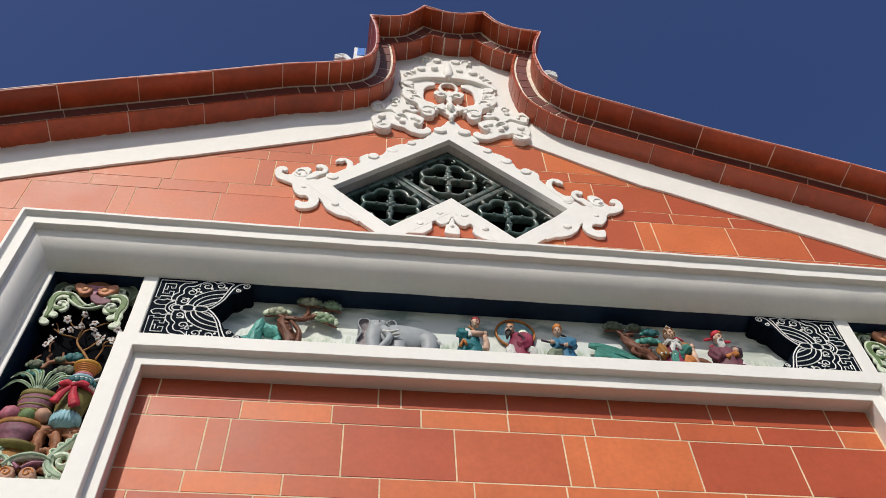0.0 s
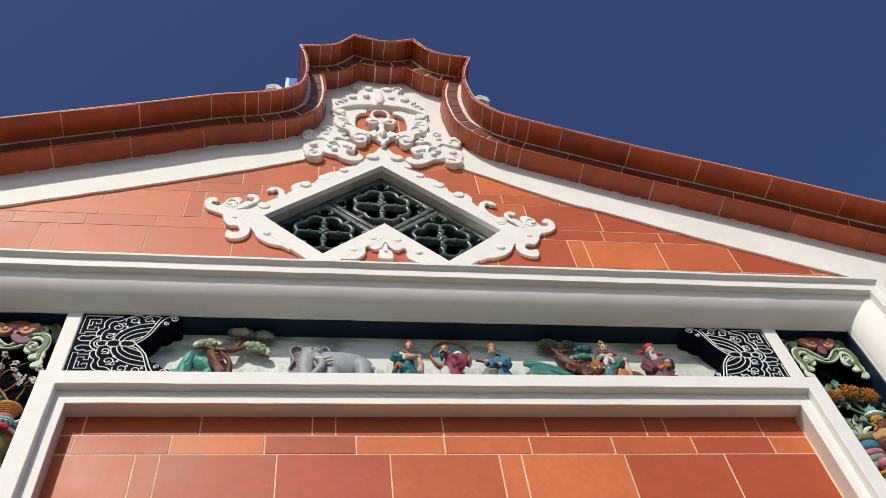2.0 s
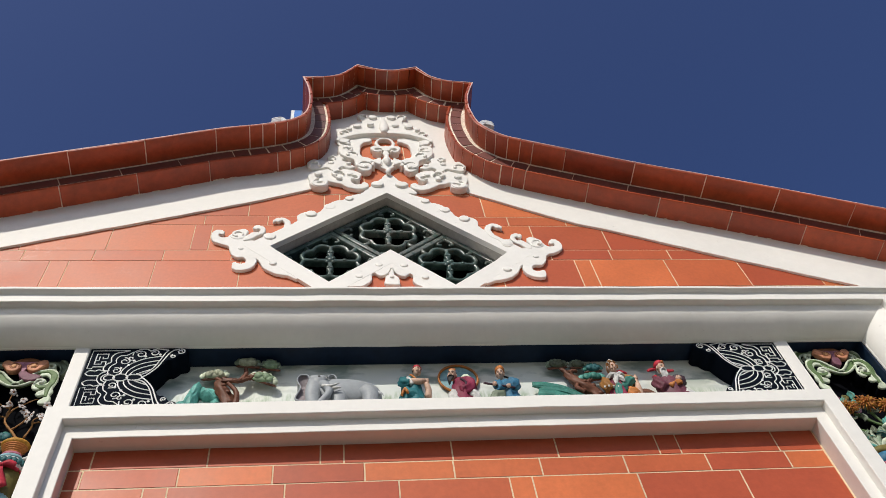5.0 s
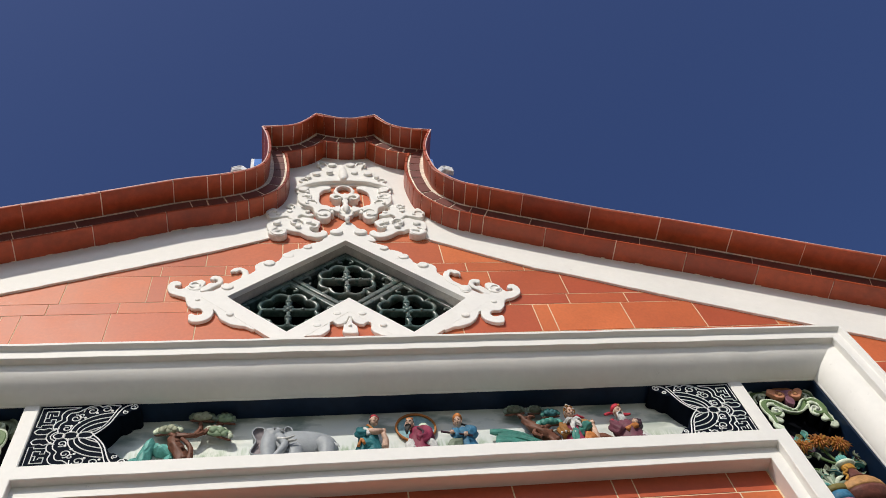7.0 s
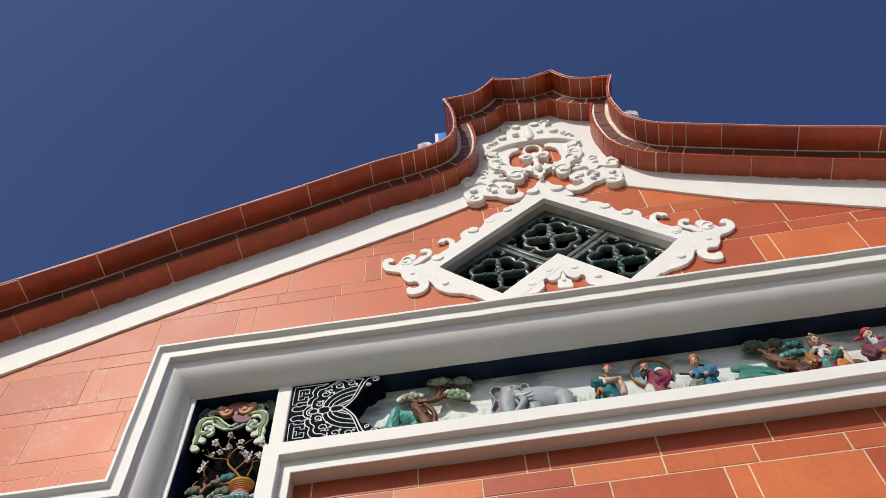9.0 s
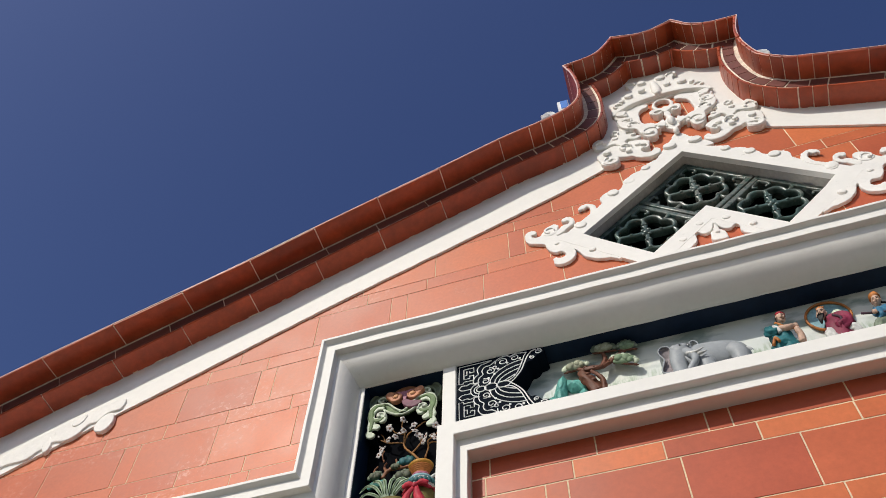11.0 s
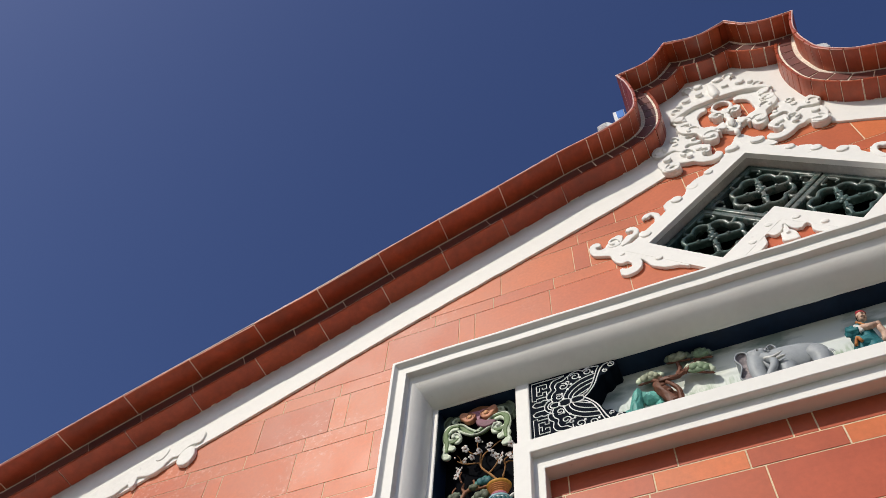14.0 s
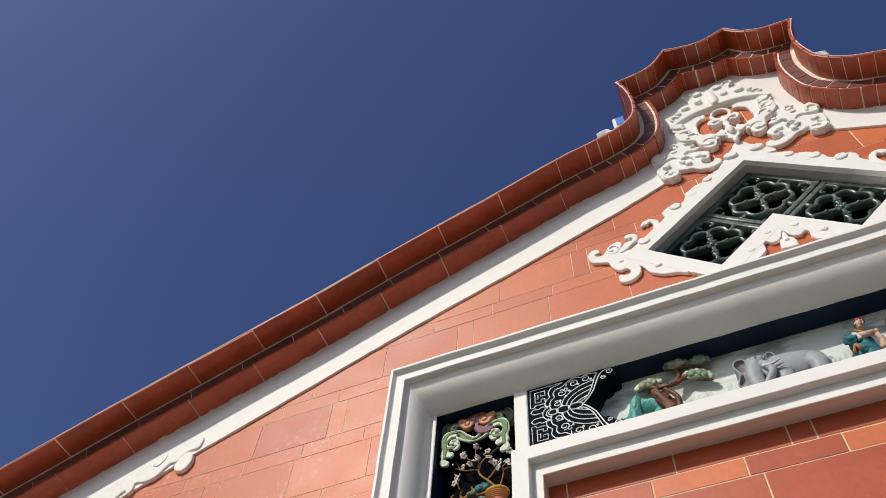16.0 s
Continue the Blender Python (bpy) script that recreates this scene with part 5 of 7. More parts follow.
cloth(b, [(0.596, FY - 0.016, 3.469), (0.612, FY - 0.026, 3.477), (0.628, FY - 0.030, 3.469)], [0.005, 0.009, 0.007], 6, 5, 0.25)
cloth(b, [(0.662, FY - 0.016, 3.481), (0.644, FY - 0.026, 3.481), (0.628, FY - 0.030, 3.469)], [0.005, 0.009, 0.007], 6, 5, 0.25)
cloth(b, [(0.628, FY - 0.030, 3.471), (0.618, FY - 0.034, 3.447), (0.612, FY - 0.034, 3.425)], [0.008, 0.009, 0.004], 6, 5, 0.25)
cloth(b, [(0.630, FY - 0.030, 3.469), (0.640, FY - 0.034, 3.451), (0.644, FY - 0.034, 3.435)], [0.007, 0.008, 0.003], 6, 5, 0.25)
at, blob = head(b, (0.630, FY - 0.012, 3.520), 0.0235, 14, -6, 2, 9)
for ring, (r, n) in enumerate(((1.06, 13), (0.84, 11))):
    for i in range(n):
        t = math.pi * (-0.08 + 1.16 * i / (n - 1))
        blob((r * math.cos(t), -0.25 - 0.25 * ring, 0.25 + r * 0.95 * math.sin(t)), (0.13, 0.13, 0.13), 5 if (i + ring) % 3 else 6, 8, 6)
blob((0, 0.1, 0.65), (0.9, 0.6, 0.62), 9)
blob((-0.2, -0.1, 1.38), (0.22, 0.2, 0.20), 6, 8, 6)
cloth(b, [(0.650, FY, 3.518), (0.668, FY + 0.004, 3.523), (0.690, FY + 0.004, 3.516)], [0.006, 0.007, 0.002], 3, 5, 0.2)
finish(b, [MAROON, GOLD, SKIN, CRIMSON, HAIR, OCHRE, WHITE, ROCK_DARK, RUST, RUST], "small glazed figurine in gold and green with a beaded crown", 0.630, 0.87, -0.002)

# plum robe, long white beard, red cap with side flaps
b = Builder()
cloth(b, [(0.796, FY, LEDGE), (0.795, FY, 3.43), (0.793, FY, 3.462), (0.792, FY, 3.488)], [0.054, 0.046, 0.034, 0.013], 0, 8, 0.16)
cloth(b, [(0.764, FY - 0.004, 3.478), (0.752, FY - 0.016, 3.446), (0.764, FY - 0.026, 3.414)], [0.014, 0.019, 0.020], 0, 5, 0.22)
cloth(b, [(0.820, FY - 0.002, 3.484), (0.834, FY - 0.012, 3.460), (0.822, FY - 0.024, 3.446)], [0.014, 0.019, 0.013], 1, 5, 0.22)
palm(b, (0.820, FY - 0.030, 3.452), 0.0105, 2, (-0.6, 0, -0.5))
cloth(b, [(0.780, FY - 0.03, 3.415), (0.802, FY - 0.034, 3.428), (0.822, FY - 0.032, 3.434)], [0.011, 0.010, 0.008], 5, 4, 0.15)
cloth(b, [(0.830, FY - 0.01, LEDGE), (0.840, FY - 0.016, 3.40), (0.850, FY - 0.01, 3.37)], [0.018, 0.017, 0.014], 6, 6, 0.2)
at, blob = head(b, (0.789, FY - 0.010, 3.520), 0.0210, 10, 4, 2, 6)
beard(b, at, 0.020, 6, 2.4, 1.2)
for s in (-1, 1):
    b.tube(smooth_path([at(s * 0.08, -0.88, -0.32), at(s * 0.42, -0.84, -0.52), at(s * 0.55, -0.8, -1.0), at(s * 0.7 + 0.5, -0.7, -1.8)], 3), 0.0028, 6, 6)
b.lathe([(0.0180, 0.0), (0.0190, 0.010), (0.0160, 0.020), (0.0100, 0.024)], (0.790, FY - 0.004, 3.531), 3, 16)
blob((0.0, -0.55, 1.05), (0.26, 0.2, 0.26), 5, 8, 6)
for s in (-1, 1):
    cloth(b, [(0.790 + s * 0.014, FY, 3.528), (0.790 + s * 0.028, FY, 3.524 - 0.004 * s), (0.790 + s * 0.046, FY, 3.522)], [0.003, 0.006, 0.004], 3, 4, 0.1)
cloth(b, [(0.764, FY - 0.002, 3.496), (0.756, FY - 0.006, 3.484)], [0.005, 0.008], 3, 4, 0.1)
finish(b, [MAUVE_DARK, PLUM, SKIN, CRIMSON, HAIR, RUST, WHITE], "small glazed white-bearded figurine in a red cap", 0.790, 0.93)

# elephant
EARPINK = paint("ceramic_dusky", (0.235, 0.205, 0.215))
e = Builder()
ey = -0.056
cloth(e, [(-0.268, ey, 3.430), (-0.225, ey, 3.444), (-0.165, ey, 3.442), (-0.132, ey, 3.430), (-0.112, ey, 3.400)], [0.046, 0.053, 0.050, 0.044, 0.022], 0, 3, 0.02, 0.6, 0.62, 26, 6)
cloth(e, [(-0.140, ey - 0.014, 3.440), (-0.124, ey - 0.022, 3.410), (-0.130, ey - 0.024, LEDGE)], [0.028, 0.026, 0.018], 0, 5, 0.03)
cloth(e, [(-0.222, ey - 0.010, 3.430), (-0.214, ey - 0.020, 3.400), (-0.218, ey - 0.022, LEDGE)], [0.026, 0.024, 0.020], 0, 5, 0.03)
# skull, twin brow, cheeks, trunk and tusks
e.ball((-0.277, ey - 0.008, 3.474), (0.030, 0.026, 0.034), 0, 24, 14)
e.ball((-0.288, ey - 0.012, 3.490), (0.017, 0.016, 0.016), 0, 18, 10)
e.ball((-0.264, ey - 0.012, 3.490), (0.017, 0.016, 0.016), 0, 18, 10)
cloth(e, [(-0.280, ey - 0.010, 3.476), (-0.286, ey - 0.016, 3.448), (-0.290, ey - 0.018, 3.415), (-0.286, ey - 0.014, LEDGE)], [0.026, 0.025, 0.022, 0.018], 0, 3, 0.03, 0.4, 0.8, 22, 5)
for dx, dz in ((-0.273, 3.483), (-0.248, 3.480)):
    e.ball((dx, ey - 0.030, dz), (0.0062, 0.0036, 0.0044), 4, 10, 7)
    e.ball((dx, ey - 0.0328, dz - 0.0003), (0.0030, 0.0014, 0.0022), 3, 8, 6)
    e.tube([(dx - 0.008, ey - 0.028, dz + 0.003), (dx, ey - 0.0325, dz + 0.0062), (dx + 0.008, ey - 0.028, dz + 0.003)], [0.001, 0.002, 0.001], 0, 6)
cloth(e, [(-0.262, ey - 0.020, 3.462), (-0.254, ey - 0.030, 3.446), (-0.243, ey - 0.038, 3.420), (-0.248, ey - 0.042, 3.394), (-0.260, ey - 0.042, 3.376), (-0.272, ey - 0.040, LEDGE)], [0.016, 0.0145, 0.0115, 0.0105, 0.010, 0.009], 0, 9, 0.03, 0.0, 0.9, 18, 6)
for p0, p1, p2 in (((-0.262, 3.440), (-0.240, 3.427), (-0.214, 3.437)), ((-0.240, 3.430), (-0.226, 3.418), (-0.209, 3.420))):
    e.tube(smooth_path([(p0[0], ey - 0.036, p0[1]), (p1[0], ey - 0.046, p1[1]), (p2[0], ey - 0.048, p2[1])], 4), [0.0056, 0.0055, 0.0053, 0.0050, 0.0046, 0.0040, 0.0032, 0.002, 0.0008], 2)


def ear(cx, cz, pts, hollow):
    """A flapping ear: a dished leaf about (cx, cz) with a rolled rim along pts."""
    outline = closed_path(pts, 3)
    n, m = len(outline), 5
    v, f = [], []
    for k in range(1, m + 1):
        q = k / m
        for x, z in outline:
            v.append((cx + (x - cx) * q, ey - 0.006 - 0.014 * q ** 3 - 0.0016 * math.sin(9 * q + 60 * z), cz + (z - cz) * q))
    v.append((cx, ey - 0.004, cz))
    for i in range(n):
        j = (i + 1) % n
        f.append((len(v) - 1, i, j))
        f += [(k * n + i, k * n + j, k * n + n + j, k * n + n + i) for k in range(m - 1)]
    e.add(v, f, hollow, True)
    e.tube([(x, ey - 0.020, z) for x, z in outline], 0.0026, 0, 7, closed=True)
    e.add([(x, yy, z) for yy in (ey - 0.019, -0.030) for x, z in outline], [(i, (i + 1) % n, n + (i + 1) % n, n + i) for i in range(n)], 0)


ear(-0.316, 3.462, [(-0.302, 3.498), (-0.316, 3.506), (-0.329, 3.502), (-0.336, 3.485), (-0.330, 3.466), (-0.325, 3.450), (-0.332, 3.428), (-0.339, 3.404), (-0.322, 3.394), (-0.306, 3.398), (-0.302, 3.430), (-0.300, 3.465)], 1)
ear(-0.233, 3.488, [(-0.246, 3.490), (-0.240, 3.503), (-0.230, 3.503), (-0.222, 3.490), (-0.226, 3.474), (-0.238, 3.474)], 4)
cloth(e, [(-0.116, ey - 0.014, 3.456), (-0.108, ey - 0.022, 3.436), (-0.106, ey - 0.024, 3.420)], [0.005, 0.004, 0.005], 0, 4, 0.1)
for k in range(4):
    e.tube([(-0.108, ey - 0.026, 3.424), (-0.101 + 0.003 * k, ey - 0.028, 3.414), (-0.103 + 0.005 * k, ey - 0.028, 3.402)], [0.003, 0.0022, 0.0008], 4, 6)
GREYSKIN_PALE = paint("ceramic_pale_grey", (0.46, 0.48, 0.49))
part("elephant_figure", e.mesh("elephant_figure", [GREYSKIN, EARPINK, WHITE, HAIR, GREYSKIN_PALE]), label="small glazed grey elephant figure resting on the frieze ledge", category="figurine", group="frieze figurines")


# pines and rocks on the ledge
def pad(b, p0, p1, h, y, slot, edge, base=None, n=7):
    """A needle fan from p0 to p1 [(x, z)]: a scalloped row of rounded lobes over a flat underside."""
    dx, dz = p1[0] - p0[0], p1[1] - p0[1]
    w = math.hypot(dx, dz)
    for row, (m, size, r, out) in enumerate(((n, 1.0, 0.88 / n, 0.008), (max(3, n - 3), 0.52, 0.98 / n, 0.001))):
        for i in range(m):
            a = math.pi * (i + 0.5 + 0.10 * math.sin(4.0 * i + row)) / m
            t = 0.5 - 0.5 * size * math.cos(a) * 0.90
            x, z = p0[0] + dx * t, p0[1] + dz * t + h * (0.14 + 0.70 * size * math.sin(a))
            rr = w * r * (0.92 + 0.14 * math.sin(3.1 * i + row))
            b.ball((x, y + out, z), (rr * 1.05, rr * 0.60, rr * 1.15), edge if row == 0 else slot, 12, 8)
    b.ball(((p0[0] + p1[0]) / 2, y + 0.006, (p0[1] + p1[1]) / 2 + 0.30 * h), (w * 0.40, 0.008, h * 0.38), slot, 16, 10)
    if base is not None:
        b.tube(smooth_path([(p0[0], y + 0.012, p0[1]), ((p0[0] + p1[0]) / 2, y + 0.010, (p0[1] + p1[1]) / 2 - 0.06 * h), (p1[0], y + 0.012, p1[1])], 4), [0.001] + [0.0036] * 7 + [0.001], base)
    return b


def gnarled(pts, r0, r1, y):
    path = smooth_path([(x, y + d, z) for x, d, z in pts], 4)
    b = Builder()
    cloth(b, path, [r0, (r0 + r1) * 0.55, r1], 0, 5, 0.22, 5.0, 0.8, 14, 2)
    for i in range(0, len(path), 3):
        x, yy, z = path[i]
        r = r0 + (r1 - r0) * i / len(path)
        b.ball((x + r * 0.5 * math.sin(i * 2.3), yy - r * 0.6, z + r * 0.3), (r * 0.5, r * 0.4, r * 0.4), 0, 8, 6)
    return b


def pine(trunk, branches, pads, label):
    tree = thing("ceramic_pine", label, "pine relief", "frieze pines")
    part("trunk", gnarled(trunk, 0.021, 0.012, -0.052).mesh("trunk", BARK), tree)
    for br in branches:
        part("branch", gnarled(br, 0.0085, 0.0045, -0.054).mesh("branch", BARK), tree)
    for p0, p1, h, mt, edge in pads:
        b = pad(Builder(), p0, p1, h * 1.10, -0.062, 0, 1, 2)
        part("foliage", b.mesh("foliage", [mt, edge, BARK]), tree)
    return tree


pine([(-0.520, 0, LEDGE), (-0.530, 0, 3.42), (-0.549, -0.004, 3.464), (-0.560, 0, 3.495), (-0.545, 0, 3.514)],
     [[(-0.552, -0.004, 3.508), (-0.515, -0.008, 3.500), (-0.491, -0.004, 3.508), (-0.468, 0, 3.528)], [(-0.548, 0, 3.50), (-0.562, 0, 3.514), (-0.575, 0, 3.522)],
      [(-0.500, -0.004, 3.505), (-0.488, 0, 3.535), (-0.490, 0, 3.566)], [(-0.478, 0, 3.52), (-0.45, 0, 3.54), (-0.425, 0, 3.556)], [(-0.512, -0.006, LEDGE), (-0.505, -0.012, 3.44), (-0.535, -0.010, 3.49)]],
     [((-0.616, 3.520), (-0.538, 3.526), 0.032, PINE_PALE, PINE_EDGE), ((-0.522, 3.580), (-0.448, 3.570), 0.034, PINE_PALE, PINE_GREY), ((-0.446, 3.568), (-0.388, 3.556), 0.038, PINE, PINE_GREY),
      ((-0.472, 3.522), (-0.396, 3.486), 0.036, PINE, PINE_EDGE)],
     "glazed relief pine with brown trunk and pale needle pads")
pine([(0.570, 0, LEDGE), (0.556, 0, 3.43), (0.528, -0.006, 3.455), (0.505, 0, 3.490), (0.486, 0, 3.522)],
     [[(0.520, -0.006, 3.43), (0.500, -0.01, 3.446), (0.512, -0.008, 3.470)], [(0.490, 0, 3.515), (0.506, -0.002, 3.528), (0.522, 0, 3.530)], [(0.490, 0, 3.515), (0.482, 0, 3.53), (0.470, 0, 3.545)],
      [(0.530, -0.004, 3.458), (0.545, -0.008, 3.475), (0.560, 0, 3.486)]],
     [((0.430, 3.548), (0.498, 3.554), 0.032, PINE_OLIVE, PINE_GREY), ((0.504, 3.550), (0.558, 3.550), 0.030, PINE_OLIVE, PINE_GREY), ((0.545, 3.528), (0.606, 3.534), 0.030, TEAL_DARK, ROCK_DARK),
      ((0.520, 3.488), (0.602, 3.496), 0.020, ROCK_DARK, ROCK)],
     "glazed relief pine with dark needle pads leaning over the frieze")


def rock(folds, mt, label):
    """A draped rock: overlapping folds, each a flattened tube [(x, z)] with its radii and how far it stands out."""
    b = Builder()
    for pts, radii, out in folds:
        cloth(b, [(x, -0.046 - out, z) for x, z in pts], radii, 0, 3, 0.20, 1.2, 0.72, 12, 3)
    ob = part("ceramic_rock", b.mesh("ceramic_rock", mt), label=label, category="rock relief", group="frieze rocks")
    for p in ob.data.polygons:
        p.use_smooth = False
    return ob


def crag(sheets, label):
    """A rock of knife-cut clay sheets: each an outline [(x, z)] with its face folded along a slanting crease, standing out by its depth."""
    b = Builder()
    for pts, out, crease in sheets:
        n = len(pts)
        cx, cz = sum(p[0] for p in pts) / n, sum(p[1] for p in pts) / n
        ca, sa = math.cos(radians(crease)), math.sin(radians(crease))

        def face(x, z, k):
            d = (x - cx) * -sa + (z - cz) * ca
            return (x, -0.040 - out - k + 0.55 * abs(d), z)
        rings = [[(x, -0.027, z) for x, z in pts], [face(x, z, 0.0) for x, z in pts],
                 [face(cx + (x - cx) * 0.72, cz + (z - cz) * 0.72, 0.006 + random.uniform(-0.002, 0.002)) for x, z in pts],
                 [face(cx + (x - cx) * 0.32, cz + (z - cz) * 0.32, 0.008 + random.uniform(-0.003, 0.003)) for x, z in pts]]
        v = [p for r in rings for p in r] + [face(cx, cz, 0.008)]
        f = [tuple(range(n))]
        for r in range(3):
            f += [(r * n + i, r * n + (i + 1) % n, (r + 1) * n + (i + 1) % n, (r + 1) * n + i) for i in range(n)]
        f += [(3 * n + i, 3 * n + (i + 1) % n, 4 * n) for i in range(n)]
        b.add(v, f, 0)
    ob = part("ceramic_rock", b.mesh("ceramic_rock", ROCK), label=label, category="rock relief", group="frieze rocks")
    for p in ob.data.polygons:
        p.use_smooth = False
    return ob


crag([([(-0.642, 3.480), (-0.634, 3.500), (-0.618, 3.508), (-0.610, 3.494), (-0.614, 3.458), (-0.618, 3.420), (-0.628, LEDGE), (-0.662, LEDGE), (-0.660, 3.415), (-0.652, 3.450)], 0.016, 78),
      ([(-0.622, 3.507), (-0.600, 3.492), (-0.586, 3.494), (-0.566, 3.488), (-0.552, 3.462), (-0.560, 3.440), (-0.582, 3.450), (-0.604, 3.452), (-0.620, 3.470)], 0.008, -20),
      ([(-0.584, 3.456), (-0.560, 3.462), (-0.551, 3.440), (-0.556, 3.400), (-0.560, LEDGE), (-0.584, LEDGE), (-0.592, 3.402), (-0.582, 3.425)], 0.002, 70)],
     "folded turquoise glazed rock arching beside the pine on the ledge")
crag([([(-0.684, 3.412), (-0.668, 3.436), (-0.650, 3.430), (-0.640, 3.405), (-0.636, LEDGE), (-0.690, LEDGE)], 0.022, 30), ([(-0.700, 3.396), (-0.682, 3.412), (-0.670, 3.392), (-0.672, LEDGE), (-0.704, LEDGE)], 0.012, 60)],
     "low turquoise glazed rock on the frieze ledge")
rock([([(0.369, 3.474), (0.412, 3.468), (0.465, 3.448), (0.535, 3.400)], [0.008, 0.015, 0.018, 0.010], 0.004), ([(0.388, 3.448), (0.440, 3.438), (0.490, 3.415), (0.545, 3.37)], [0.010, 0.019, 0.020, 0.014], 0.010),
      ([(0.376, 3.424), (0.420, 3.412), (0.470, 3.390), (0.520, LEDGE)], [0.014, 0.022, 0.022, 0.016], 0.016), ([(0.380, 3.40), (0.385, 3.38), (0.39, LEDGE)], [0.014, 0.02, 0.022], 0.0)], ROCK_DARK, "slanting dark green glazed rock on the frieze ledge")
rock([([(0.700, 3.436), (0.722, 3.432), (0.742, 3.41), (0.75, LEDGE)], [0.008, 0.013, 0.014, 0.016], 0.004)], BARK, "small brown glazed rock on the frieze ledge")


# ---- vase niches ----
def widened(pts, d):
    """A closed outline moved outward by d (inward where d is negative)."""
    n = len(pts)
    area = sum(pts[i - 1][0] * pts[i][1] - pts[i][0] * pts[i - 1][1] for i in range(n))
    k = d if area > 0 else -d
    out = []
    for i in range(n):
        (ax, az), (bx, bz) = pts[i - 1], pts[(i + 1) % n]
        e = math.hypot(bx - ax, bz - az) or 1
        out.append((pts[i][0] + k * (bz - az) / e, pts[i][1] - k * (bx - ax) / e))
    return out


def leaf_stroke(pts, widths, y, mats, parent, label, lobes=()):
    """A modelled leaf limb: a pale band with a narrower green one on it, and round lobes at its edge."""
    path = smooth_path(pts, 5)
    m = len(path) - 1
    wd = []
    for i in range(m + 1):
        t = i / m * (len(widths) - 1)
        k = min(int(t), len(widths) - 2)
        wd.append(widths[k] + (widths[k + 1] - widths[k]) * (t - k))
    pale = Builder().ribbon(path, wd, y, -0.0205, 0, 0.004)
    green = Builder().ribbon(path, [0.6 * w for w in wd], y - 0.0035, y + 0.003, 0, 0.003)
    for x, z, r in lobes:
        pale.disc(x, z, r, y - 0.0005, -0.0205, 0, 0.004, 14)
        green.disc(x, z, r * 0.55, y - 0.004, y + 0.003, 0, 0.003, 12)
    limb = part("leaf_scroll", pale.mesh("leaf_scroll", mats[1]), parent, label)
    part("blade", green.mesh("blade", mats[0]), limb)
    return limb


def scroll_limb(pts, widths, y, parent, label, mats, lobes=(), deep=0.024):
    """A scrolling leaf limb: a green hollow between pale rolled edges, with pale lobes at its margin."""
    path = smooth_path(pts, 6)
    m = len(path) - 1
    wd = []
    for i in range(m + 1):
        t = i / m * (len(widths) - 1)
        k = min(int(t), len(widths) - 2)
        wd.append(widths[k] + (widths[k + 1] - widths[k]) * (t - k))
    limb = part("leaf_scroll", Builder().ribbon(path, wd, y + 0.002, y + deep, 0, 0.002).mesh("leaf_scroll", mats[0]), parent, label)
    for side in (-1, 1):
        line = []
        for i, (x, z) in enumerate(path):
            (ax, az), (bx, bz) = path[max(0, i - 1)], path[min(m, i + 1)]
            d = math.hypot(bx - ax, bz - az) or 1
            line.append((x - (bz - az) / d * wd[i] * 0.5 * side, y, z + (bx - ax) / d * wd[i] * 0.5 * side))
        part("rolled_edge", Builder().tube(line, [0.0014 + 0.0030 * math.sin(math.pi * (i + 1) / (m + 2)) for i in range(m + 1)], 0, 8).mesh("rolled_edge", mats[1]), limb, "pale rolled edge")
    if lobes:
        b = Builder()
        for x, z, r in lobes:
            b.ball((x, y + 0.007, z), (r * 1.25, 0.006, r * 1.15), 0, 14, 8)
        part("lobe", b.mesh("lobe", mats[1]), limb, "pale leaf lobes")
    return limb


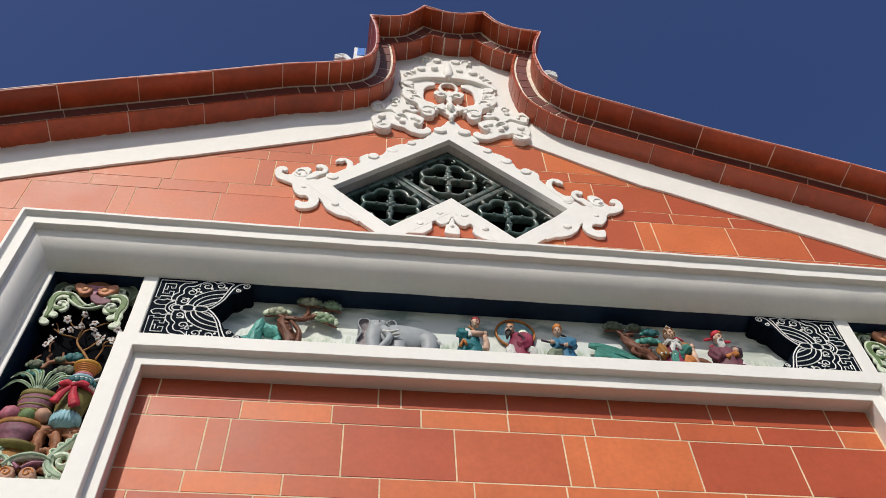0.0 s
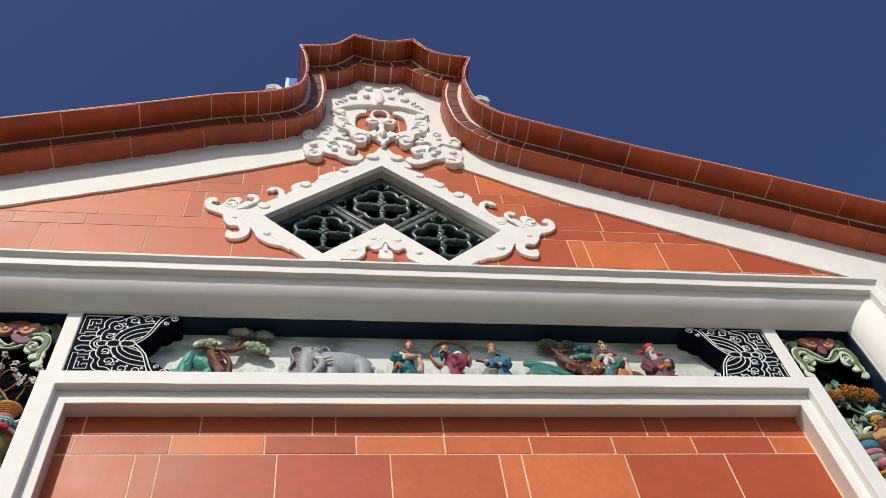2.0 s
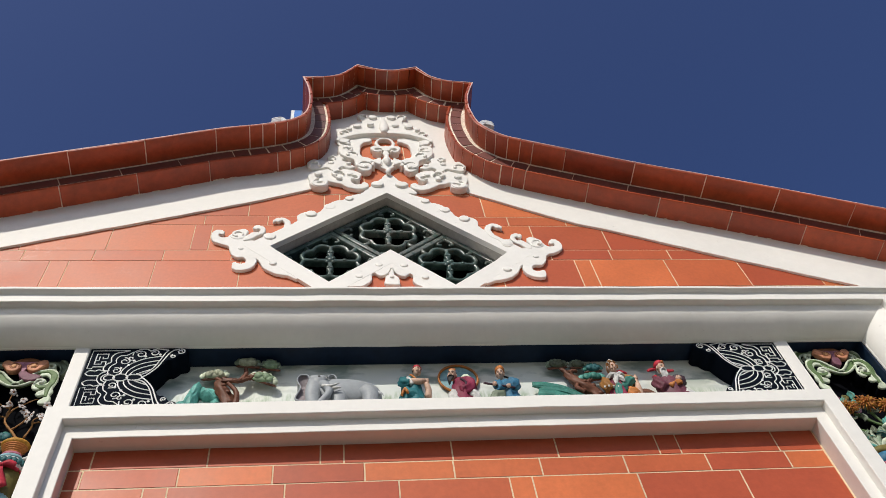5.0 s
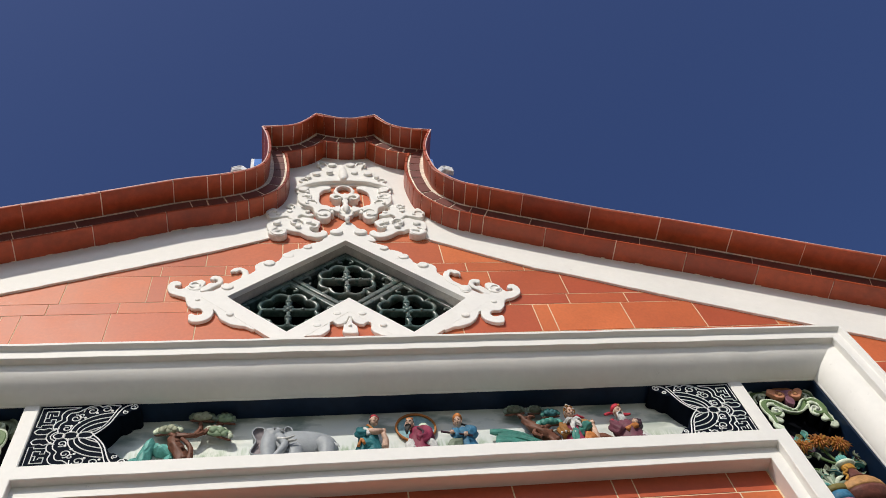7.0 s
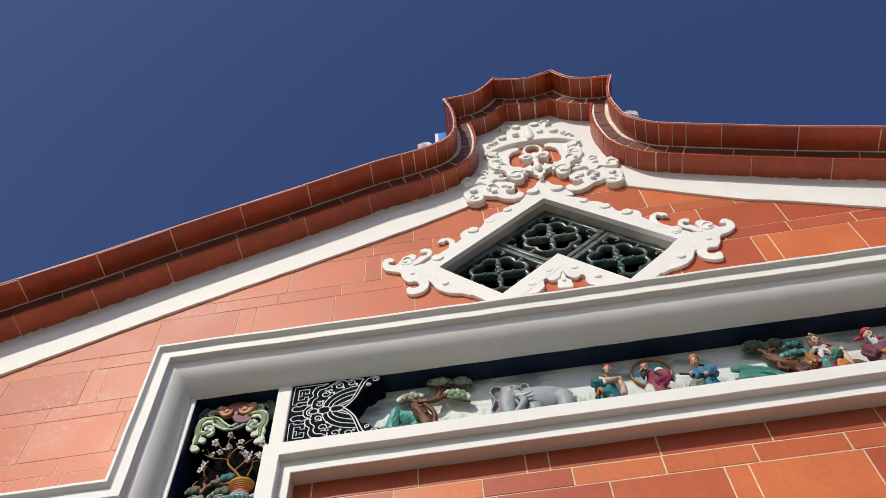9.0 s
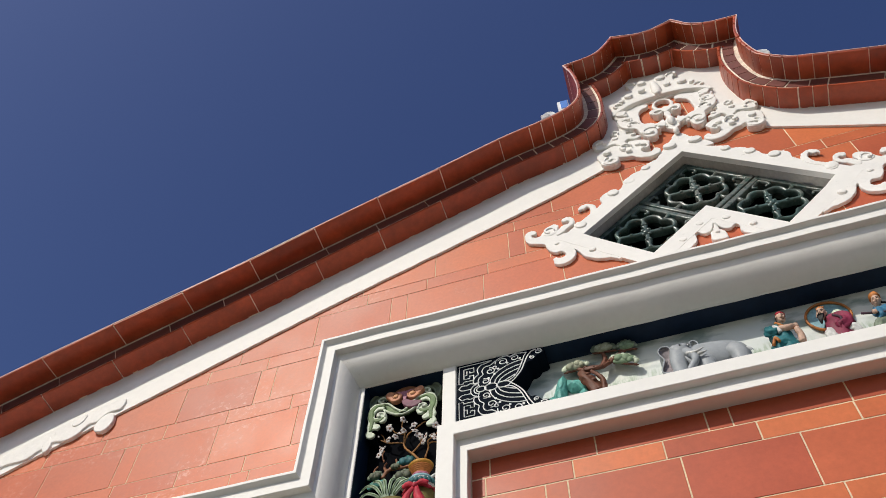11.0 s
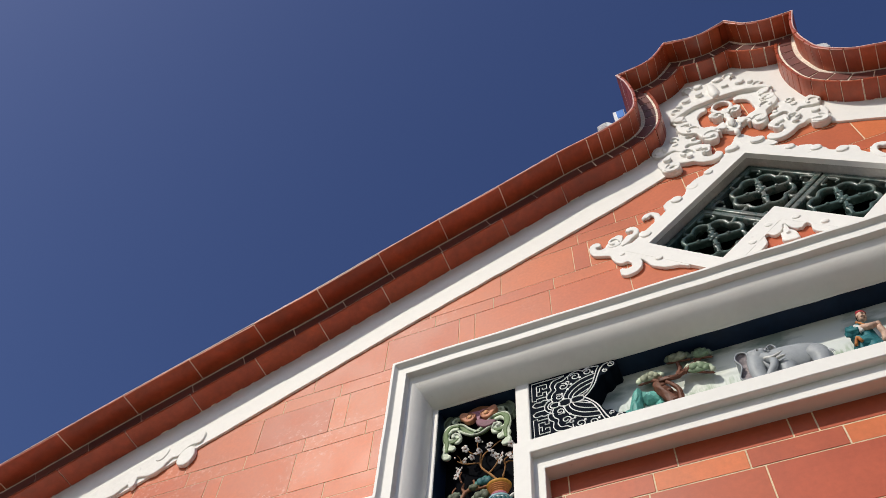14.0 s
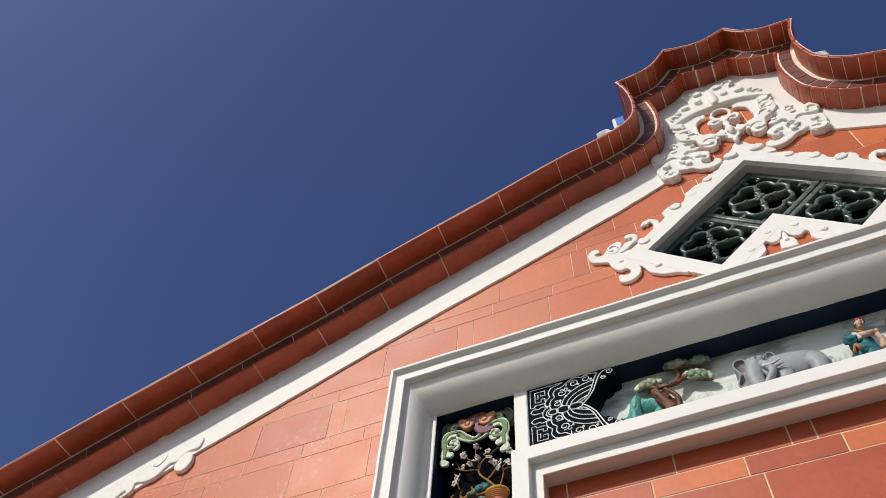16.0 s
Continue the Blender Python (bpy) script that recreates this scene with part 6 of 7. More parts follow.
def cloud_canopy(cx, tongue, up, label):
    """Scrolling leaves and a flat cloud-shaped flower under the niche's soffit."""
    c = thing("leaf_canopy", label, "leaf relief", "leaf canopies")
    part("core", slab_mesh("core", [closed_path([(cx - 0.070, 3.575), (cx, 3.600), (cx + 0.070, 3.575), (cx + 0.085, 3.530), (cx, 3.512), (cx - 0.085, 3.530)])], -0.054, -0.0205, BLACK, 0.003), c, "black core behind the flower")
    blade = [(0.060, 3.531), (0.080, 3.542), (0.099, 3.537), (0.110, 3.516), (0.112, 3.488), (0.107, 3.464), (0.111, 3.447), (0.107, 3.432), (0.112, 3.420), (0.108, 3.404), (0.096, 3.396), (0.083, 3.399), (0.081, 3.411),
             (0.092, 3.423), (0.089, 3.432), (0.076, 3.428), (0.067, 3.435), (0.069, 3.447), (0.083, 3.456), (0.078, 3.463), (0.064, 3.454), (0.051, 3.460), (0.047, 3.476), (0.052, 3.494), (0.058, 3.509)]
    for s in (1, -1):
        F = lambda pts: [(cx - s * p[0], *p[1:]) for p in pts]
        scroll_limb(F([(0.024, 3.586), (0.054, 3.594), (0.090, 3.592), (0.108, 3.572), (0.105, 3.540)]), [0.006, 0.016, 0.022, 0.020, 0.010], -0.056, c, "grey-green back leaf", (PINE_GREY, LEAF_GREY) if cx < 0 else (LEAF, LEAF_PALE))
        part("curl", Builder().ribbon(F(spiral(0.074, 3.564, 0.014, 160, -1.0, 0.25, 18)), [0.003 + 0.006 * math.sin(math.pi * (i + 3) / 21) for i in range(19)], -0.066, -0.05, 0, 0.002).mesh("curl", LEAF_PALE), c, "whitish curl")
        scroll_limb(F([(-0.010, 3.482), (0.014, 3.487), (0.034, 3.502), (0.056, 3.524), (0.082, 3.533)]), [0.010, 0.018, 0.022, 0.026, 0.022], -0.070, c, "green leaf limb with pale edges", (LEAF, LEAF_PALE), deep=0.010)
        hole = F([(0.057, 3.493), (0.063, 3.509), (0.077, 3.512), (0.089, 3.500), (0.088, 3.485), (0.080, 3.479), (0.082, 3.491), (0.074, 3.501), (0.065, 3.499)])
        part("backing", slab_mesh("backing", [widened(closed_path(F(blade)), -0.002)], -0.068, -0.0205, BLACK), c, "black side of the leaf")
        leaf = part("leaf", slab_mesh("leaf", [closed_path(F(blade)), closed_path(hole)], -0.076, -0.067, LEAF_PALE, 0.0035, 3), c, "scalloped leaf with whitish edges")
        part("vein", Builder().ribbon(smooth_path(F([(0.056, 3.524), (0.080, 3.530), (0.098, 3.514), (0.100, 3.486), (0.094, 3.460), (0.097, 3.424)]), 5), [0.006 + 0.013 * math.sin(math.pi * (i + 1) / 28) for i in range(26)], -0.0785, -0.072, 0, 0.003).mesh("vein", LEAF), leaf, "green heart of the leaf")
        part("vein", Builder().ribbon(smooth_path(F([(0.096, 3.476), (0.086, 3.468), (0.070, 3.466), (0.058, 3.474)]), 5), [0.004 + 0.010 * math.sin(math.pi * (i + 1) / 18) for i in range(16)], -0.0775, -0.072, 0, 0.002).mesh("vein", LEAF), leaf, "green heart of the leaf")
        part("curl", Builder().tube([(x, -0.077, z) for x, z in smooth_path(F([(0.052, 3.476), (0.057, 3.489), (0.066, 3.494), (0.075, 3.490), (0.075, 3.481), (0.068, 3.481)]), 4)], [0.0024 + 0.0034 * i / 20 for i in range(21)], 0, 8).mesh("curl", CREAM), leaf, "whitish curl")

    def both(half):
        """A closed outline from its eastern half, top to bottom."""
        half = [(0.006 + 0.90 * (x - 0.006), 3.555 + 0.90 * (z - 3.555) + up) for x, z in half]
        return closed_path([(cx + x, z) for x, z in half] + [(cx + 0.012 - x, z) for x, z in reversed(half) if x > 0.0065])
    flower = part("flower", slab_mesh("flower", [both([(0.006, 3.602), (0.032, 3.596), (0.052, 3.582), (0.060, 3.566), (0.046, 3.548), (0.006, 3.540)])], -0.070, -0.050, OCHRE_RED, 0.003, 2), c, "brownish flower back")
    part("heart", slab_mesh("heart", [both([(0.006, 3.574), (0.030, 3.576), (0.052, 3.570), (0.040, 3.552), (0.016, 3.546), (0.010, 3.522), (0.006, 3.518)])], -0.0745, -0.060, MAUVE_PALE, 0.002, 2), flower, "mauve heart of the flower")
    for k in (-1, 1):
        G = lambda pts: [(cx + 0.006 + 0.90 * k * x, 3.555 + 0.90 * (z - 3.555) + up) for x, z in pts]
        wing = part("petal", slab_mesh("petal", [closed_path(G([(0.008, 3.552), (0.018, 3.564), (0.034, 3.568), (0.050, 3.578), (0.064, 3.577), (0.070, 3.563), (0.063, 3.550), (0.054, 3.540), (0.046, 3.529), (0.031, 3.525), (0.016, 3.531)]))], -0.080, -0.062, PEACH_RED, 0.0035, 3), flower, "orange-brown curled petal")
        part("curl", Builder().ribbon(G(spiral(0.030, 3.548, 0.016, 200, -0.95, 0.55, 20)), [0.0015 + 0.0022 * math.sin(math.pi * (i + 1) / 22) for i in range(21)], -0.0812, -0.075, 0, 0.001).mesh("curl", OCHRE_RED), wing)
        part("boss", Builder().disc(cx + 0.006 + k * 0.027, 3.549 + up, 0.0078, -0.0835, -0.07, 0, 0.003, 14).mesh("boss", RUST_PALE), wing, "pale orange boss")
    part("tongue", slab_mesh("tongue", [closed_path([(cx + x, z + up) for x, z in tongue])], -0.077, -0.055, MAUVE, 0.003, 2), flower, "mauve tongue")
    c.location = (0, 0, 0.007)
    return c


cloud_canopy(-1.1175, [(-0.002, 3.528), (0.014, 3.532), (0.030, 3.521), (0.052, 3.516), (0.064, 3.505), (0.044, 3.491), (0.020, 3.494), (0.004, 3.508)], 0.002, "green scrolling leaves with a mauve and orange flower atop the niche")
cloud_canopy(1.3845, [(-0.006, 3.535), (0.006, 3.540), (0.018, 3.532), (0.018, 3.512), (0.010, 3.500), (0.0, 3.500), (-0.010, 3.512)], 0.010, "green scrolling leaves with a mauve and orange flower atop the niche")

# base scrolls
def leaf_plinth(cx):
    """Scrolls at the foot of the niche: two pale green limbs with toothed leaves, a mauve bow, peach curls."""
    p = thing("leaf_plinth", "pale green scroll plinth at the foot of the niche", "leaf relief", "leaf plinths")
    part("bed", Builder().box((cx - 0.115, -0.060, 2.8645), (cx + 0.115, -0.0205, 2.905), 0, 0.004).mesh("bed", PINE_GREY), p)
    for s in (-1, 1):
        F = lambda pts: [(cx + s * q[0], *q[1:]) for q in pts]
        leaf_stroke(F([(0.066, 2.934), (0.044, 2.946), (0.012, 2.950), (-0.020, 2.938), (-0.040, 2.914)]) if s > 0 else F([(0.066, 2.934), (0.050, 2.944), (0.036, 2.936), (0.020, 2.914)]), [0.006, 0.012, 0.018, 0.016, 0.012], -0.080 - 0.002 * s, (LEAF_MIST, LEAF_PALE), p, "pale green scroll band")
        leaf_stroke(F([(0.100, 3.008), (0.088, 2.990), (0.072, 2.968), (0.060, 2.944), (0.064, 2.918), (0.086, 2.898), (0.108, 2.888)]), [0.010, 0.018, 0.022, 0.022, 0.024, 0.024, 0.016], -0.078, (LEAF_MIST, LEAF_PALE), p, "toothed green leaf",
                    F([(0.100, 3.014, 0.009), (0.088, 2.998, 0.009), (0.074, 2.984, 0.010), (0.060, 2.966, 0.009), (0.076, 2.892, 0.010)]))
        part("curl", Builder().ribbon(F(spiral(0.092, 2.932, 0.024, 150, -1.1, 0.25, 22)), [0.012 - 0.005 * i / 22 for i in range(23)], -0.086, -0.05, 0, 0.003).mesh("curl", LEAF_PALE), p, "white curl")
        part("peach_curl", Builder().disc(cx + s * 0.024, 2.897, 0.019, -0.080, -0.05, 0, 0.005, 18).mesh("peach_curl", PEACH), p, "peach curl")
        part("peach_spiral", Builder().ribbon(F(spiral(0.024, 2.897, 0.013, 0, 1.2, 0.2, 16)), 0.0045, -0.083, -0.07, 0, 0.002).mesh("peach_spiral", RUST), p, "orange spiral")
        leaf_stroke(F([(0.050, 2.932), (0.024, 2.930), (0.004, 2.914)]), [0.006, 0.016, 0.012], -0.074, (MAUVE_PALE, MAUVE), p, "mauve bow")
    return p


leaf_plinth(-1.105)
leaf_plinth(1.390)

# root stand and vase with plum blossom
rs = Builder()
for pts, r in (([(-1.094, 2.93), (-1.092, 2.97), (-1.098, 3.01), (-1.102, 3.05)], 0.017), ([(-1.058, 2.93), (-1.056, 2.97), (-1.052, 3.01), (-1.066, 3.05)], 0.016), ([(-1.018, 2.93), (-1.024, 2.99), (-1.020, 3.03), (-1.040, 3.055)], 0.015),
               ([(-1.112, 3.052), (-1.085, 3.062), (-1.045, 3.064), (-1.010, 3.056)], 0.016), ([(-1.096, 2.985), (-1.074, 3.000), (-1.056, 2.990)], 0.010), ([(-1.060, 3.030), (-1.036, 3.010), (-1.020, 3.024)], 0.010)):
    cloth(rs, [(x, -0.056, z) for x, z in pts], [r, r * 0.75, r * 0.95], 0, 5, 0.26, 6.0, 0.8, 14, 5)
part("root_stand", rs.mesh("root_stand", OCHRE_RED), label="gnarled ochre root stand carrying the vase", category="stand").location = (0.003, 0, -0.018)

vase = thing("flower_vase", "glazed vase with orange ribbed neck and red bow", "vase", at=(0, 0, 0))
VX, VY = -1.053, -0.062
part("body", Builder().lathe([(0.024, 3.078), (0.034, 3.100), (0.037, 3.130), (0.041, 3.165), (0.043, 3.190)], (VX, VY, 0), n=24, squash=0.75).mesh("body", OLIVE), vase)
part("shoulder", Builder().lathe([(0.0432, 3.190), (0.0440, 3.202), (0.0390, 3.220), (0.0285, 3.236), (0.021, 3.243)], (VX, VY, 0), n=24, squash=0.75).mesh("shoulder", WHITE), vase, "white glazed shoulder")
scallop = Builder()
for i in range(11):
    a = math.pi * (1.0 + (i + 0.5) / 11)
    scallop.ball((VX + 0.0415 * math.cos(a), VY + 0.0315 * math.sin(a), 3.209), (0.0085, 0.006, 0.010), 0, 10, 7)
part("scallops", scallop.mesh("scallops", TEAL_DARK), vase, "teal scalloped band")
part("collar", Builder().lathe([(0.0345, 3.226), (0.0372, 3.228), (0.0300, 3.239), (0.0265, 3.240)], (VX, VY, 0), n=24, squash=0.76).mesh("collar", SKYBLUE), vase, "sky blue collar")
part("ruff", Builder().lathe([(0.0225, 3.240), (0.0262, 3.243), (0.0250, 3.250), (0.0215, 3.252)], (VX, VY, 0), n=24, squash=0.76).mesh("ruff", PINK), vase, "pink ruff")
neck = [(0.0195, 3.250)]
for i in range(5):
    r = 0.0205 + 0.0026 * i
    neck += [(r, 3.2525 + 0.0052 * i), (r + 0.0022, 3.2545 + 0.0052 * i), (r + 0.0002, 3.2570 + 0.0052 * i)]
part("neck", Builder().lathe(neck, (VX, VY, 0), n=24, squash=0.78).mesh("neck", RUST), vase, "orange ribbed neck")
part("mouth", Builder().lathe([(0.0300, 3.276), (0.0355, 3.280), (0.0365, 3.285), (0.0340, 3.289), (0.0260, 3.286), (0.0200, 3.278)], (VX, VY, 0), n=24, squash=0.78).mesh("mouth", GOLD), vase, "gold flared mouth")
lotus = Builder()
for i in range(13):
    a = math.pi * (0.95 + 1.1 * i / 12)
    turn = Matrix.Rotation(a - 1.5 * math.pi, 3, 'Z')
    lotus.ball((VX + 0.033 * math.cos(a), VY + 0.027 * math.sin(a), 3.092), (0.0075, 0.005, 0.018), 0, 8, 7, turn)
part("lotus_foot", lotus.lathe([(0.020, 3.068), (0.033, 3.076), (0.036, 3.090), (0.030, 3.100)], (VX, VY, 0), n=22, squash=0.8).mesh("lotus_foot", SKYBLUE), vase, "sky blue lotus foot")
for s in (-1, 1):
    ear_pts = smooth_path([(VX + s * 0.030, VY - 0.004, 3.230), (VX + s * 0.052, VY - 0.006, 3.238), (VX + s * 0.056, VY - 0.006, 3.218), (VX + s * 0.044, VY - 0.004, 3.204)], 4)
    part("handle", Builder().tube(ear_pts, 0.0045, 0, 8).mesh("handle", WHITE), vase, "white loop handle")
bow = Builder()
bow.tube([(VX + 0.0440 * math.cos(t), VY + 0.034 * math.sin(t), 3.186 + 0.003 * math.sin(3 * t)) for t in [2 * math.pi * i / 22 for i in range(22)]], 0.0050, closed=True)
for s in (-1, 1):
    cloth(bow, [(VX, VY - 0.038, 3.180), (VX + s * 0.018, VY - 0.042, 3.188), (VX + s * 0.036, VY - 0.036, 3.184)], [0.005, 0.0085, 0.006], 0, 4, 0.2, 1.0, 0.6, 12, 4)
cloth(bow, [(VX - 0.004, VY - 0.040, 3.176), (VX - 0.018, VY - 0.044, 3.150), (VX - 0.030, VY - 0.042, 3.118)], [0.005, 0.009, 0.011], 0, 4, 0.22, 1.0, 0.5, 12, 4)
cloth(bow, [(VX + 0.004, VY - 0.040, 3.176), (VX + 0.010, VY - 0.046, 3.145), (VX + 0.024, VY - 0.044, 3.108)], [0.005, 0.010, 0.013], 0, 4, 0.22, 1.0, 0.5, 12, 4)
bow.ball((VX, VY - 0.042, 3.180), (0.008, 0.006, 0.008), 0, 10, 7)
part("bow", bow.mesh("bow", CRIMSON), vase, "crimson bow")

plum = thing("plum_branch", "ochre plum branch with small white blossoms in the vase", "branch", at=(0, 0, 0))
vase.location = (0.003, 0, -0.024)
PX = -1.12
twigs = ([(0.066, 3.282), (0.046, 3.310), (0.025, 3.336), (0.013, 3.358), (0.010, 3.384), (0.012, 3.414), (-0.001, 3.446), (0.004, 3.476)], [(0.012, 3.366), (0.022, 3.398), (0.048, 3.416), (0.070, 3.434), (0.084, 3.440)],
         [(0.010, 3.372), (-0.014, 3.384), (-0.035, 3.392), (-0.052, 3.404), (-0.062, 3.428), (-0.074, 3.444)], [(0.006, 3.410), (-0.020, 3.428), (-0.036, 3.452)], [(-0.035, 3.392), (-0.050, 3.400), (-0.068, 3.414)],
         [(0.080, 3.290), (0.088, 3.330), (0.086, 3.358), (0.104, 3.376), (0.116, 3.402)], [(0.040, 3.318), (0.062, 3.345), (0.068, 3.372), (0.056, 3.396)], [(0.088, 3.345), (0.100, 3.352), (0.112, 3.350)])
for tw in twigs:
    p = smooth_path([(PX + x, -0.055 - 0.008 * math.sin(30 * x), z) for x, z in tw], 4)
    big = 0.0042 if tw is twigs[0] else 0.0027
    part("twig", Builder().tube(p, [big - (big - 0.0013) * i / (len(p) - 1) + 0.0005 * math.sin(i * 2.0) for i in range(len(p))], n=7).mesh("twig", OCHRE), plum)
blossoms = []
for k in range(3):
    bb = Builder()
    for q in range(5):
        a = 2 * math.pi * q / 5
        tilt = Matrix.Rotation(-a, 3, 'Y') @ Matrix.Rotation(0.5 - 0.2 * k, 3, 'Z')
        bb.ball((0.0070 * math.cos(a), -0.001 * (q % 2), 0.0070 * math.sin(a)), (0.0046, 0.0014, 0.0043), 0, 8, 6, tilt)
    bb.ball((0, -0.0015, 0), (0.0024, 0.0016, 0.0024), 1, 8, 6)
    blossoms.append(bb.mesh("blossom", [BLOSSOM, OCHRE_RED]))
spots = ((0.007, 3.460), (-0.036, 3.440), (-0.030, 3.424), (-0.035, 3.388), (-0.011, 3.389), (0.006, 3.396), (0.012, 3.413), (0.045, 3.423), (0.050, 3.393), (0.066, 3.371), (0.077, 3.345), (0.085, 3.361), (0.102, 3.368), (-0.052, 3.347), (-0.056, 3.324), (0.056, 3.384),
         (0.112, 3.350), (0.114, 3.396))
for k, (x, z) in enumerate(spots):
    o = part("blossom", blossoms[k % 3], plum)
    o.location = (PX + x, -0.068 - 0.004 * (k % 3), z)
    o.rotation_euler = (random.uniform(-0.6, 0.6), random.uniform(0, 3), random.uniform(-0.6, 0.6))
bud_mesh = Builder().ball((0, 0, 0), (0.0026, 0.0026, 0.0036), 0, 8, 6).mesh("blossom_bud", BLOSSOM)
for x, z in ((0.003, 3.479), (0.084, 3.442), (-0.075, 3.446), (-0.070, 3.416), (-0.040, 3.455), (0.117, 3.405), (0.018, 3.452), (0.030, 3.424), (-0.062, 3.372), (-0.046, 3.368)):
    o = part("blossom_bud", bud_mesh, plum)
    o.location = (PX + x, -0.062, z)
cloth_bark = Builder()
for pts, r in (([(-1.169, 3.255), (-1.158, 3.276), (-1.140, 3.284), (-1.112, 3.281), (-1.085, 3.284)], 0.0065), ([(-1.158, 3.278), (-1.166, 3.296), (-1.160, 3.312)], 0.0048), ([(-1.135, 3.284), (-1.128, 3.300), (-1.132, 3.318)], 0.0045), ([(-1.190, 3.262), (-1.196, 3.290), (-1.186, 3.305)], 0.0036), ([(-1.168, 3.318), (-1.176, 3.345), (-1.170, 3.362)], 0.0026)):
    cloth(cloth_bark, [(x, -0.052, z) for x, z in pts], [r, r * 0.8, r * 0.6], 0, 5, 0.2, 5.0, 0.8, 10, 4)
part("low_branch", cloth_bark.mesh("low_branch", OCHRE_RED), plum, "red-brown lower branch")
for x, z, w, h, mt, edge in ((-1.097, 3.300, 0.056, 0.028, TEAL_DARK, ROCK_DARK), (-1.183, 3.232, 0.050, 0.028, ROCK_DARK, ROCK), (-1.190, 3.268, 0.044, 0.030, PINE_OLIVE, PINE_GREY), (-1.104, 3.250, 0.058, 0.030, PINE_OLIVE, PINE_GREY), (-1.131, 3.288, 0.034, 0.022, PINE_OLIVE, OCHRE)):
    part("leaf_pad", pad(Builder(), (x - w / 2, z - h * 0.4), (x + w / 2, z - h * 0.4), h, -0.060, 0, 1, None, 5).mesh("leaf_pad", [mt, edge]), plum)

pot = thing("plant_pot", "mauve banded glazed pot with pale striped leaves", "plant pot", at=(0, 0, 0))
part("pot", Builder().lathe([(0.030, 3.078), (0.040, 3.10), (0.044, 3.125), (0.044, 3.140)], (-1.140, -0.056, 0), n=20, squash=0.6).mesh("pot", MAUVE), pot)
for z0, r0 in ((3.092, 0.0385), (3.108, 0.0425), (3.128, 0.0450)):
    part("stripe", Builder().lathe([(r0 - 0.003, z0 - 0.004), (r0 + 0.0012, z0 - 0.002), (r0 + 0.0012, z0 + 0.002), (r0 - 0.003, z0 + 0.004)], (-1.140, -0.056, 0), n=20, squash=0.6).mesh("stripe", OLIVE), pot, "olive stripe")
part("rim", Builder().lathe([(0.0445, 3.140), (0.047, 3.146), (0.047, 3.156), (0.030, 3.158)], (-1.140, -0.056, 0), n=20, squash=0.6).mesh("rim", OLIVE), pot, "olive rim")
for dx, rise, drop in ((-0.085, 0.030, 0.034), (-0.072, 0.050, 0.020), (-0.040, 0.062, 0.004), (-0.012, 0.060, 0.0), (0.022, 0.058, 0.0), (0.050, 0.058, 0.006), (0.078, 0.050, 0.012), (0.090, 0.036, 0.020)):
    y = -0.066 - random.uniform(0, 0.012)
    pts = smooth_path([(-1.140 + dx * 0.1, y, 3.152), (-1.140 + dx * 0.45, y - 0.006, 3.156 + rise * 0.8), (-1.140 + dx * 0.8, y - 0.008, 3.156 + rise), (-1.140 + dx * 1.1, y - 0.008, 3.156 + rise - drop)], 5)
    n = len(pts) - 1
    blade = Builder()
    cloth(blade, pts[::1], [0.002, 0.0052, 0.0060, 0.0045, 0.001], 0, 2, 0.1, 0.0, 0.35, 10, 1)
    leaf = part("leaf", blade.mesh("leaf", LEAF_MIST), pot)
    part("midrib", Builder().tube([(x, yy - 0.0016, z) for x, yy, z in pts[2:-2]], 0.0016, 0, 5).mesh("midrib", LEAF), leaf, "dark green midrib")

bowl = thing("fruit_bowl", "mauve footed bowl with an ochre rim on a plate", "bowl", at=(0, 0, 0))
part("bowl", Builder().lathe([(0.030, 2.990), (0.026, 3.000), (0.040, 3.015), (0.050, 3.038)], (-1.152, -0.060, 0), n=20, squash=0.6).mesh("bowl", MAUVE), bowl)
part("rim", Builder().lathe([(0.0505, 3.038), (0.054, 3.042), (0.054, 3.052), (0.040, 3.054)], (-1.152, -0.060, 0), n=20, squash=0.6).mesh("rim", OCHRE), bowl, "ochre rim")
part("plate", Builder().lathe([(0.040, 2.968), (0.056, 2.976), (0.056, 2.984), (0.035, 2.990)], (-1.145, -0.060, 0), n=20, squash=0.6).mesh("plate", OLIVE), bowl, "olive plate")
part("foot", Builder().lathe([(0.045, 2.912), (0.038, 2.94), (0.040, 2.968)], (-1.145, -0.056, 0), n=16, squash=0.5).mesh("foot", OCHRE), bowl)
for x, z, r, mt, nm, lab in ((-1.184, 3.078, 0.026, PINK, "peach", "pink glazed peach in the fruit bowl"), (-1.141, 3.074, 0.024, LEAF, "melon", "green glazed melon in the fruit bowl"), (-1.106, 3.080, 0.022, PEACH, "pear", "buff glazed pear beside the fruit bowl")):
    b = Builder()
    b.lathe([(0.004, -r), (r * 0.75, -r * 0.75), (r, -0.1 * r), (r * 0.85, r * 0.45), (r * 0.45, r * 0.85), (0.003, r * 1.15)], (x, -0.066, z), n=16)
    part(nm, b.mesh(nm, mt), label=lab, category="fruit", group="niche fruit")

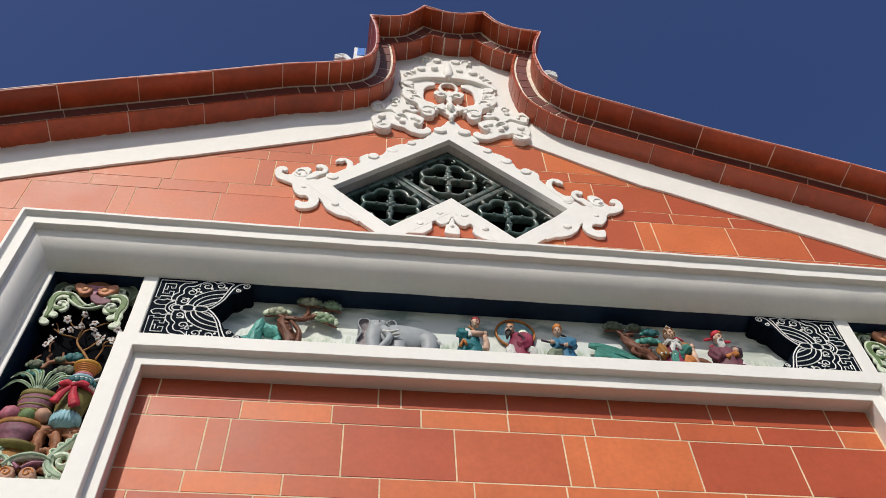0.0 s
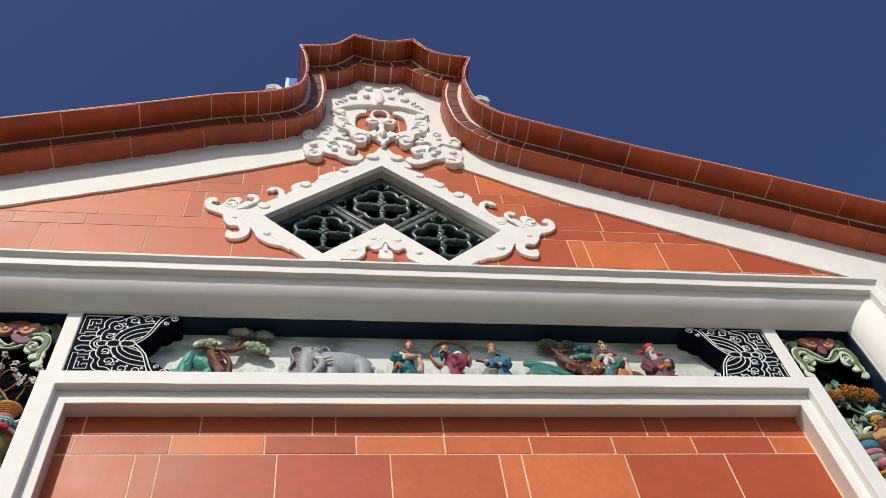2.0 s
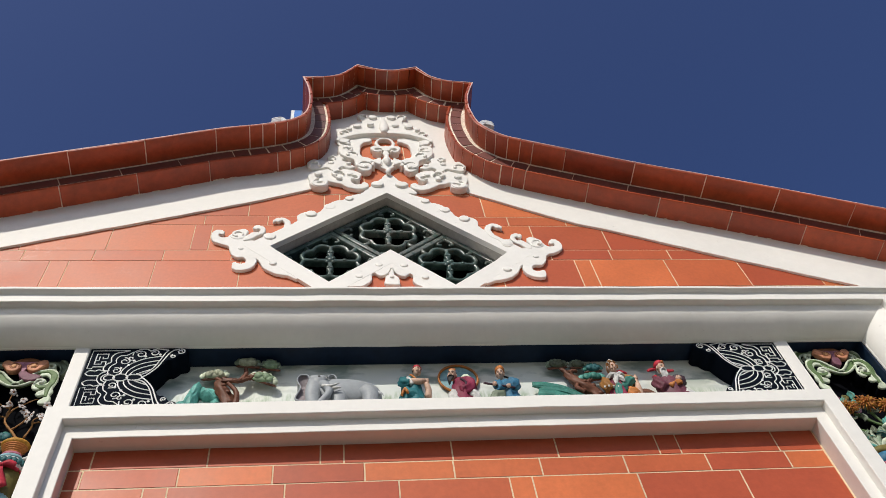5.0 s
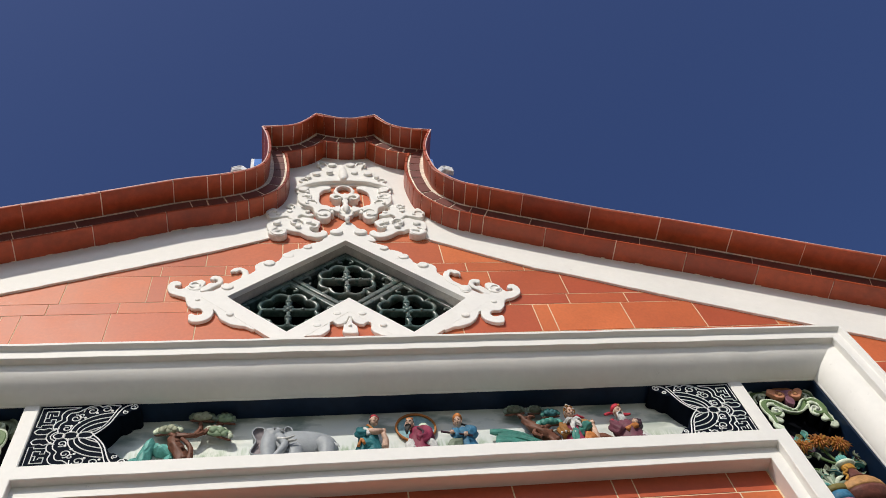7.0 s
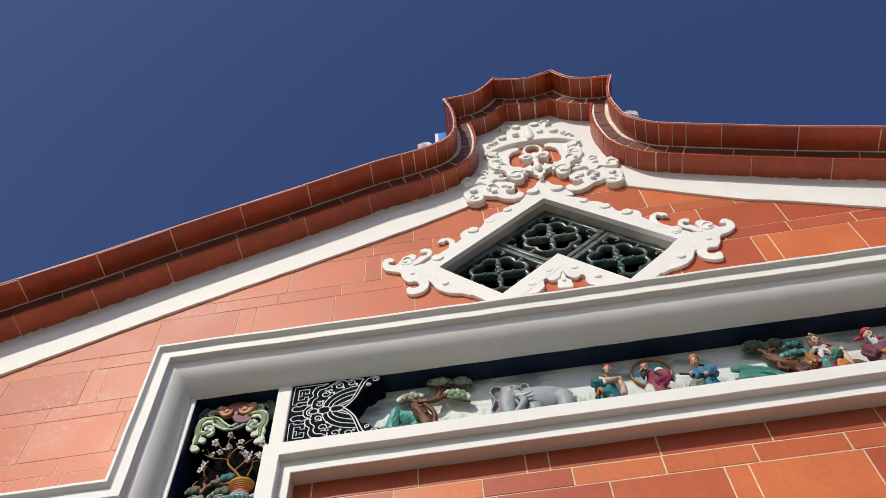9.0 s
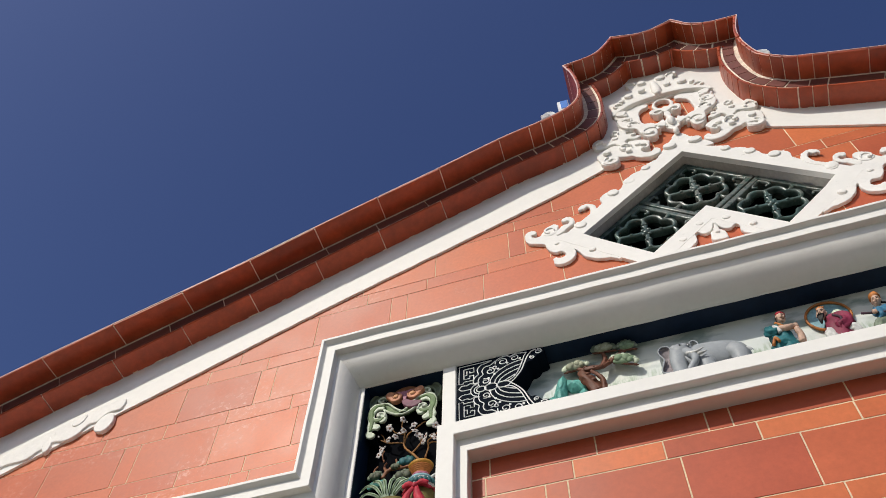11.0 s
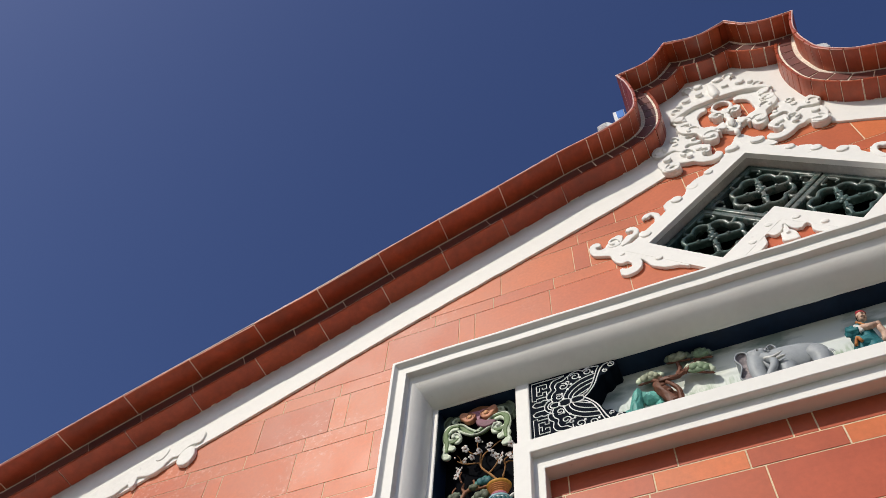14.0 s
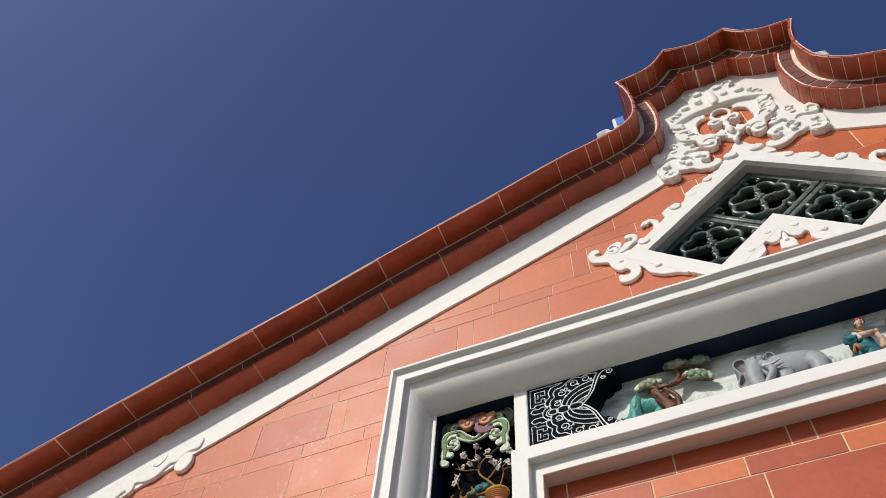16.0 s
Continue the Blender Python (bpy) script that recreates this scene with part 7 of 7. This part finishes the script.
# eastern niche: chrysanthemum vase
vase2 = thing("flower_vase", "round brown glazed vase with a pale lip and gold handle", "vase", at=(0, 0, 0))
UX, UY = 1.418, -0.064
part("foot", Builder().lathe([(0.030, 3.030), (0.034, 3.040), (0.024, 3.062), (0.019, 3.078), (0.022, 3.094)], (UX, UY, 0), n=24, squash=0.65).mesh("foot", LEAF_GREY), vase2, "pale grey-green foot")
part("base", Builder().lathe([(0.020, 3.092), (0.042, 3.098), (0.055, 3.110), (0.063, 3.128), (0.0655, 3.138)], (UX, UY, 0), n=26, squash=0.60).mesh("base", BROWN_RED), vase2, "dark red lower body")
part("body", Builder().lathe([(0.0658, 3.138), (0.0668, 3.146), (0.064, 3.160), (0.056, 3.172), (0.046, 3.180)], (UX, UY, 0), n=26, squash=0.60).mesh("body", OCHRE_PALE), vase2, "tan glazed belly")
part("shoulder", Builder().lathe([(0.0442, 3.182), (0.034, 3.191), (0.025, 3.204), (0.0200, 3.222)], (UX, UY, 0), n=24, squash=0.65).mesh("shoulder", BROWN_RED), vase2, "dark red shoulder")
part("neck", Builder().lathe([(0.0200, 3.222), (0.0220, 3.226), (0.0200, 3.231), (0.0220, 3.236), (0.0200, 3.242)], (UX, UY, 0), n=24, squash=0.7).mesh("neck", GOLD), vase2, "gold neck band")
part("lip", Builder().lathe([(0.021, 3.242), (0.030, 3.247), (0.0325, 3.252), (0.029, 3.256), (0.023, 3.254), (0.018, 3.248)], (UX, UY, 0), n=24, squash=0.7).mesh("lip", LEAF_PALE), vase2, "pale lip")
crownlet = Builder()
for i in range(7):
    a = math.pi * (0.9 + 1.2 * i / 6)
    crownlet.ball((UX + 0.013 * math.cos(a), UY + 0.010 * math.sin(a), 3.268), (0.006, 0.004, 0.015), 0, 8, 7)
part("leaf_crown", crownlet.mesh("leaf_crown", ROCK), vase2, "turquoise leaf crown in the mouth")
grip = Builder().tube(smooth_path([(UX - 0.018, UY - 0.018, 3.222), (UX - 0.034, UY - 0.022, 3.218), (UX - 0.030, UY - 0.024, 3.204), (UX - 0.046, UY - 0.022, 3.196), (UX - 0.040, UY - 0.024, 3.184), (UX - 0.052, UY - 0.020, 3.172)], 4), [0.0026 + 0.0016 * abs(math.sin(0.8 * i)) for i in range(21)])
part("handle", grip.mesh("handle", GOLD), vase2, "gold knotted handle")


def chrysanthemum(x, z, r, label):
    """A shaggy flower head that leans out and up: thin petals of uneven length round a dark heart."""
    c = thing("chrysanthemum", label, "flower", "chrysanthemums", (x, -0.07, z))
    c.location = (0, 0, 0)
    b = Builder()
    for i in range(92):
        a = 2 * math.pi * i * 0.381966
        lift = (i + 0.5) / 92
        ln = r * random.uniform(0.75, 1.15)
        dx, dz = math.cos(a) * math.sqrt(lift), math.sin(a) * math.sqrt(lift) * 0.8 + 0.22
        dy = -math.sqrt(max(0.0, 1 - lift)) * 0.7
        p0, p1 = (x + 0.25 * r * dx, -0.062 + 0.2 * r * dy, z + 0.25 * r * dz), (x + 0.72 * ln * dx, -0.066 + 0.72 * ln * dy, z + 0.72 * ln * dz)
        p2 = (x + ln * dx, -0.066 + 0.90 * ln * dy + 0.004, z + ln * dz - 0.10 * r)
        b.tube([p0, p1, p2], [0.0013, 0.0021, 0.0007], i % 3 // 2, 5)
    part("petals", b.mesh("petals", [RUST, GOLD]), c)
    part("heart", Builder().ball((x, -0.064, z), (r * 0.30, 0.010, r * 0.30), 0, 10, 7).mesh("heart", OCHRE_RED), c)
    part("stem", Builder().tube(smooth_path([(x, -0.06, z), (x + (UX - x) * 0.5, -0.054, (z + 3.25) / 2), (UX, -0.058, 3.25)], 3), 0.004).mesh("stem", LEAF), c)


for x, z, r in ((1.320, 3.322, 0.040), (1.384, 3.338, 0.046), (1.442, 3.322, 0.044)):
    chrysanthemum(x, z, r, "shaggy orange glazed chrysanthemum standing in the brown vase")
spray = thing("leaf_spray", "dark and pale glazed leaves round the chrysanthemums", "leaves")
for k in range(40):
    x, z = random.uniform(1.285, 1.505), random.uniform(3.200, 3.325)
    if k < 6:
        x, z = 1.300 + 0.010 * k, random.uniform(3.345, 3.372)
    an = random.uniform(0, 2 * math.pi)
    ln = random.uniform(0.022, 0.036)
    y = -0.050 - random.uniform(0, 0.026)
    pts = smooth_path([(x, z), (x + 0.5 * ln * math.cos(an), z + 0.5 * ln * math.sin(an)), (x + ln * math.cos(an + 0.5), z + ln * math.sin(an + 0.5))], 5)
    m = len(pts) - 1
    lf = Builder()
    wide = random.uniform(0.010, 0.017)
    left, right, ridge = [], [], []
    for i, (px, pz) in enumerate(pts):
        (ax, az), (bx, bz) = pts[max(0, i - 1)], pts[min(m, i + 1)]
        d = math.hypot(bx - ax, bz - az) or 1
        w = 0.5 * wide * math.sin(math.pi * (i + 0.3) / (m + 0.6)) ** 0.8 * (1 + 0.14 * math.sin(2.6 * i))
        nx, nz = -(bz - az) / d, (bx - ax) / d
        left.append((px + nx * w, y + 0.004, pz + nz * w))
        right.append((px - nx * w, y - 0.005, pz - nz * w))
        ridge.append((px, y - 0.004, pz))
    rows = left + ridge + right
    q = m + 1
    faces = [(r * q + i, r * q + i + 1, (r + 1) * q + i + 1, (r + 1) * q + i) for r in (0, 1) for i in range(m)]
    under = [(px, py + 0.003, pz) for px, py, pz in rows]
    lf.add(rows + under, faces + [tuple(i + 3 * q for i in fc) for fc in faces] + [(r * q + i, r * q + i + 1, r * q + i + 1 + 3 * q, r * q + i + 3 * q) for r in (0, 2) for i in range(m)])
    lf.tube([(px, py - 0.001, pz) for px, py, pz in ridge], [0.0012] * q, 1, 5)
    tone = (PINE_DARK, PINE_OLIVE, TEAL_DARK, LEAF_GREY, PINE_OLIVE, PLUM, ROCK_DARK, LEAF_MIST)[k % 8] if k >= 6 else ROCK
    part("leaf", lf.mesh("leaf", [tone, LEAF_GREY]), spray)
sprigs = Builder()
for pts in ([(1.415, 3.26), (1.400, 3.32), (1.372, 3.39)], [(1.410, 3.26), (1.370, 3.30), (1.318, 3.365)], [(1.405, 3.25), (1.350, 3.245), (1.305, 3.26)], [(1.430, 3.26), (1.470, 3.28), (1.500, 3.26)]):
    sprigs.tube(smooth_path([(x, -0.050, z) for x, z in pts], 3), 0.0035, 0)
part("stalks", sprigs.mesh("stalks", LEAF), spray, "green stalks")
for x, z, mt in ((1.296, 3.398, OLIVE), (1.322, 3.392, MAUVE), (1.352, 3.396, OLIVE)):
    bud = Builder()
    for q in range(6):
        a = 2 * math.pi * q / 6
        bud.ball((x + 0.007 * math.cos(a), -0.046, z + 0.006 * math.sin(a)), (0.0060, 0.004, 0.0060), 0, 8, 6)
    part("small_flower", bud.mesh("small_flower", mt), spray, "dull small flower")
jar = thing("covered_jar", "olive, blue and pink striped glazed jar with pale leaves", "jar", at=(0, 0, 0))
JX = 1.335
for z0, r0, z1, r1, mt, nm, lab in ((3.040, 0.024, 3.066, 0.034, PINE_GREY, "body", "grey-green lower body"), (3.066, 0.034, 3.088, 0.039, LEAF_GREY, "stripe", "grey stripe"), (3.088, 0.039, 3.108, 0.040, PINK, "stripe", "pink stripe"),
                                    (3.108, 0.040, 3.142, 0.037, BLUE, "stripe", "blue stripe"), (3.142, 0.039, 3.162, 0.041, OLIVE, "rim", "olive rim")):
    part(nm, Builder().lathe([(0.86 * r0, z0), (0.86 * (r0 + r1) / 2 + 0.0005, (z0 + z1) / 2), (0.86 * r1, z1), (0.86 * r1 - 0.010, z1 + 0.0005)], (JX, -0.060, 0), n=22, squash=0.65).mesh(nm, mt), jar, lab)
for a, ln, mt in ((150, 0.060, LEAF_PALE), (120, 0.075, LEAF_GREY), (95, 0.070, LEAF_PALE), (68, 0.065, LEAF_MIST), (42, 0.055, LEAF_PALE), (165, 0.045, ROCK), (20, 0.045, LEAF_GREY)):
    an = radians(a)
    pts = smooth_path([(JX, -0.062, 3.158), (JX + 0.5 * ln * math.cos(an), -0.070, 3.162 + 0.75 * ln * math.sin(an)), (JX + ln * math.cos(an), -0.076, 3.158 + ln * math.sin(an))], 3)
    tuft = Builder()
    cloth(tuft, pts, [0.003, 0.0060, 0.0070, 0.0050, 0.001], 0, 2, 0.1, 0.0, 0.35, 10, 1)
    part("leaf", tuft.mesh("leaf", mt), jar, "pale green leaf")
for x, z, r, mt, nm, lab in ((1.326, 3.044, 0.021, PINK, "peach", "pink glazed peach before the striped jar"), (1.362, 3.030, 0.020, GOLD, "apricot", "golden glazed apricot before the striped jar")):
    part(nm, Builder().lathe([(0.004, -r), (r * 0.75, -r * 0.75), (r, -0.1 * r), (r * 0.85, r * 0.45), (r * 0.45, r * 0.85), (0.003, r * 1.1)], (x, -0.086, z), n=16).mesh(nm, mt), label=lab, category="fruit", group="niche fruit")
tray = thing("fruit_bowl", "golden footed tray with fruit under the striped jar", "bowl", at=(0, 0, 0))
part("tray", Builder().lathe([(0.030, 3.002), (0.058, 3.008), (0.060, 3.016), (0.030, 3.022)], (1.345, -0.072, 0), n=22, squash=0.55).mesh("tray", GOLD), tray)
part("foot", Builder().lathe([(0.034, 2.905), (0.026, 2.95), (0.032, 3.002)], (1.345, -0.066, 0), n=16, squash=0.55).mesh("foot", MAROON), tray, "dark red foot")
part("jar_stand", Builder().lathe([(0.024, 3.020), (0.022, 3.030), (0.024, 3.041)], (1.335, -0.060, 0), n=16, squash=0.6).mesh("jar_stand", MAROON), tray, "dark red stand")
st = Builder()
for x in (1.392, 1.425, 1.462):
    cloth(st, [(x, -0.062, 2.905), (x + 0.006, -0.064, 2.965), (x - 0.004, -0.062, 3.036)], [0.016, 0.011, 0.014], 0, 5, 0.26, 6.0, 0.8, 14, 5)
part("root_stand", st.mesh("root_stand", OCHRE_RED), label="gnarled ochre root stand carrying the brown vase", category="stand")

# ---- ridge ornaments behind the crown, placed to the camera's view on hidden tall panels ----
BLUE_TILE = material("blue_white_glaze", (0.10, 0.24, 0.62), rough=0.2, bump=0.05)
WHITE_TILE = material("white_glaze", (0.82, 0.83, 0.84), rough=0.2, bump=0.05)
for s, x0, zt in ((-1, -0.418, 5.835), (1, 0.505, 5.86)):
    r = thing("ridge_ornament", "white and blue ceramic ornament showing behind the crown", "roof ornament", "ridge ornaments", (x0, 0.12, 4.9))
    r.location = (0, 0, 0)
    part("panel", Builder().box((x0 - 0.030, 0.10, 4.80), (x0 + 0.030, 0.14, zt), 0, 0.004).mesh("panel", WHITE_TILE), r)
    part("inlay", Builder().box((x0 - 0.012, 0.096, zt - 0.10), (x0 + 0.026, 0.1, zt - 0.012), 0, 0.001).mesh("inlay", BLUE_TILE), r, "blue inlay")
    b = Builder()
    for k in range(3):
        pts = smooth_path([(x0 + s * 0.03, zt - 0.16 - 0.02 * k), (x0 + s * 0.075, zt - 0.085 - 0.022 * k), (x0 + s * 0.125, zt - 0.105 - 0.024 * k)], 4)
        b.ribbon(pts, 0.012, 0.105 - 0.002 * k, 0.13, 0, 0.003)
    part("wing", b.mesh("wing", WHITE_TILE), r)

# ---- wall tiles, each its own piece ----
BAND_ALL = smooth_path(BAND, 3) + [(-0.3, 4.95), (-0.15, 5.28), (0.2, 5.28), (0.33, 4.95)] + smooth_path(BAND_E, 3)
BIG_W, SLIM_W, PERIOD, SMALL_W = 0.2990, 0.064, 0.961, 0.2425
GAP = 0.0042


def clip(poly, a, b, c):
    """The part of a convex outline where a*x + b*z <= c."""
    out = []
    for i, p in enumerate(poly):
        q = poly[(i + 1) % len(poly)]
        dp, dq = a * p[0] + b * p[1] - c, a * q[0] + b * q[1] - c
        if dp <= 0:
            out.append(p)
        if dp * dq < 0:
            t = dp / (dp - dq)
            out.append((p[0] + (q[0] - p[0]) * t, p[1] + (q[1] - p[1]) * t))
    return out


firing = random.Random(11)


def toned(ob, deep=None):
    """Each tile comes out of the kiln in a tone of its own, save the panel's top row, darkened for the lip's shade;
    deep picks it, from 0 (dark red) to 1 (bright orange).
    """
    t = firing.random() if deep is None else deep
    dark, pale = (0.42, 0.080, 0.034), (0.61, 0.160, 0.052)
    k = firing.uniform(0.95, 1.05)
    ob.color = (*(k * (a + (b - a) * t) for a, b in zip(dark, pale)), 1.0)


def lay(poly, parent, front=0.0, deep=None):
    if len(poly) < 3:
        return
    w = max(p[0] for p in poly) - min(p[0] for p in poly)
    h = max(p[1] for p in poly) - min(p[1] for p in poly)
    if w < 0.008 or h < 0.008:
        return
    y = random.uniform(-0.0006, 0.0004)
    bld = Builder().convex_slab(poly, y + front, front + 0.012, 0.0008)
    toned(part("tile", bld.mesh("tile", TILE), parent), deep)


def lozenge_cut(poly, reach):
    """Splits an outline along the lozenge, and keeps what lies outside it or in its open lower quarter."""
    if all(abs(x) + abs(z - ZC) > reach + 0.25 for x, z in poly):
        return [poly]
    back = LOZ.inverted()
    keep, rest = [], [((back @ Vector((x, 0, z))).x, (back @ Vector((x, 0, z))).z) for x, z in poly]
    for sx, sz in ((1, 1), (-1, 1), (1, -1), (-1, -1)):
        if len(rest) < 3:
            break
        keep.append(clip(rest, -sx, -sz, -(reach + sz * ZC)))
        rest = clip(rest, sx, sz, reach + sz * ZC)
    if len(rest) >= 3:
        rest = clip(rest, 1, 1, ZC - 0.03)
        rest = clip(rest, -1, 1, ZC - 0.03) if len(rest) >= 3 else []
        keep.append(rest)
    return [askew(k) for k in keep if len(k) >= 3]


def gable_row(z0, z1, joints):
    for xa, xb in zip(joints, joints[1:]):
        lean, g = 0.0095, GAP / 2 * (0.68 if xb < -0.45 else 1.0)
        poly = [(x, z + lean * x) for x, z in ((xa + g, z0 + g), (xb - g, z0 + g), (xb - g, z1 - g), (xa + g, z1 - g))]
        top = max(at_x(BAND_ALL, x) for x in (xa, (xa + xb) / 2, xb))
        if z0 > top + 0.03:
            continue
        if xa > -1.33 and xb < 1.60 and z1 < 3.70:
            continue
        if xb < -3.0 or xa > 2.7:
            continue
        pieces = lozenge_cut(poly, RD + 0.03)
        if len(pieces) == 1:
            lay(pieces[0], wall, 0.0, firing.uniform(0.32, 0.78) if xb < 0.3 else None)
        elif pieces:
            bld, y = Builder(), random.uniform(-0.0006, 0.0004)
            for piece in pieces:
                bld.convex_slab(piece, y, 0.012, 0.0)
            toned(part("tile", bld.mesh("tile", TILE), wall))


def big_joints(start, lo, hi):
    out, x = [], start - PERIOD * math.ceil((start - lo) / PERIOD)
    while x < hi + PERIOD:
        out += [x, x + SLIM_W, x + SLIM_W + BIG_W, x + SLIM_W + 2 * BIG_W]
        x += PERIOD
    return out


def small_joints(start, lo, hi, step=SMALL_W):
    x = start - step * math.ceil((start - lo) / step)
    out = []
    while x < hi + step:
        out.append(x)
        x += step
    return out


SMALL_STARTS = {-2: -0.61, -1: -0.728, 0: -0.845, 1: -1.70, 2: -1.561, 3: -1.44, 4: -1.32, 5: -1.2}
for k in range(-5, 5):
    top = 4.236 - 0.2515 * k
    gable_row(top - 0.1815, top, big_joints(0.695 if k % 2 == 0 else -0.757, -3.3, 2.8))
    gable_row(top, top + 0.070, small_joints(SMALL_STARTS.get(k, -0.6), -3.3, 2.8))

PX0, PX1 = -0.916, 1.1910
part("panel_bed", Builder().box((-0.93, -0.0190, 0.0), (1.21, 0.0, 3.36)).mesh("panel_bed", MORTAR), wall, "cream mortar bed")
BIG_A = [-1.160, -0.862, -0.564, -0.266, -0.2025, 0.097, 0.397, 0.695, 0.7585, 1.058, 1.357]
BIG_B = [-1.012, -0.7136, -0.6533, -0.3567, -0.0581, 0.2415, 0.3047, 0.6023, 0.9019, 1.1995]
panel_rows = ((3.2073, 3.3793, BIG_A), (3.1421, 3.2073, [-1.1185 + 0.2427 * i for i in range(11)]),
              (2.9691, 3.1421, BIG_B), (2.9038, 2.9691, [-0.9815 + 0.2417 * i for i in range(10)]),
              (2.7318, 2.9038, BIG_A), (2.6665, 2.7318, [-0.9232 + 0.2427 * i for i in range(10)]), (2.4935, 2.6665, BIG_B))
panel_rows = list(panel_rows)
PANEL_FIRE = {(2.9691, -0.0581): 0.35, (2.9691, 0.2415): 0.95, (2.9691, 0.3047): 0.95, (2.9691, 0.6023): 0.05, (2.9691, 0.9019): 0.0, (3.1421, 0.8232): 0.2, (3.1421, 1.0659): 0.75, (3.1421, 0.3378): 0.6, (3.1421, 0.5805): 0.5}
for k in range(1, 11):
    for z0, z1, joints in ((2.4282, 2.4935, [-1.04 + 0.2427 * i for i in range(11)]), (2.2562, 2.4282, BIG_A if k % 2 else BIG_B)):
        if z0 - 0.2373 * (k - 1) > 0.02:
            panel_rows.append((z0 - 0.2373 * (k - 1), z1 - 0.2373 * (k - 1), [x + 0.06 * (k % 3) * (z1 - z0 < 0.1) for x in joints]))
for z0, z1, joints in panel_rows:
    for xa, xb in zip(joints, joints[1:]):
        xa, xb = max(xa, PX0), min(xb, PX1)
        if xb - xa > 0.02:
            # top row set dark: the shade under the lip is put into its colour
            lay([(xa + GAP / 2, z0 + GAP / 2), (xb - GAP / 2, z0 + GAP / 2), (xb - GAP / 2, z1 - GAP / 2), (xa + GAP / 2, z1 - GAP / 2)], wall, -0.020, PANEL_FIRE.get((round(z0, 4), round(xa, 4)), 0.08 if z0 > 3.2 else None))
